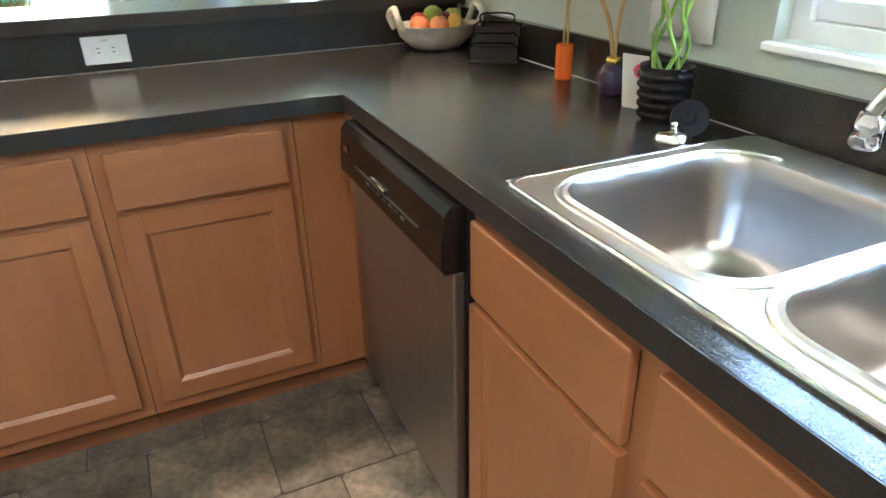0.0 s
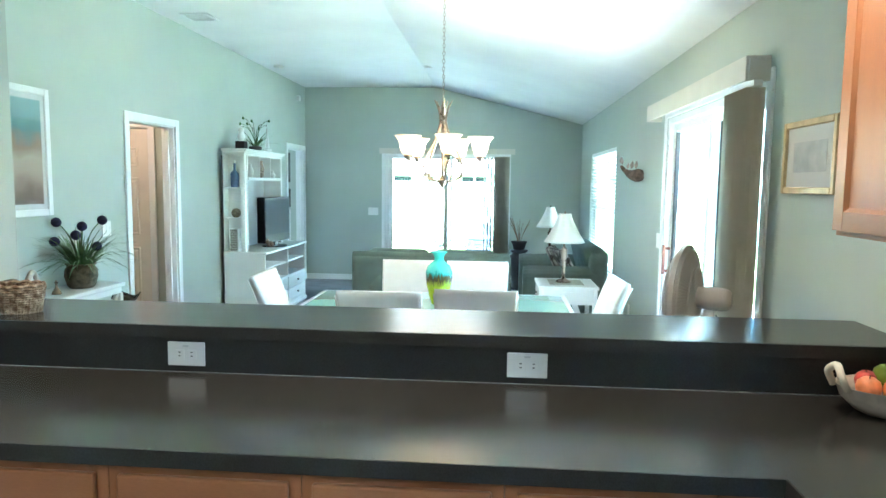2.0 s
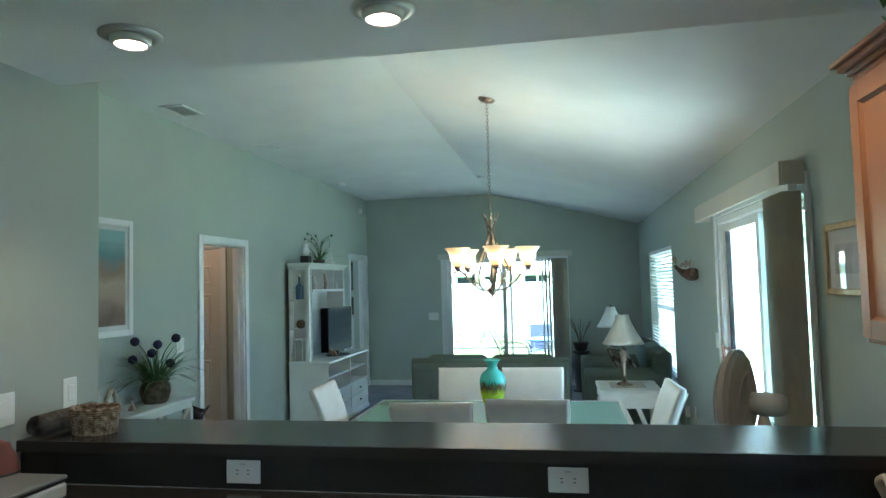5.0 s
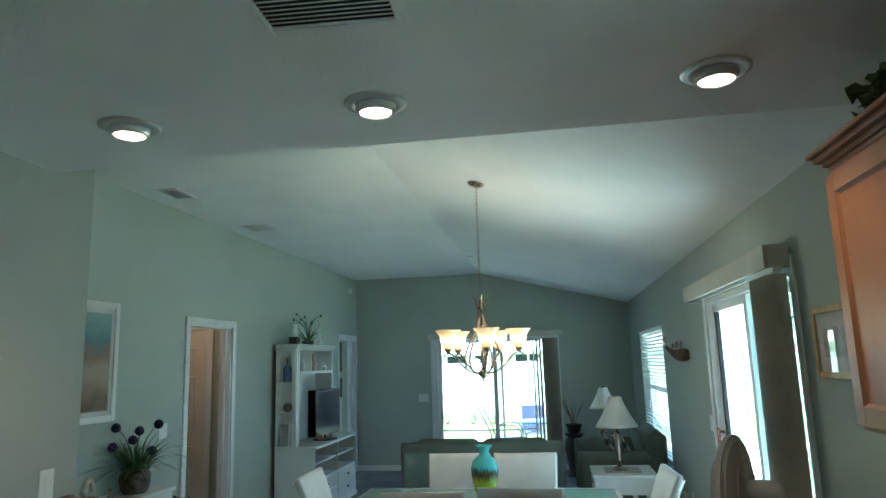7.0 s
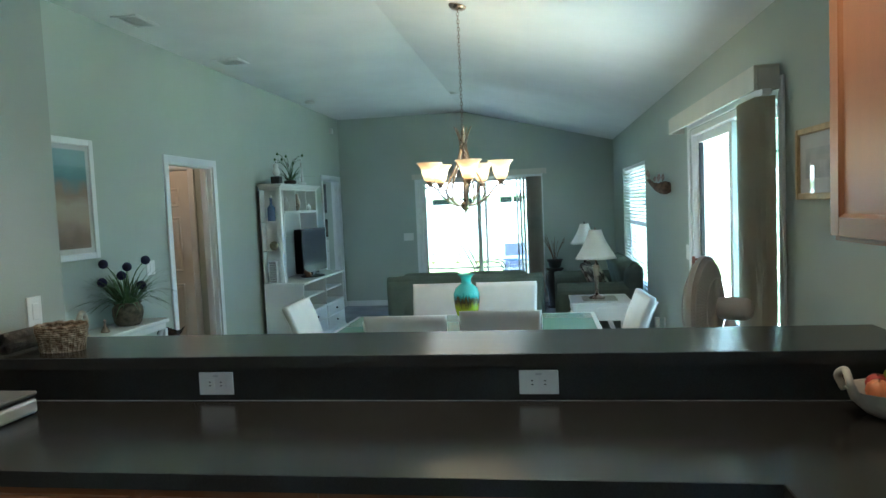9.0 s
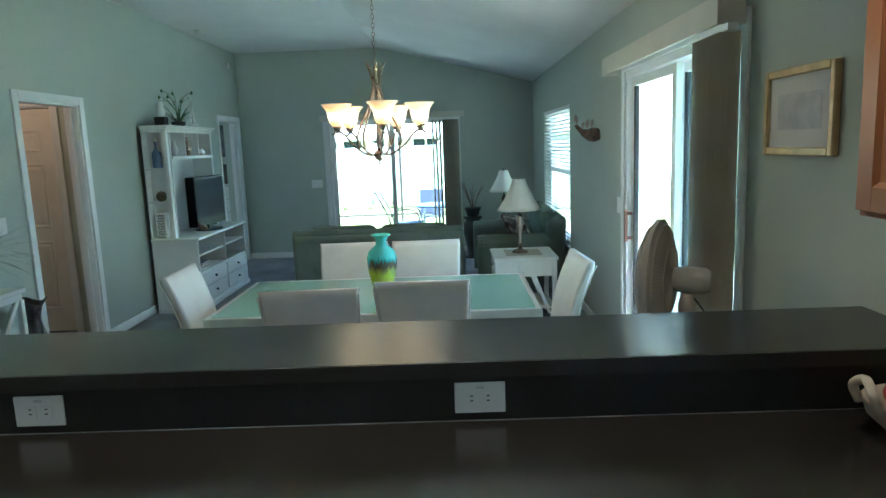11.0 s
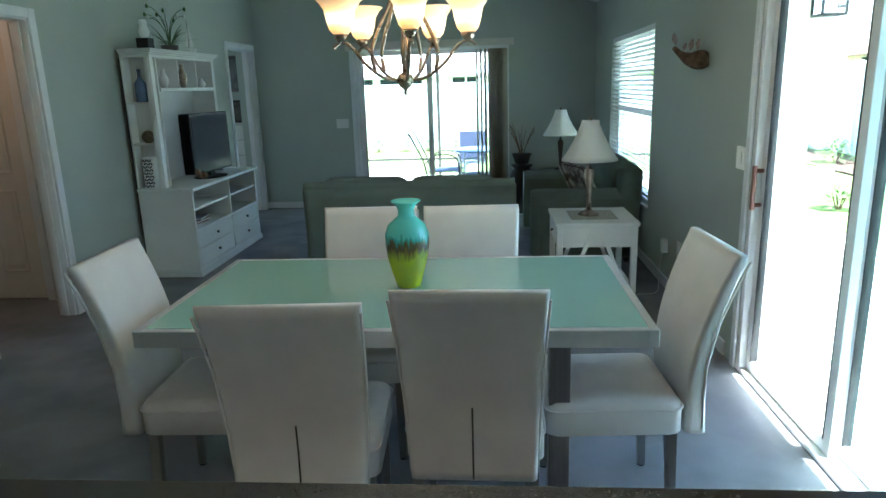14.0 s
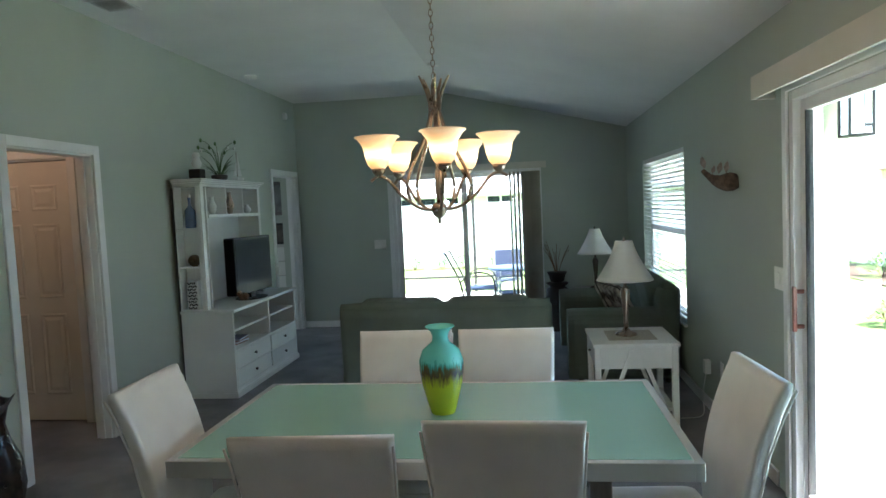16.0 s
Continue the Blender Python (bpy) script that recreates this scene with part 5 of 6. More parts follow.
for y, hh, c in ((7.76, 0.15, "silver"), (8.12, 0.20, "dark"), (8.50, 0.08, "silver")):
    t = thing("small_vase", "small %s glazed vase in a cubby of the hutch" % c, "vase", (-2.945, y, 1.5752))
    part("body", lathe([(0.02, 0), (0.035, hh * 0.25), (0.04, hh * 0.5), (0.02, hh * 0.8), (0.016, hh * 0.92), (0.022, hh)], seg=20), SILVER if c == "silver" else NICKEL, t, smooth=True)
    part("rim", lathe([(0.022, hh), (0.024, hh + 0.003), (0.02, hh + 0.005)], seg=18), SILVER, t)
for k, (y, w_) in enumerate(((7.80, 0.20), (7.82, 0.24), (7.84, 0.21), (7.83, 0.25))):
    t = thing("magazine", "magazine lying in a loose pile on an open shelf", "magazine", (-2.86, y, 0.4055 + 0.012 * k), 5 * k - 8, "magazines in the shelf")
    part("pages", B((-0.10, -w_ / 2, 0.0), (0.10, w_ / 2, 0.0105), 0.001, 1), TRIM if k % 2 else mat("magazine_paper", (0.35, 0.2, 0.15), 0.5), t)
    part("cover", B((-0.102, -w_ / 2 - 0.002, 0.0106), (0.102, w_ / 2 + 0.002, 0.0118)), mat("magazine_cover", (0.30 - 0.06 * k, 0.12, 0.08 + 0.05 * k), 0.3), t)
t = thing("driftwood_ornament", "small brown knotted wooden ornament beside the television", "ornament", (-2.80, 7.93, 0.7625))
WD = mat("driftwood", (0.16, 0.09, 0.05), 0.7, vary=0.3, scale=20, bump=0.5)
for k in range(5):
    q = 1.25 * k
    part("branch", tube(spline([(0, 0, 0.03), (0.03 * math.cos(q), 0.05 * math.sin(q), 0.05 + 0.01 * k), (0.05 * math.cos(q), 0.10 * math.sin(q), 0.02 + 0.015 * k)], 4), 0.018, 7), WD, t)

# far doorway: shelves and a dresser in the room beyond
dsr = thing("dresser", "pale grey dresser with small drawers seen through the far doorway", "dresser", (-3.89, 11.2, 0), 0)
GREYF = mat("pale_grey_paint", (0.50, 0.50, 0.49), 0.5)
part("body", B((-0.45, -0.25, 0.05), (0.45, 0.25, 1.12), 0.006), GREYF, dsr)
for i in range(5):
    for j in range(2):
        f = part("drawer_front", B((-0.43 + 0.435 * j, -0.268, 0.10 + 0.20 * i), (-0.01 + 0.435 * j, -0.2505, 0.285 + 0.20 * i), 0.004, 1), WHITEF, dsr)
        part("knob", lathe([(0.006, 0), (0.014, 0.014), (0.004, 0.02)], seg=12), LEGM, f).matrix_local = pose(-0.22 + 0.435 * j, -0.268, 0.19 + 0.20 * i, 90)
t = thing("framed_picture", "dark framed picture standing on the pale dresser", "picture", (-3.60, 11.15, 1.1201))
part("frame", B((-0.14, -0.012, 0), (0.14, 0.012, 0.30), 0.003), MATTBLACK, t)
part("print", B((-0.11, -0.0135, 0.03), (0.11, -0.0122, 0.27)), mat("dark_print", (0.08, 0.07, 0.06), 0.4, vary=0.5), t)
t = thing("wall_picture", "dark grey picture high on the wall of the room beyond", "picture", (-4.3, 12.08, 1.75))
part("frame", B((-0.55, -0.02, -0.22), (0.55, 0.0195, 0.30), 0.004), LEGM, t)
part("print", B((-0.5, -0.022, -0.17), (0.5, -0.0202, 0.25)), mat("grey_print", (0.14, 0.15, 0.15), 0.5, vary=0.4), t)
# plant stand with a dark vase in the far corner
t = thing("pedestal_vase", "tall dark vase with dry sticks beside the garden door", "vase", (0.17, 10.2, 0))
part("stand", lathe([(0.13, 0), (0.13, 0.015), (0.09, 0.03), (0.11, 0.20), (0.145, 0.38), (0.13, 0.50), (0.09, 0.53), (0.13, 0.56), (0.13, 0.575)], seg=28), MATTBLACK, t, smooth=True)
part("pot", lathe([(0.06, 0.576), (0.085, 0.60), (0.10, 0.66), (0.12, 0.70), (0.115, 0.705)], seg=24), MATTBLACK, t, smooth=True)
for k in range(16):
    q, l = random.uniform(0, 6.28), random.uniform(0.22, 0.42)
    part("stick", tube(arc((0.02 * math.cos(q), 0.02 * math.sin(q), 0.68), (0.05 * math.cos(q), 0.05 * math.sin(q), 0.85), (0.16 * math.cos(q), 0.16 * math.sin(q), 0.68 + l), 5), 0.003, 4), WD, t)


def framed(name, label, m, w, h, fr, frame_mat, art, mat_w=0.06, glassy=True):
    t = thing(name, label, "picture")
    t.matrix_world = m
    part("frame", Bs(*[((p[0], -0.025, p[2]), (p[1], -0.0005, p[3])) for p in pierced(0, w, 0, h, [(fr, w - fr, fr, h - fr)])], bevel=0.004), frame_mat, t)
    part("mount", B((fr, -0.012, fr), (w - fr, -0.006, h - fr)), mat("picture_mount", (0.62, 0.66, 0.68), 0.8, vary=0.02), t, "pale mount")
    a = part("print", B((fr + mat_w, -0.0135, fr + mat_w), (w - fr - mat_w, -0.0122, h - fr - mat_w)), art, t)
    if glassy:
        part("picture_glass", B((fr, -0.0175, fr), (w - fr, -0.0165, h - fr)), MIRR, t).visible_shadow = False
    return t


def beach_art():
    m = mat("beach_print", (0.4, 0.5, 0.5), 0.7)
    n, l = m.node_tree.nodes, m.node_tree.links
    tc, sx, no, ad, ra = n.new("ShaderNodeTexCoord"), n.new("ShaderNodeSeparateXYZ"), n.new("ShaderNodeTexNoise"), n.new("ShaderNodeMath"), n.new("ShaderNodeValToRGB")
    no.inputs["Scale"].default_value, no.inputs["Detail"].default_value = 6, 8
    l.new(tc.outputs["Object"], no.inputs["Vector"])
    l.new(tc.outputs["Object"], sx.inputs[0])
    ad.operation = "MULTIPLY_ADD"
    ad.inputs[1].default_value = 0.25
    l.new(no.outputs["Fac"], ad.inputs[0])
    l.new(sx.outputs["Z"], ad.inputs[2])
    l.new(ad.outputs[0], ra.inputs[0])
    cr = ra.color_ramp
    cr.elements[0].position, cr.elements[0].color = 0.15, (0.35, 0.34, 0.32, 1)
    cr.elements[1].position, cr.elements[1].color = 0.95, (0.34, 0.52, 0.55, 1)
    for p, c in ((0.25, (0.16, 0.12, 0.10, 1)), (0.38, (0.38, 0.33, 0.29, 1)), (0.50, (0.42, 0.40, 0.36, 1)), (0.60, (0.28, 0.21, 0.16, 1)), (0.68, (0.12, 0.26, 0.32, 1)), (0.78, (0.22, 0.40, 0.45, 1))):
        e = cr.elements.new(p)
        e.color = c
    l.new(ra.outputs[0], n["Principled BSDF"].inputs["Base Color"])
    return m


framed("framed_print", "tall beach print in a white frame above the console", facing((XL, 4.08, 1.285), (0, 1, 0), (-1, 0, 0)), 0.65, 0.835, 0.045, TRIM, beach_art(), 0.035)
GOLD = mat("pale_gold_frame", (0.50, 0.38, 0.20), 0.4, 0.3, vary=0.15, scale=20)
framed("framed_print", "small landscape print in a gold frame beside the wall cabinet", facing((XR, 3.49, 1.505), (0, -1, 0), (1, 0, 0)), 0.46, 0.30, 0.028, GOLD, mat("pale_blue_print", (0.50, 0.55, 0.60), 0.6, second=(0.30, 0.34, 0.42), scale=12), 0.06)

# console with a planter
cs = thing("console_table", "white console table with crossed lattice ends against the green wall", "table", (XL + 0.01, 4.0, 0))
cwid, clen, chgt = 0.32, 1.04, 0.79
part("tabletop", B((0, 0, chgt - 0.03), (cwid, clen, chgt), 0.006), WHITEF, cs)
part("apron", B((0.02, 0.02, chgt - 0.075), (cwid - 0.02, clen - 0.02, chgt - 0.031)), WHITEF, cs)
part("shelf", B((0.02, 0.02, 0.14), (cwid - 0.02, clen - 0.02, 0.16)), WHITEF, cs)
for x in (0.012, cwid - 0.047):
    for y in (0.012, clen / 2 - 0.017, clen - 0.047):
        part("leg", B((x, y, 0), (x + 0.035, y + 0.035, chgt - 0.0755), 0.003, 1), WHITEF, cs)
for y0, y1 in ((0.05, clen / 2 - 0.02), (clen / 2 + 0.02, clen - 0.05)):
    for s in (0, 1):
        za, zb = (0.17, chgt - 0.08) if s else (chgt - 0.08, 0.17)
        part("lattice", tube([(cwid - 0.02 - 0.008 * s, y0, za), (cwid - 0.02 - 0.008 * s, y1, zb)], 0.012, 4), WHITEF, cs, "crossed lattice bar")
for s in (0, 1):
    za, zb = (0.17, chgt - 0.08) if s else (chgt - 0.08, 0.17)
    part("lattice", tube([(0.05, clen - 0.03 - 0.008 * s, za), (cwid - 0.05, clen - 0.03 - 0.008 * s, zb)], 0.012, 4), WHITEF, cs, "crossed lattice bar")
pl = thing("potted_grass", "carved brown pot of arching grass with navy ball flowers", "plant", (-3.0, 4.76, 0.7902))
POT = mat("carved_brown_pot", (0.15, 0.12, 0.075), 0.7, second=(0.04, 0.035, 0.02), scale=25, bump=1.0, bump_scale=40)
part("pot", lathe([(0.075, 0), (0.09, 0.02), (0.105, 0.08), (0.10, 0.13), (0.085, 0.15), (0.10, 0.165), (0.095, 0.168), (0.08, 0.155)], seg=32), POT, pl, smooth=True)
bm = bmesh.new()
for k in range(240):
    q = random.uniform(0, 6.28)
    leafblade(bm, (0.05 * math.cos(q), 0.05 * math.sin(q), 0.14), (math.cos(q) * 0.8, math.sin(q), random.uniform(0.5, 2.6)), random.uniform(0.24, 0.42), 0.0055, random.uniform(0.9, 1.7), 6)
part("grass_blades", bm, LEAF, pl, "thin arching leaves")
BLUE = mat("navy_ball", (0.02, 0.025, 0.07), 0.9, vary=0.4, scale=60, bump=1, bump_scale=200)
for y, z, x in ((-0.08, 0.45, -0.11), (-0.09, 0.32, -0.12), (-0.013, 0.36, -0.02), (0.01, 0.42, 0.012), (0.08, 0.46, 0.115), (0.055, 0.28, 0.085)):
    st = part("flower_stem", tube(arc((0, 0, 0.14), (x * 0.2, y * 0.2, z * 0.8), (x, y, z), 6), 0.003, 5), LEAF, pl)
    part("ball_flower", lathe([(0.003, -0.033)] + [(0.033 * math.sin(radians(a)), -0.033 * math.cos(radians(a))) for a in range(25, 170, 18)] + [(0.003, 0.033)], (x, y, z), 14), BLUE, st, "round navy flower head", smooth=True)
t = thing("seashell_ornament", "cream shell-like ornament standing on the console end", "ornament", (-2.99, 4.27, 0.7902))
SHELL = mat("cream_shell", (0.55, 0.48, 0.38), 0.5, vary=0.3, scale=30, bump=0.6)
part("foot", lathe([(0.035, 0), (0.04, 0.015), (0.02, 0.025)], seg=16), SHELL, t)
part("shell", tube(spline([(0, -0.03, 0.03), (0, -0.05, 0.09), (0, 0.0, 0.17), (0, 0.04, 0.10), (0, 0.01, 0.06)]), 0.02, 8, taper=[1.2 - 0.03 * i for i in range(25)]), SHELL, t, smooth=True)
t = thing("bell_ornament", "small bronze bell ornament on the console", "ornament", (-2.98, 4.47, 0.7902))
part("bell", lathe([(0.03, 0), (0.028, 0.01), (0.015, 0.035), (0.008, 0.045), (0.008, 0.06)], seg=18), NICKEL, t, smooth=True)
part("handle", lathe([(0.005, 0.06), (0.012, 0.075), (0.004, 0.09)], seg=12), NICKEL, t, smooth=True)
fv = thing("floor_vase", "dark bronze floor vase with a wavy flared rim beside the console", "vase", (-2.95, 5.21, 0))
fv.scale = (0.8, 0.8, 0.92)
wv = bmesh.new()
rings = []
for r, z in ((0.09, 0), (0.12, 0.06), (0.155, 0.22), (0.14, 0.36), (0.08, 0.50), (0.06, 0.58), (0.085, 0.66), (0.13, 0.72)):
    rings.append([(r * math.cos(2 * math.pi * k / 36), r * math.sin(2 * math.pi * k / 36), z + (0.02 * math.sin(2 * math.pi * k / 12) if z > 0.65 else 0)) for k in range(36)])
rings += [[(x * 0.9, y * 0.9, z - 0.002) for x, y, z in rings[-1]], [(x * 0.5, y * 0.5, z - 0.07) for x, y, z in rings[-1]]]
loft(wv, rings, cap=False)
part("body", wv, mat("dark_bronze_glaze", (0.05, 0.035, 0.03), 0.25, second=(0.015, 0.012, 0.012), scale=15), fv, smooth=True)
part("foot", lathe([(0.088, 0.0), (0.09, 0.004)], seg=30), MATTBLACK, fv)
plate("light_switch", "white switch plate beside the open doorway", (XL, 5.36, 1.15), 90, 0.115, 0.118, "switch")
plate("light_switch", "white switch plate on the far green wall beside the garden door", (-2.10, YF, 1.09), 0, 0.16, 0.118, "switch")
plate("light_switch", "clear switch plate on the green wall beside the patio door handle", (XR, 5.72, 1.11), -90, 0.115, 0.118, "switch")
# fish-like wall ornament
wo = thing("wall_ornament", "carved driftwood wall ornament with small birds perched on it", "ornament", (XR - 0.005, 6.42, 1.68))
wo.scale = (0.67, 0.67, 0.67)
DRIFT = mat("weathered_driftwood", (0.19, 0.125, 0.085), 0.8, second=(0.07, 0.045, 0.03), scale=18, bump=1.0, bump_scale=60)
part("log", tube(spline([(-0.03, -0.13, -0.075), (-0.07, -0.07, -0.085), (-0.13, 0.0, -0.075), (-0.19, 0.07, -0.03), (-0.24, 0.13, 0.035)]), 0.078, 12, taper=[0.85, 0.95, 1, 1.05, 1.1, 1.08, 1.05, 1.1, 1.0, 1.0, 0.9, 0.85, 0.78, 0.7, 0.66, 0.6, 0.5, 0.46, 0.4, 0.36, 0.34, 0.32, 0.3, 0.28, 0.26]), DRIFT, wo, smooth=True)
PINKW = mat("pale_rose_shell", (0.34, 0.27, 0.24), 0.6, vary=0.25, scale=30)
for x, y, z, s_, tilt in ((-0.235, 0.13, 0.105, 1.05, 22), (-0.13, -0.02, 0.045, 0.95, 20), (-0.09, -0.09, 0.045, 0.9, 12), (-0.17, 0.04, 0.035, 0.7, 30)):
    bm_ = lathe([(0.003, -0.055), (0.010, -0.038), (0.024, -0.012), (0.027, 0.008), (0.018, 0.028), (0.017, 0.04), (0.013, 0.052), (0.004, 0.060)], seg=14)
    tube([(0, 0, 0.05), (0, -0.012, 0.078)], 0.004, 6, bm_, taper=[1, 0.3])
    b = part("bird", bm_, PINKW, wo, smooth=True)
    b.matrix_local = pose(x, y, z, -tilt if y > 0.1 else tilt, 0, 15) @ Matrix.Scale(s_, 4)
# outlet, plug and cable near the end table
plate("wall_outlet", "white upright outlet plate low on the green wall", (XR, 6.75, 0.36), -90, 0.075, 0.118, "switch")
t = thing("plug_adapter", "white plug-in adapter with a hanging cable near the floor", "plug", (XR - 0.001, 7.05, 0.32))
part("adapter", B((-0.045, -0.03, -0.05), (-0.001, 0.03, 0.05), 0.006), PLATE, t)
part("cable", tube(spline([(-0.03, 0, -0.05), (-0.04, 0.03, -0.16), (-0.05, 0.0, -0.26), (-0.10, -0.15, -0.312), (-0.25, -0.2, -0.314)]), 0.003, 6), PLATE, t)

# ---- things on the kitchen counters ----
CER = mat("cream_ceramic", (0.55, 0.50, 0.43), 0.55, vary=0.12, scale=25, bump=0.4, bump_scale=60)
FBX, FBY, FK = 0.93, 2.34, 0.90
fb = thing("fruit_bowl", "oval cream bowl with looped handles, full of fruit, beside the wall", "bowl", (FBX, FBY, 0.9142), 0)
fb.scale = (FK, FK, FK)
bw = bmesh.new()
rings = []
for r, z in ((0.075, 0), (0.10, 0.012), (0.14, 0.05), (0.152, 0.085), (0.156, 0.088), (0.146, 0.085), (0.13, 0.05), (0.08, 0.02)):
    rings.append([(r * math.cos(2 * math.pi * k / 40), 0.78 * r * math.sin(2 * math.pi * k / 40), z) for k in range(40)])
loft(bw, rings)
part("bowl", bw, CER, fb, smooth=True)
for s in (-1, 1):
    part("handle", tube(spline([(s * 0.145, -0.04, 0.075), (s * 0.165, -0.04, 0.12), (s * 0.16, 0.0, 0.145), (s * 0.165, 0.04, 0.12), (s * 0.145, 0.045, 0.075)]), 0.012, 8), CER, fb, "thick looped handle", smooth=True)
for k, (x, y, z, r, c, nm) in enumerate(((-0.075, -0.02, 0.085, 0.036, (0.75, 0.25, 0.10), "orange-red apple"), (-0.01, -0.045, 0.085, 0.035, (0.78, 0.30, 0.12), "peach"), (0.055, -0.02, 0.09, 0.034, (0.75, 0.48, 0.10), "yellow pear"), (0.0, 0.03, 0.11, 0.037, (0.28, 0.38, 0.05), "green apple"), (-0.05, 0.04, 0.09, 0.034, (0.45, 0.06, 0.05), "dark red apple"), (0.08, 0.035, 0.10, 0.033, (0.42, 0.45, 0.10), "pale green apple"), (0.03, -0.01, 0.10, 0.028, (0.10, 0.03, 0.03), "plum"))):
    f = thing("fruit", "%s in the cream fruit bowl" % nm, "fruit", (FBX + FK * x, FBY + FK * y, 0.9142 + FK * z), 30 * k, "fruit in the bowl")
    f.scale = (FK, FK, FK)
    part("flesh", lathe([(0.004, -r * 0.88), (r * 0.5, -r * 0.9), (r * 0.9, -r * 0.45), (r, 0.05 * r), (r * 0.85, r * 0.55), (r * 0.45, r * 0.88), (0.003, r * 0.76)], seg=22), mat("fruit_skin", c, 0.35, vary=0.25, scale=20), f, smooth=True)
    part("stalk", tube([(0, 0, r * 0.74), (0.003, 0, r * 1.05)], 0.0015, 5), WD, f)
rk = thing("letter_rack", "black slatted metal letter rack beside the fruit bowl", "rack", (1.0, 2.07, 0.9142), -35)
rk.scale = (0.8, 0.8, 0.72)
for k, (y, h) in enumerate(((-0.06, 0.07), (-0.01, 0.10), (0.045, 0.135))):
    fr = part("divider", Bs(((-0.085, y, 0.008), (0.085, y + 0.004, h - 0.012))), MATTBLACK, rk)
    part("rail", tube([(-0.088, y + 0.002, 0.01), (-0.088, y + 0.002, h - 0.01), (-0.07, y + 0.002, h + 0.008), (0.07, y + 0.002, h + 0.008), (0.088, y + 0.002, h - 0.01), (0.088, y + 0.002, 0.01)], 0.004, 6), BLACKP, rk)
part("base", B((-0.09, -0.075, 0), (0.09, 0.06, 0.008), 0.002, 1), MATTBLACK, rk)
part("top_handle", tube(spline([(-0.06, 0.047, 0.14), (-0.055, 0.047, 0.175), (0.055, 0.047, 0.175), (0.06, 0.047, 0.14)]), 0.004, 6), BLACKP, rk)

BAMB = mat("bamboo_stalk", (0.22, 0.38, 0.07), 0.4, vary=0.25, scale=14)
DRY = mat("dry_bamboo", (0.48, 0.34, 0.14), 0.5, vary=0.2, scale=14)


def bamboo(t, base, n, r, h, twist, m, rad=0.008):
    for k in range(n):
        q0 = 2 * math.pi * k / n
        pts = []
        for i in range(19):
            s = i / 18
            q = q0 + twist * s * (1 if k % 2 else -1)
            rr = r * (0.7 + 0.5 * abs(math.sin(s * 9)))
            pts.append((base[0] + rr * math.cos(q), base[1] + rr * math.sin(q), base[2] + h * s))
        st = part("stalk", tube(pts, rad, 8, taper=[1.12 if i % 4 == 0 else 1 for i in range(19)]), m, t, smooth=True)
        bm = bmesh.new()
        for j in range(5):
            p = pts[9 + 2 * j]
            qq = random.uniform(0, 6.28)
            leafblade(bm, p, (math.cos(qq), math.sin(qq), 0.9), random.uniform(0.08, 0.14), 0.008, 1.0)
        part("leaf", bm, LEAF, st)


t = thing("orange_bud_vase", "narrow bright orange ceramic vase with dry bamboo canes on the worktop", "vase", (1.03, 1.755, 0.9142))
part("vase", lathe([(0.020, 0), (0.022, 0.004), (0.022, 0.085), (0.019, 0.09), (0.016, 0.085)], seg=24), mat("orange_glaze", (0.80, 0.16, 0.02), 0.25), t, smooth=True)
bamboo(t, (0, 0, 0.05), 2, 0.005, 0.34, 2.5, DRY, 0.0032)
t = thing("dark_bud_vase", "dark purple bud vase with gold collar and dry canes", "vase", (1.035, 1.56, 0.9142))
part("vase", lathe([(0.03, 0), (0.034, 0.01), (0.036, 0.05), (0.022, 0.07), (0.015, 0.075)], seg=24), mat("purple_glass", (0.03, 0.015, 0.05), 0.1, coat=0.6), t, smooth=True)
part("collar", lathe([(0.017, 0.072), (0.019, 0.078), (0.017, 0.088)], seg=20), mat("gold_collar", (0.8, 0.55, 0.12), 0.25, 1.0), t, smooth=True)
part("cane", tube(spline([(0, 0, 0.07), (0.005, 0.0, 0.18), (0.0, -0.03, 0.27), (-0.01, 0.03, 0.34), (0.0, 0.07, 0.30)]), 0.0045, 8), DRY, t, smooth=True)
part("cane", tube(spline([(0, 0, 0.07), (0.0, 0.03, 0.16), (-0.01, 0.07, 0.24), (0.0, 0.06, 0.33)]), 0.005, 8), DRY, t, smooth=True)
t = thing("gift_tag", "white paper tag with a pink spot beside the bud vase", "tag", (1.0, 1.43, 0.9142), 18)
bm = bmesh.new()
box(bm, (-0.002, -0.032, 0), (0.0, 0.032, 0.12), 0.0005, 1)
o = part("card", bm, PLATE, t)
o.matrix_local = pose(0, 0, 0, 0, -8, 0)
o = part("pink_spot", lathe([(0.016, 0), (0.016, 0.001)], seg=20), mat("pink_print", (0.75, 0.08, 0.18), 0.6), t)
o.matrix_local = pose(-0.0135, -0.012, 0.085, 0, -98, 0)
t = thing("bamboo_planter", "ribbed glossy black pot with latticed lucky bamboo on the worktop", "plant", (0.99, 1.335, 0.9142))
t.scale = (0.8, 0.8, 0.9)
prof = [(0.045, 0)]
for i in range(5):
    z = 0.008 + 0.022 * i
    prof += [(0.058 + 0.002 * i, z), (0.064 + 0.002 * i, z + 0.007), (0.064 + 0.002 * i, z + 0.013), (0.057 + 0.002 * i, z + 0.020)]
prof += [(0.068, 0.122), (0.066, 0.126), (0.055, 0.118), (0.05, 0.10)]
part("pot", lathe(prof, seg=36), BLACKP, t, "ribbed black glazed pot", smooth=True)
part("pebbles", lathe([(0.054, 0.105), (0.03, 0.112), (0.004, 0.114)], seg=20), mat("pebbles", (0.2, 0.19, 0.17), 0.7, second=(0.05, 0.05, 0.045), scale=60, bump=1, bump_scale=70), t)
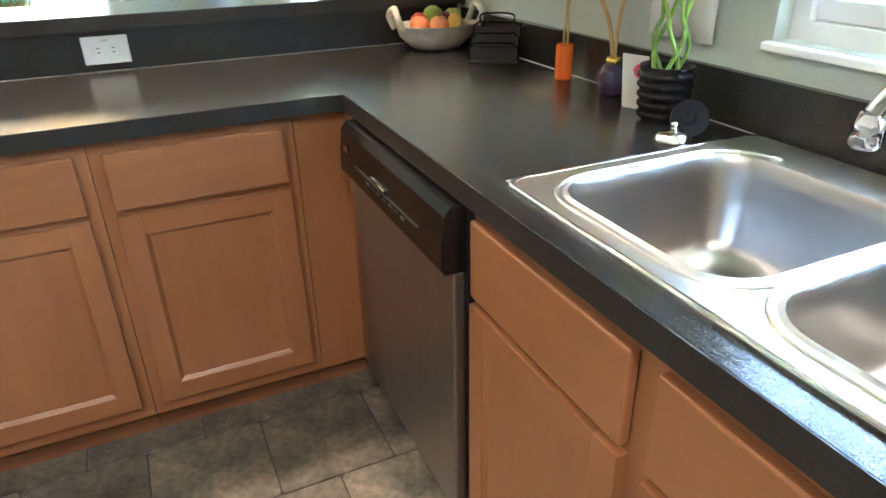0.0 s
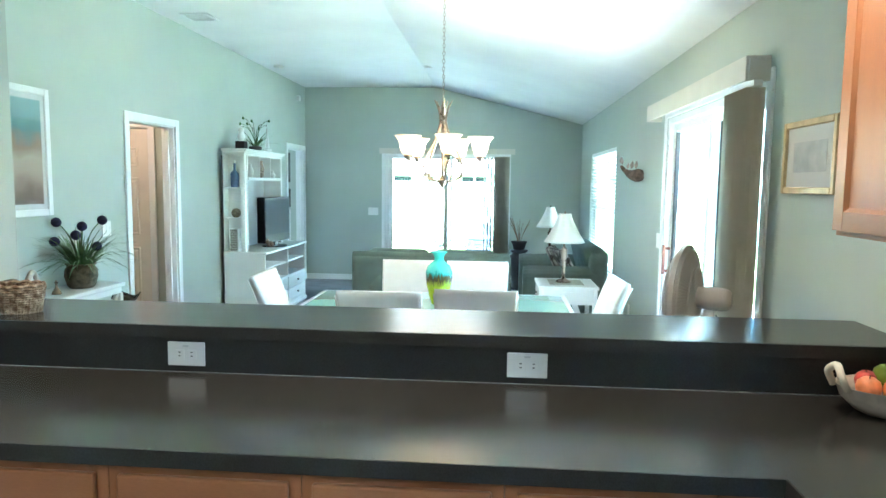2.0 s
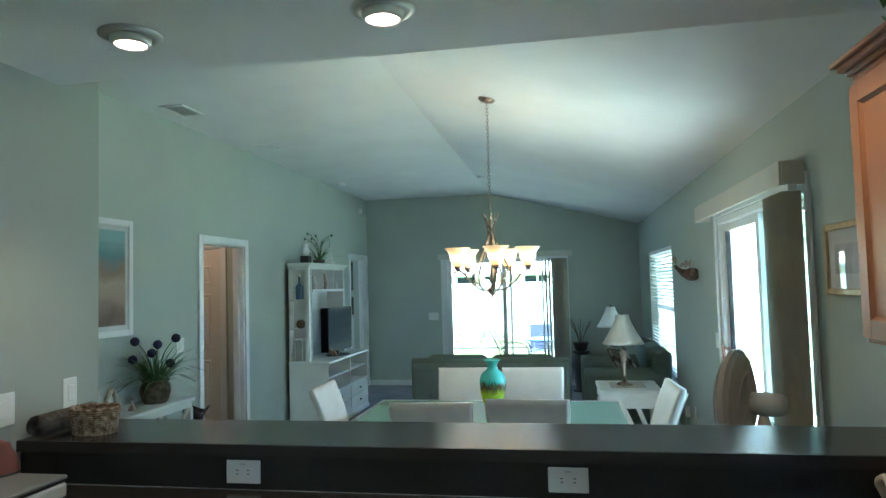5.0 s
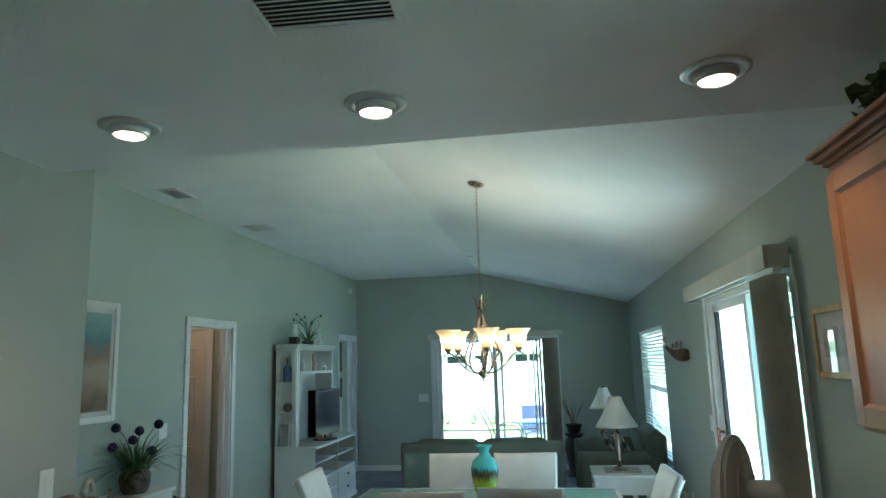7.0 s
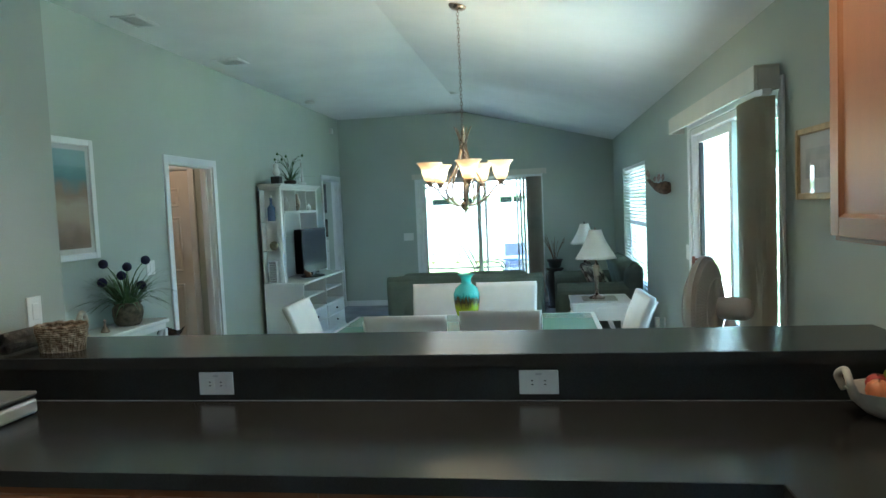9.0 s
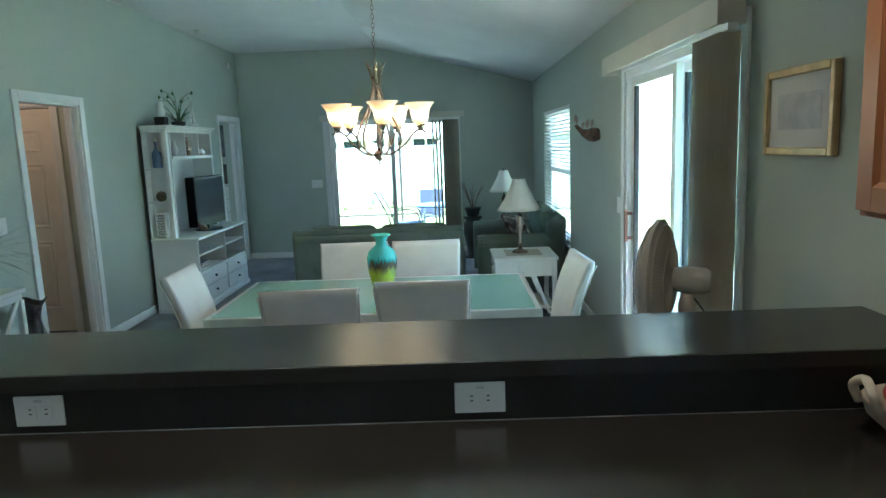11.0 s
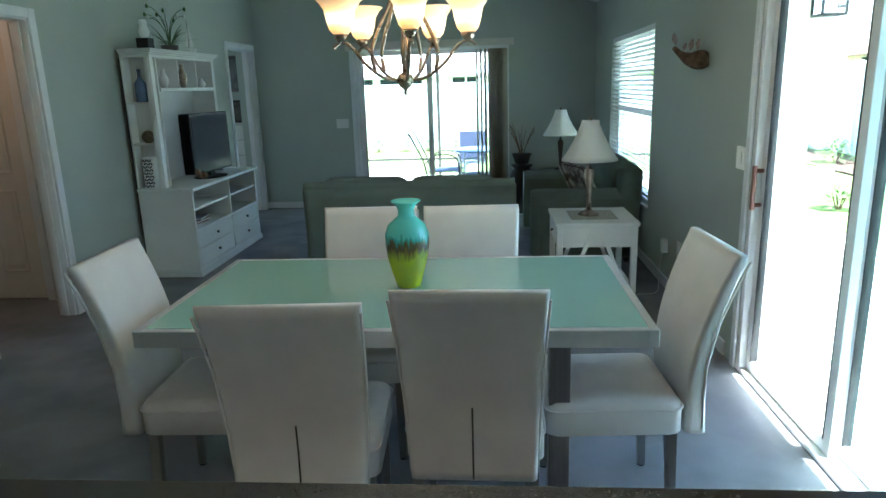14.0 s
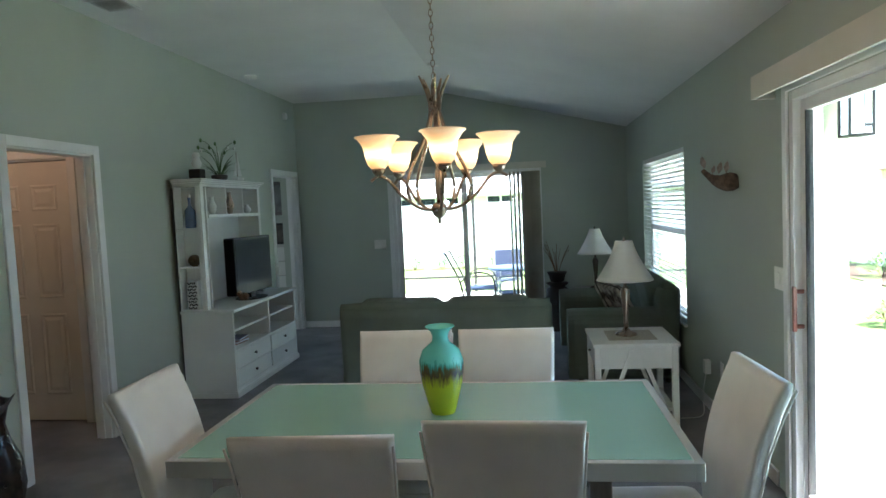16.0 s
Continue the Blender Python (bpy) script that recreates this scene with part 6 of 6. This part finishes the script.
bamboo(t, (0, 0, 0.10), 5, 0.036, 0.38, 4.4, BAMB, 0.0055)
t = thing("sink_stopper", "black rubber sink stopper leaning on a small steel strainer", "stopper", (0.96, 1.225, 0.9142))
t.scale = (0.75, 0.75, 0.75)
o = part("stopper", lathe([(0.046, 0), (0.048, 0.006), (0.046, 0.010), (0.018, 0.014), (0.014, 0.03), (0.003, 0.033)], seg=32), mat("black_rubber", (0.010, 0.011, 0.012), 0.7, vary=0.1, spec=0.2), t, smooth=False)
o.matrix_local = pose(0, 0, 0.043, 62, 0, -50)
t = thing("sink_strainer", "small steel sink strainer basket lying on the worktop", "strainer", (0.915, 1.215, 0.9142))
part("basket", lathe([(0.036, 0), (0.036, 0.004), (0.028, 0.014), (0.016, 0.020), (0.004, 0.022)], seg=28), CHROME, t, smooth=True)
part("knob", lathe([(0.005, 0.02), (0.008, 0.032), (0.003, 0.036)], seg=14), CHROME, t, smooth=True)
t = thing("wall_towel", "white paper towel hanging on the wall behind the bamboo", "towel", (XR - 0.002, 1.42, 1.06))
bm = bmesh.new()
loft(bm, [[(-0.012 - 0.010 * math.sin(k * 1.1), -0.10 + 0.02 * k, z) for k in range(11)] for z in (0.0, 0.10, 0.2, 0.34)], cap=False, closed=False)
r = bmesh.ops.extrude_face_region(bm, geom=list(bm.faces))
bmesh.ops.translate(bm, verts=[v for v in r["geom"] if isinstance(v, bmesh.types.BMVert)], vec=(-0.004, 0, 0))
part("cloth", bm, SHADE, t, smooth=True)
part("rail", tube([(-0.02, -0.13, 0.345), (-0.02, 0.13, 0.345)], 0.006, 8), SILVER, t)

# silver appliance, bread and bar-top things at the kitchen's side wall
ap = thing("countertop_grill", "low silver-grey appliance with a pale slightly domed lid on the worktop", "appliance", (-1.86, 2.19, 0.9142), 0)
part("body", B((-0.155, -0.18, 0.004), (0.155, 0.16, 0.055), 0.012, 3), SILVER, ap)
part("gap", B((-0.15, -0.175, 0.055), (0.15, 0.155, 0.064)), MATTBLACK, ap, "dark joint under the lid")
part("lid", B((-0.155, -0.18, 0.064), (0.155, 0.16, 0.078), 0.006, 2), mat("pale_lid", (0.17, 0.17, 0.165), 0.35), ap, "pale lid")
for x in (-0.13, 0.13):
    part("foot", lathe([(0.01, 0), (0.012, 0.005)], (x, -0.14, 0), 12), MATTBLACK, ap)
t = thing("terracotta_jar", "rounded terracotta-coloured jar on the worktop against the side wall", "jar", (-1.955, 2.33, 0.9142))
t.scale = (0.72, 0.72, 0.85)
part("jar", lathe([(0.05, 0), (0.07, 0.02), (0.085, 0.09), (0.075, 0.15), (0.05, 0.19), (0.045, 0.21), (0.01, 0.225)], seg=28), mat("terracotta", (0.16, 0.05, 0.035), 0.5, vary=0.2, bump=0.4), t, smooth=True)
part("rim", lathe([(0.085, 0.088), (0.088, 0.094), (0.085, 0.10)], seg=28, cap=False), MATTBLACK, t)
t = thing("rolled_mat", "rolled grey-brown mat lying on the bar top along the side wall", "mat", (-1.955, 2.55, 1.1145), 0)
sp = []
for i in range(70):
    q = i * 0.42
    r = 0.006 + 0.0012 * q * 1.08
    sp.append((r * math.cos(q), r * math.sin(q)))
bm = bmesh.new()
loft(bm, [[(x, y, z) for x, z in sp] for y in (-0.06, 0.24)], cap=False, closed=False)
r = bmesh.ops.solidify(bm, geom=list(bm.faces), thickness=0.003)
part("roll", bm, mat("woven_mat", (0.22, 0.20, 0.17), 0.9, second=(0.10, 0.09, 0.08), scale=40, bump=0.8, bump_scale=150), t, smooth=False)
part("tie", lathe([(0.0435, 0), (0.0435, 0.012)], seg=24, cap=False), WD, t).matrix_local = pose(0, 0.15, 0, 90)
bk = thing("wicker_basket", "oval woven wicker basket on the bar top", "basket", (-1.80, 2.60, 1.0702), 8)
bk.scale = (0.72, 0.72, 0.85)
WICK = mat("wicker", (0.36, 0.29, 0.21), 0.75, second=(0.12, 0.07, 0.035), scale=40, bump=0.9, bump_scale=80)
wb = bmesh.new()
for i in range(11):
    z = 0.005 + 0.0095 * i
    rx, ry = 0.105 + 0.002 * i - 0.0008 * abs(i - 8), 0.075 + 0.002 * i
    tube([((rx + 0.003 * math.sin(k * 3.14 * 0.5 + i * 1.57)) * math.cos(2 * math.pi * k / 48), (ry + 0.003 * math.sin(k * 3.14 * 0.5 + i * 1.57)) * math.sin(2 * math.pi * k / 48), z) for k in range(49)], 0.0062, 5, wb)
part("weave", wb, WICK, bk, "woven side")
st = bmesh.new()
for k in range(26):
    q = 2 * math.pi * k / 26
    tube([(0.106 * math.cos(q), 0.078 * math.sin(q), 0.002), (0.121 * math.cos(q + 0.1), 0.093 * math.sin(q + 0.1), 0.108)], 0.0055, 5, st)
part("stakes", st, WICK, bk, "upright stakes")
part("bottom", lathe([(0.10, 0), (0.10, 0.006)], seg=30), WICK, bk).scale = (1, 0.75, 1)
part("rim", tube([(0.122 * math.cos(2 * math.pi * k / 40), 0.094 * math.sin(2 * math.pi * k / 40), 0.112 + 0.003 * math.sin(k * 2)) for k in range(41)], 0.008, 6), WICK, bk, "twisted rim")

# ivy on the wall cabinet
iv = thing("ivy_plant", "dark green trailing ivy on top of the wall cabinet", "plant", (0.93, 2.18, 2.207))
part("pot", lathe([(0.05, 0), (0.065, 0.08), (0.06, 0.085)], seg=24), POT, iv, smooth=True)
bm = bmesh.new()
for k in range(170):
    q, r = random.uniform(0, 6.28), random.uniform(0.02, 0.16)
    c = Vector((0.8 * r * math.cos(q) , 1.3 * r * math.sin(q), 0.06 + random.uniform(0, 0.13) * (1 - r * 3)))
    c.z = max(c.z, 0.015)
    a = Matrix.Rotation(random.uniform(0, 6.28), 3, "Z") @ Matrix.Rotation(random.uniform(-0.9, 0.9), 3, "X")
    s = random.uniform(0.02, 0.034)
    v = [bm.verts.new(c + a @ (Vector(p) * s)) for p in ((0, -1, 0), (0.8, -0.5, 0.1), (0.55, 0.1, 0.0), (0, 1.1, -0.15), (-0.55, 0.1, 0), (-0.8, -0.5, 0.1))]
    bm.faces.new(v)
part("leaves", bm, LEAF, iv, "lobed ivy leaves")

# ---- outside ----
# unseen eaves, added to keep direct sun out of the rooms
struct("added_eave_soffit", Bs(((XR + 0.151, YB - 0.5, 2.50), (XR + 0.75, YF + 0.7, 2.60)), ((XL - 1, YF + 0.151, 2.50), (XR + 0.150, YF + 0.7, 2.60))), STUCCO)
struct("roof_deck", B((-6.6, YB - 0.5, 3.20), (XR + 0.75, YF + 0.7, 3.30)), STUCCO)
struct("patio", B((XR + 0.15, -6.0, -0.15), (3.3, 14.0, -0.02)), CONCRETE)
struct("patio_north", B((XL - 3, YF + 0.15, -0.15), (XR + 0.149, 14.0, -0.021)), CONCRETE)
struct("ground", B((-400, -400, -0.6), (400, 400, -0.16)), GRASS)
struct("lawn_patch", B((3.301, -8, -0.159), (60, 40, -0.06)), GRASS)
struct("lawn_patch", B((-60, 14.001, -0.159), (3.3, 60, -0.06)), GRASS)


def fence(name, m, n, pw=1.83, h=1.83):
    t = thing(name, "white vinyl privacy fence with capped posts behind the lawn", "fence")
    t.matrix_world = m
    pb = B((-0.065, -0.065, -0.2), (0.065, 0.065, h + 0.05), 0.004, 1)
    cb = bmesh.new()
    loft(cb, [[(s * x, s * y, h + z) for x, y in ((-1, -1), (1, -1), (1, 1), (-1, 1))] for s, z in ((0.08, 0.05), (0.08, 0.07), (0.01, 0.11))])
    bb = B((0.07, -0.02, -0.05), (pw - 0.07, 0.02, h - 0.03))
    rb = Bs(((0.066, -0.03, h - 0.17), (pw - 0.066, -0.0205, h)), ((0.066, -0.03, -0.05), (pw - 0.066, -0.0205, 0.08)))
    p, c, b, r = part("post", pb, FENCE, t), part("post_cap", cb, FENCE, t), part("board_panel", bb, FENCE, t), part("rail", rb, FENCE, t)
    for k in range(1, n):
        for q in (p, c, b, r):
            o = new(q.name.split(".")[0], q.data)
            o.parent = t
            o.matrix_local = pose(pw * k, 0, 0)
    return t


fence("fence", pose(-9.57, 19.5, -0.23), 14)
fence("fence", pose(6.9, 19.5, -0.17, 0, 0, -90), 14)


def shrub(at, s, label="leafy green shrub at the foot of the white fence"):
    t = thing("shrub", label, "shrub", at, random.uniform(0, 360), "shrubs by the fence")
    bm = bmesh.new()
    for k in range(260):
        q, e = random.uniform(0, 6.28), random.uniform(0, 1.4)
        r = s * random.uniform(0.5, 1.0)
        c = Vector((r * math.cos(q) * math.cos(e), r * math.sin(q) * math.cos(e), 0.15 * s + r * 1.1 * math.sin(e)))
        leafblade(bm, c, (math.cos(q), math.sin(q), random.uniform(-0.2, 1.2)), 0.35 * s, 0.06 * s, 0.7, 3)
    part("foliage", bm, mat("shrub_leaf", (0.10, 0.20, 0.04), 0.6, vary=0.4, scale=8), t)
    for k in range(4):
        part("stem", tube([(0, 0, -0.05), (0.3 * s * math.cos(k * 1.6), 0.3 * s * math.sin(k * 1.6), 0.6 * s)], 0.02 * s + 0.004, 5), WD, t)
    return t


for x in (-4.4, -3.06, -2.36, -1.79, -1.06, -0.3, 0.5):
    shrub((x, 18.9, -0.06), random.uniform(0.24, 0.32))
struct("planting_bed", B((5.5, 4.0, -0.0595), (6.8, 16.8, -0.03)), MULCH)
for y in (5.5, 9.0, 12.4, 14.6):
    shrub((6.0, y, -0.03), 0.36)
shrub((3.95, 10.3, -0.06), 0.26, "low leafy green shrub on the lawn beside the patio")

OLIVE = mat("olive_stucco", (0.30, 0.32, 0.23), 0.9, vary=0.06, bump=0.4, bump_scale=80)
col = thing("lanai_column", "olive-tinted stucco column at the edge of the patio", "column", (2.67, 8.85, -0.02))
part("shaft", B((-0.13, -0.13, 0), (0.13, 0.13, 2.62), 0.006, 1), OLIVE, col)
part("base_block", B((-0.16, -0.16, 0), (0.16, 0.16, 0.2), 0.006, 1), OLIVE, col)
lt = thing("porch_lantern", "black metal and glass box lantern hung over the patio", "lantern", (2.60, 8.15, 1.98))
lt.scale = (0.85, 0.85, 1.07)
part("base", B((-0.12, -0.12, 0), (0.12, 0.12, 0.02), 0.003, 1), MATTBLACK, lt)
part("roof", loft(bmesh.new(), [[(s * x, s * y, z) for x, y in ((-1, -1), (1, -1), (1, 1), (-1, 1))] for s, z in ((0.13, 0.34), (0.13, 0.355), (0.04, 0.42))]), MATTBLACK, lt)
for x in (-0.11, 0.11):
    for y in (-0.11, 0.11):
        part("post", B((x - 0.011, y - 0.011, 0.02), (x + 0.011, y + 0.011, 0.34)), MATTBLACK, lt)
part("glass", B((-0.10, -0.10, 0.022), (0.10, 0.10, 0.338)), PANE, lt).visible_shadow = False
part("chain", tube([(0, 0, 0.41), (0, 0, 0.575)], 0.006, 6), MATTBLACK, lt)
struct("lanai_beam", B((2.40, 6.9, 2.60), (2.76, 14.0, 2.85)), STUCCO)

# neighbouring houses beyond the fences
def house(at, rz, w, d, wall_c, roof_c, label, windows=((-6.0, 1.5), (-2.0, 1.5), (2.0, 1.5), (6.0, 1.5))):
    t = thing("neighbour_house", label, "house", at, rz)
    wl = part("wall", B((-w / 2, -d / 2, -0.1), (w / 2, d / 2, 2.9)), mat("house_wall", wall_c, 0.9, vary=0.04), t)
    bm = bmesh.new()
    o = 0.6
    loft(bm, [[(-w / 2 - o, -d / 2 - o, 2.85), (w / 2 + o, -d / 2 - o, 2.85), (w / 2 + o, d / 2 + o, 2.85), (-w / 2 - o, d / 2 + o, 2.85)], [(-w / 2 - o, -d / 2 - o, 3.0), (w / 2 + o, -d / 2 - o, 3.0), (w / 2 + o, d / 2 + o, 3.0), (-w / 2 - o, d / 2 + o, 3.0)], [(-w / 4, -0.1, 5.0), (w / 4, -0.1, 5.0), (w / 4, 0.1, 5.0), (-w / 4, 0.1, 5.0)]])
    part("roof", bm, mat("roof_shingle", roof_c, 0.9, vary=0.15, scale=3), t)
    for x, ww in windows:
        f = part("window", B((x - ww / 2, -d / 2 - 0.05, 1.8), (x + ww / 2, -d / 2 - 0.001, 2.83), 0.01, 1), TRIM, t)
        part("pane", B((x - ww / 2 + 0.06, -d / 2 - 0.06, 1.86), (x + ww / 2 - 0.06, -d / 2 - 0.051, 2.79)), SCR, f)
    return t


house((-3, 49.5, -0.75), 0, 26, 9, (0.55, 0.53, 0.49), (0.50, 0.52, 0.53), "pale neighbouring house with a grey shingle roof behind the fence", ((-8.0, 1.0), (-5.1, 1.0), (-3.6, 1.3), (-1.9, 0.9), (0.8, 0.9), (1.7, 0.9), (5.0, 1.5)))
house((30, 44, -0.2), -90, 18, 10, (0.66, 0.58, 0.48), (0.42, 0.25, 0.19), "neighbouring house with a reddish shingle roof behind the fence")


def tree(at, s):
    t = thing("tree", "small leafy tree standing beyond the white fence", "tree", at, 0, "trees beyond the fence")
    tr = bmesh.new()
    tube([(0, 0, -0.2), (0.05, 0, 1.0 * s), (0, 0.05, 2.0 * s), (0.05, 0, 2.8 * s)], 0.10 * s, 8, tr, taper=[1.3, 1, 0.8, 0.4])
    for k in range(9):
        q = k * 2.4
        tube([(0, 0, (1.3 + 0.12 * k) * s), (0.5 * s * math.cos(q), 0.5 * s * math.sin(q), (1.9 + 0.12 * k) * s), (0.9 * s * math.cos(q), 0.9 * s * math.sin(q), (2.3 + 0.12 * k) * s)], 0.035 * s, 5, tr, taper=[1, 0.7, 0.3])
    part("trunk", tr, WD, t)
    bm = bmesh.new()
    for k in range(1500):
        c = k % 14
        q = c * 2.4
        cc = Vector((0.75 * s * math.cos(q), 0.75 * s * math.sin(q), (2.0 + 0.1 * c) * s))
        p = cc + Vector((random.gauss(0, 0.25), random.gauss(0, 0.25), random.gauss(0, 0.22))) * s
        leafblade(bm, p, (random.uniform(-1, 1), random.uniform(-1, 1), random.uniform(-0.3, 1)), 0.22 * s, 0.035 * s, 0.5, 2)
    part("crown", bm, mat("tree_leaf", (0.10, 0.17, 0.045), 0.6, vary=0.4, scale=3), t)


tree((8.2, 15.9, -0.1), 0.74)
tree((9.3, 15.2, -0.1), 0.62)
tree((8.9, 17.6, -0.1), 0.60)

# patio furniture beyond the garden door
BRONZE = mat("dark_bronze_frame", (0.035, 0.033, 0.03), 0.6)
BLU = mat("blue_sling_fabric", (0.025, 0.038, 0.085), 0.7, vary=0.1, scale=30)
ALU = mat("grey_aluminium", (0.35, 0.36, 0.38), 0.4, 0.6)


def patio_chair(at, rz, label):
    t = thing("patio_chair", label, "chair", at, rz, "patio chairs")
    t.scale = (0.85, 0.85, 0.85)
    part("seat_sling", box(bmesh.new(), (-0.24, -0.22, 0.40), (0.24, 0.24, 0.415), 0.004, 1), BLU, t)
    o = part("back_sling", B((-0.24, -0.008, 0.0), (0.24, 0.008, 0.55), 0.004, 1), BLU, t)
    o.matrix_local = pose(0, -0.24, 0.42, 14, 0, 0)
    for s in (-1, 1):
        part("side_frame", tube(spline([(s * 0.26, 0.25, 0), (s * 0.26, 0.24, 0.40), (s * 0.26, 0.2, 0.62), (s * 0.26, -0.2, 0.63), (s * 0.26, -0.28, 0.5), (s * 0.26, -0.30, 0.0)]), 0.012, 6), ALU, t)
        part("back_tube", tube([(s * 0.25, -0.22, 0.38), (s * 0.25, -0.38, 0.99)], 0.012, 6), ALU, t)
    return t


patio_chair((-0.38, 11.32, -0.02), 100, "blue sling patio chair outside the garden door")
patio_chair((-0.50, 12.80, -0.02), 180, "blue sling patio chair on the far side of the patio table")
lg = thing("lounge_chair", "low sling lounge chair with a tall bent arm on patio", "chair", (-0.88, 12.0, -0.02))
part("seat_sling", box(bmesh.new(), (-0.24, -0.26, 0.325), (0.26, 0.26, 0.34), 0.004, 1), BLU, lg)
for y in (-0.28, 0.28):
    part("back_tube", tube(spline([(-0.20, y, 0.02), (-0.26, y, 0.34), (-0.31, y, 0.52), (-0.42, y, 0.74), (-0.48, y, 0.86), (-0.52, y, 0.88)]), 0.014, 6), BRONZE, lg)
    part("arm_tube", tube(spline([(-0.27, y, 0.46), (-0.12, y, 0.57), (0.02, y, 0.585), (0.16, y, 0.54), (0.22, y, 0.40), (0.22, y, 0.0)]), 0.013, 6), BRONZE, lg, "arched arm tube")
t = thing("patio_table", "round blue-grey patio table on the sunlit patio", "table", (-0.33, 12.02, -0.02))
part("tabletop", lathe([(0.42, 0.60), (0.43, 0.61), (0.43, 0.625), (0.42, 0.63)], seg=36), mat("blue_grey_top", (0.15, 0.22, 0.34), 0.3), t)
for k in range(4):
    part("leg", tube([(0.30 * math.cos(k * 1.57), 0.30 * math.sin(k * 1.57), 0), (0.25 * math.cos(k * 1.57), 0.25 * math.sin(k * 1.57), 0.60)], 0.014, 6), ALU, t)
sc_ = thing("screen_enclosure", "dark aluminium screen frame at the patio's edge", "screen frame")
for x in (-4.2, -2.7, -1.11, 0.9, 2.7):
    part("post", B((x - 0.025, 13.93, -0.02), (x + 0.025, 13.98, 2.6)), BRONZE, sc_)
part("rail", B((-4.2, 13.94, 0.245), (2.7, 13.97, 0.285)), BRONZE, sc_)
part("top_rail", B((-4.2, 13.94, 2.55), (2.7, 13.97, 2.60)), BRONZE, sc_)

# ---- floor tiles ----
fl = struct("kitchen_floor", B((XK, YB, -0.012), (XR, 2.498, -0.004)), GROUT)
meshes = {}
rng = random.Random(5)
TS = 0.305
for i in range(11):
    for j in range(16):
        x0, y0 = XK + 0.02 + TS * i - (TS / 2 if j % 2 else 0), 2.49 - TS * (j + 1)
        x1, y1 = x0 + TS, y0 + TS
        x0, x1, y0 = max(x0, XK + 0.003), min(x1, XR - 0.003), max(y0, YB + 0.003)
        if x1 - x0 < 0.04 or y1 - y0 < 0.04 or x0 > 0.62 and y1 < 1.8 or y0 > 2.0:
            continue
        key = (round(x1 - x0, 3), round(y1 - y0, 3), rng.randrange(3))
        if key not in meshes:
            bm = bmesh.new()
            w, d = (x1 - x0) / 2 - 0.002, (y1 - y0) / 2 - 0.002
            pts = rrect(2 * w, 2 * d, 0.008, 1)
            pts = [(a + rng.uniform(-0.0015, 0.0015), b + rng.uniform(-0.0015, 0.0015)) for a, b in pts]
            loft(bm, [[(a, b, 0.0) for a, b in pts], [(a * 0.995, b * 0.995, 0.003) for a, b in pts], [(a * 0.98, b * 0.98, 0.004) for a, b in pts]])
            meshes[key] = part("tile", bm, TILE, fl)
            o = meshes[key]
        else:
            o = new("tile", meshes[key].data)
            o.parent = fl
        o.location = ((x0 + x1) / 2, (y0 + y1) / 2, -0.004)
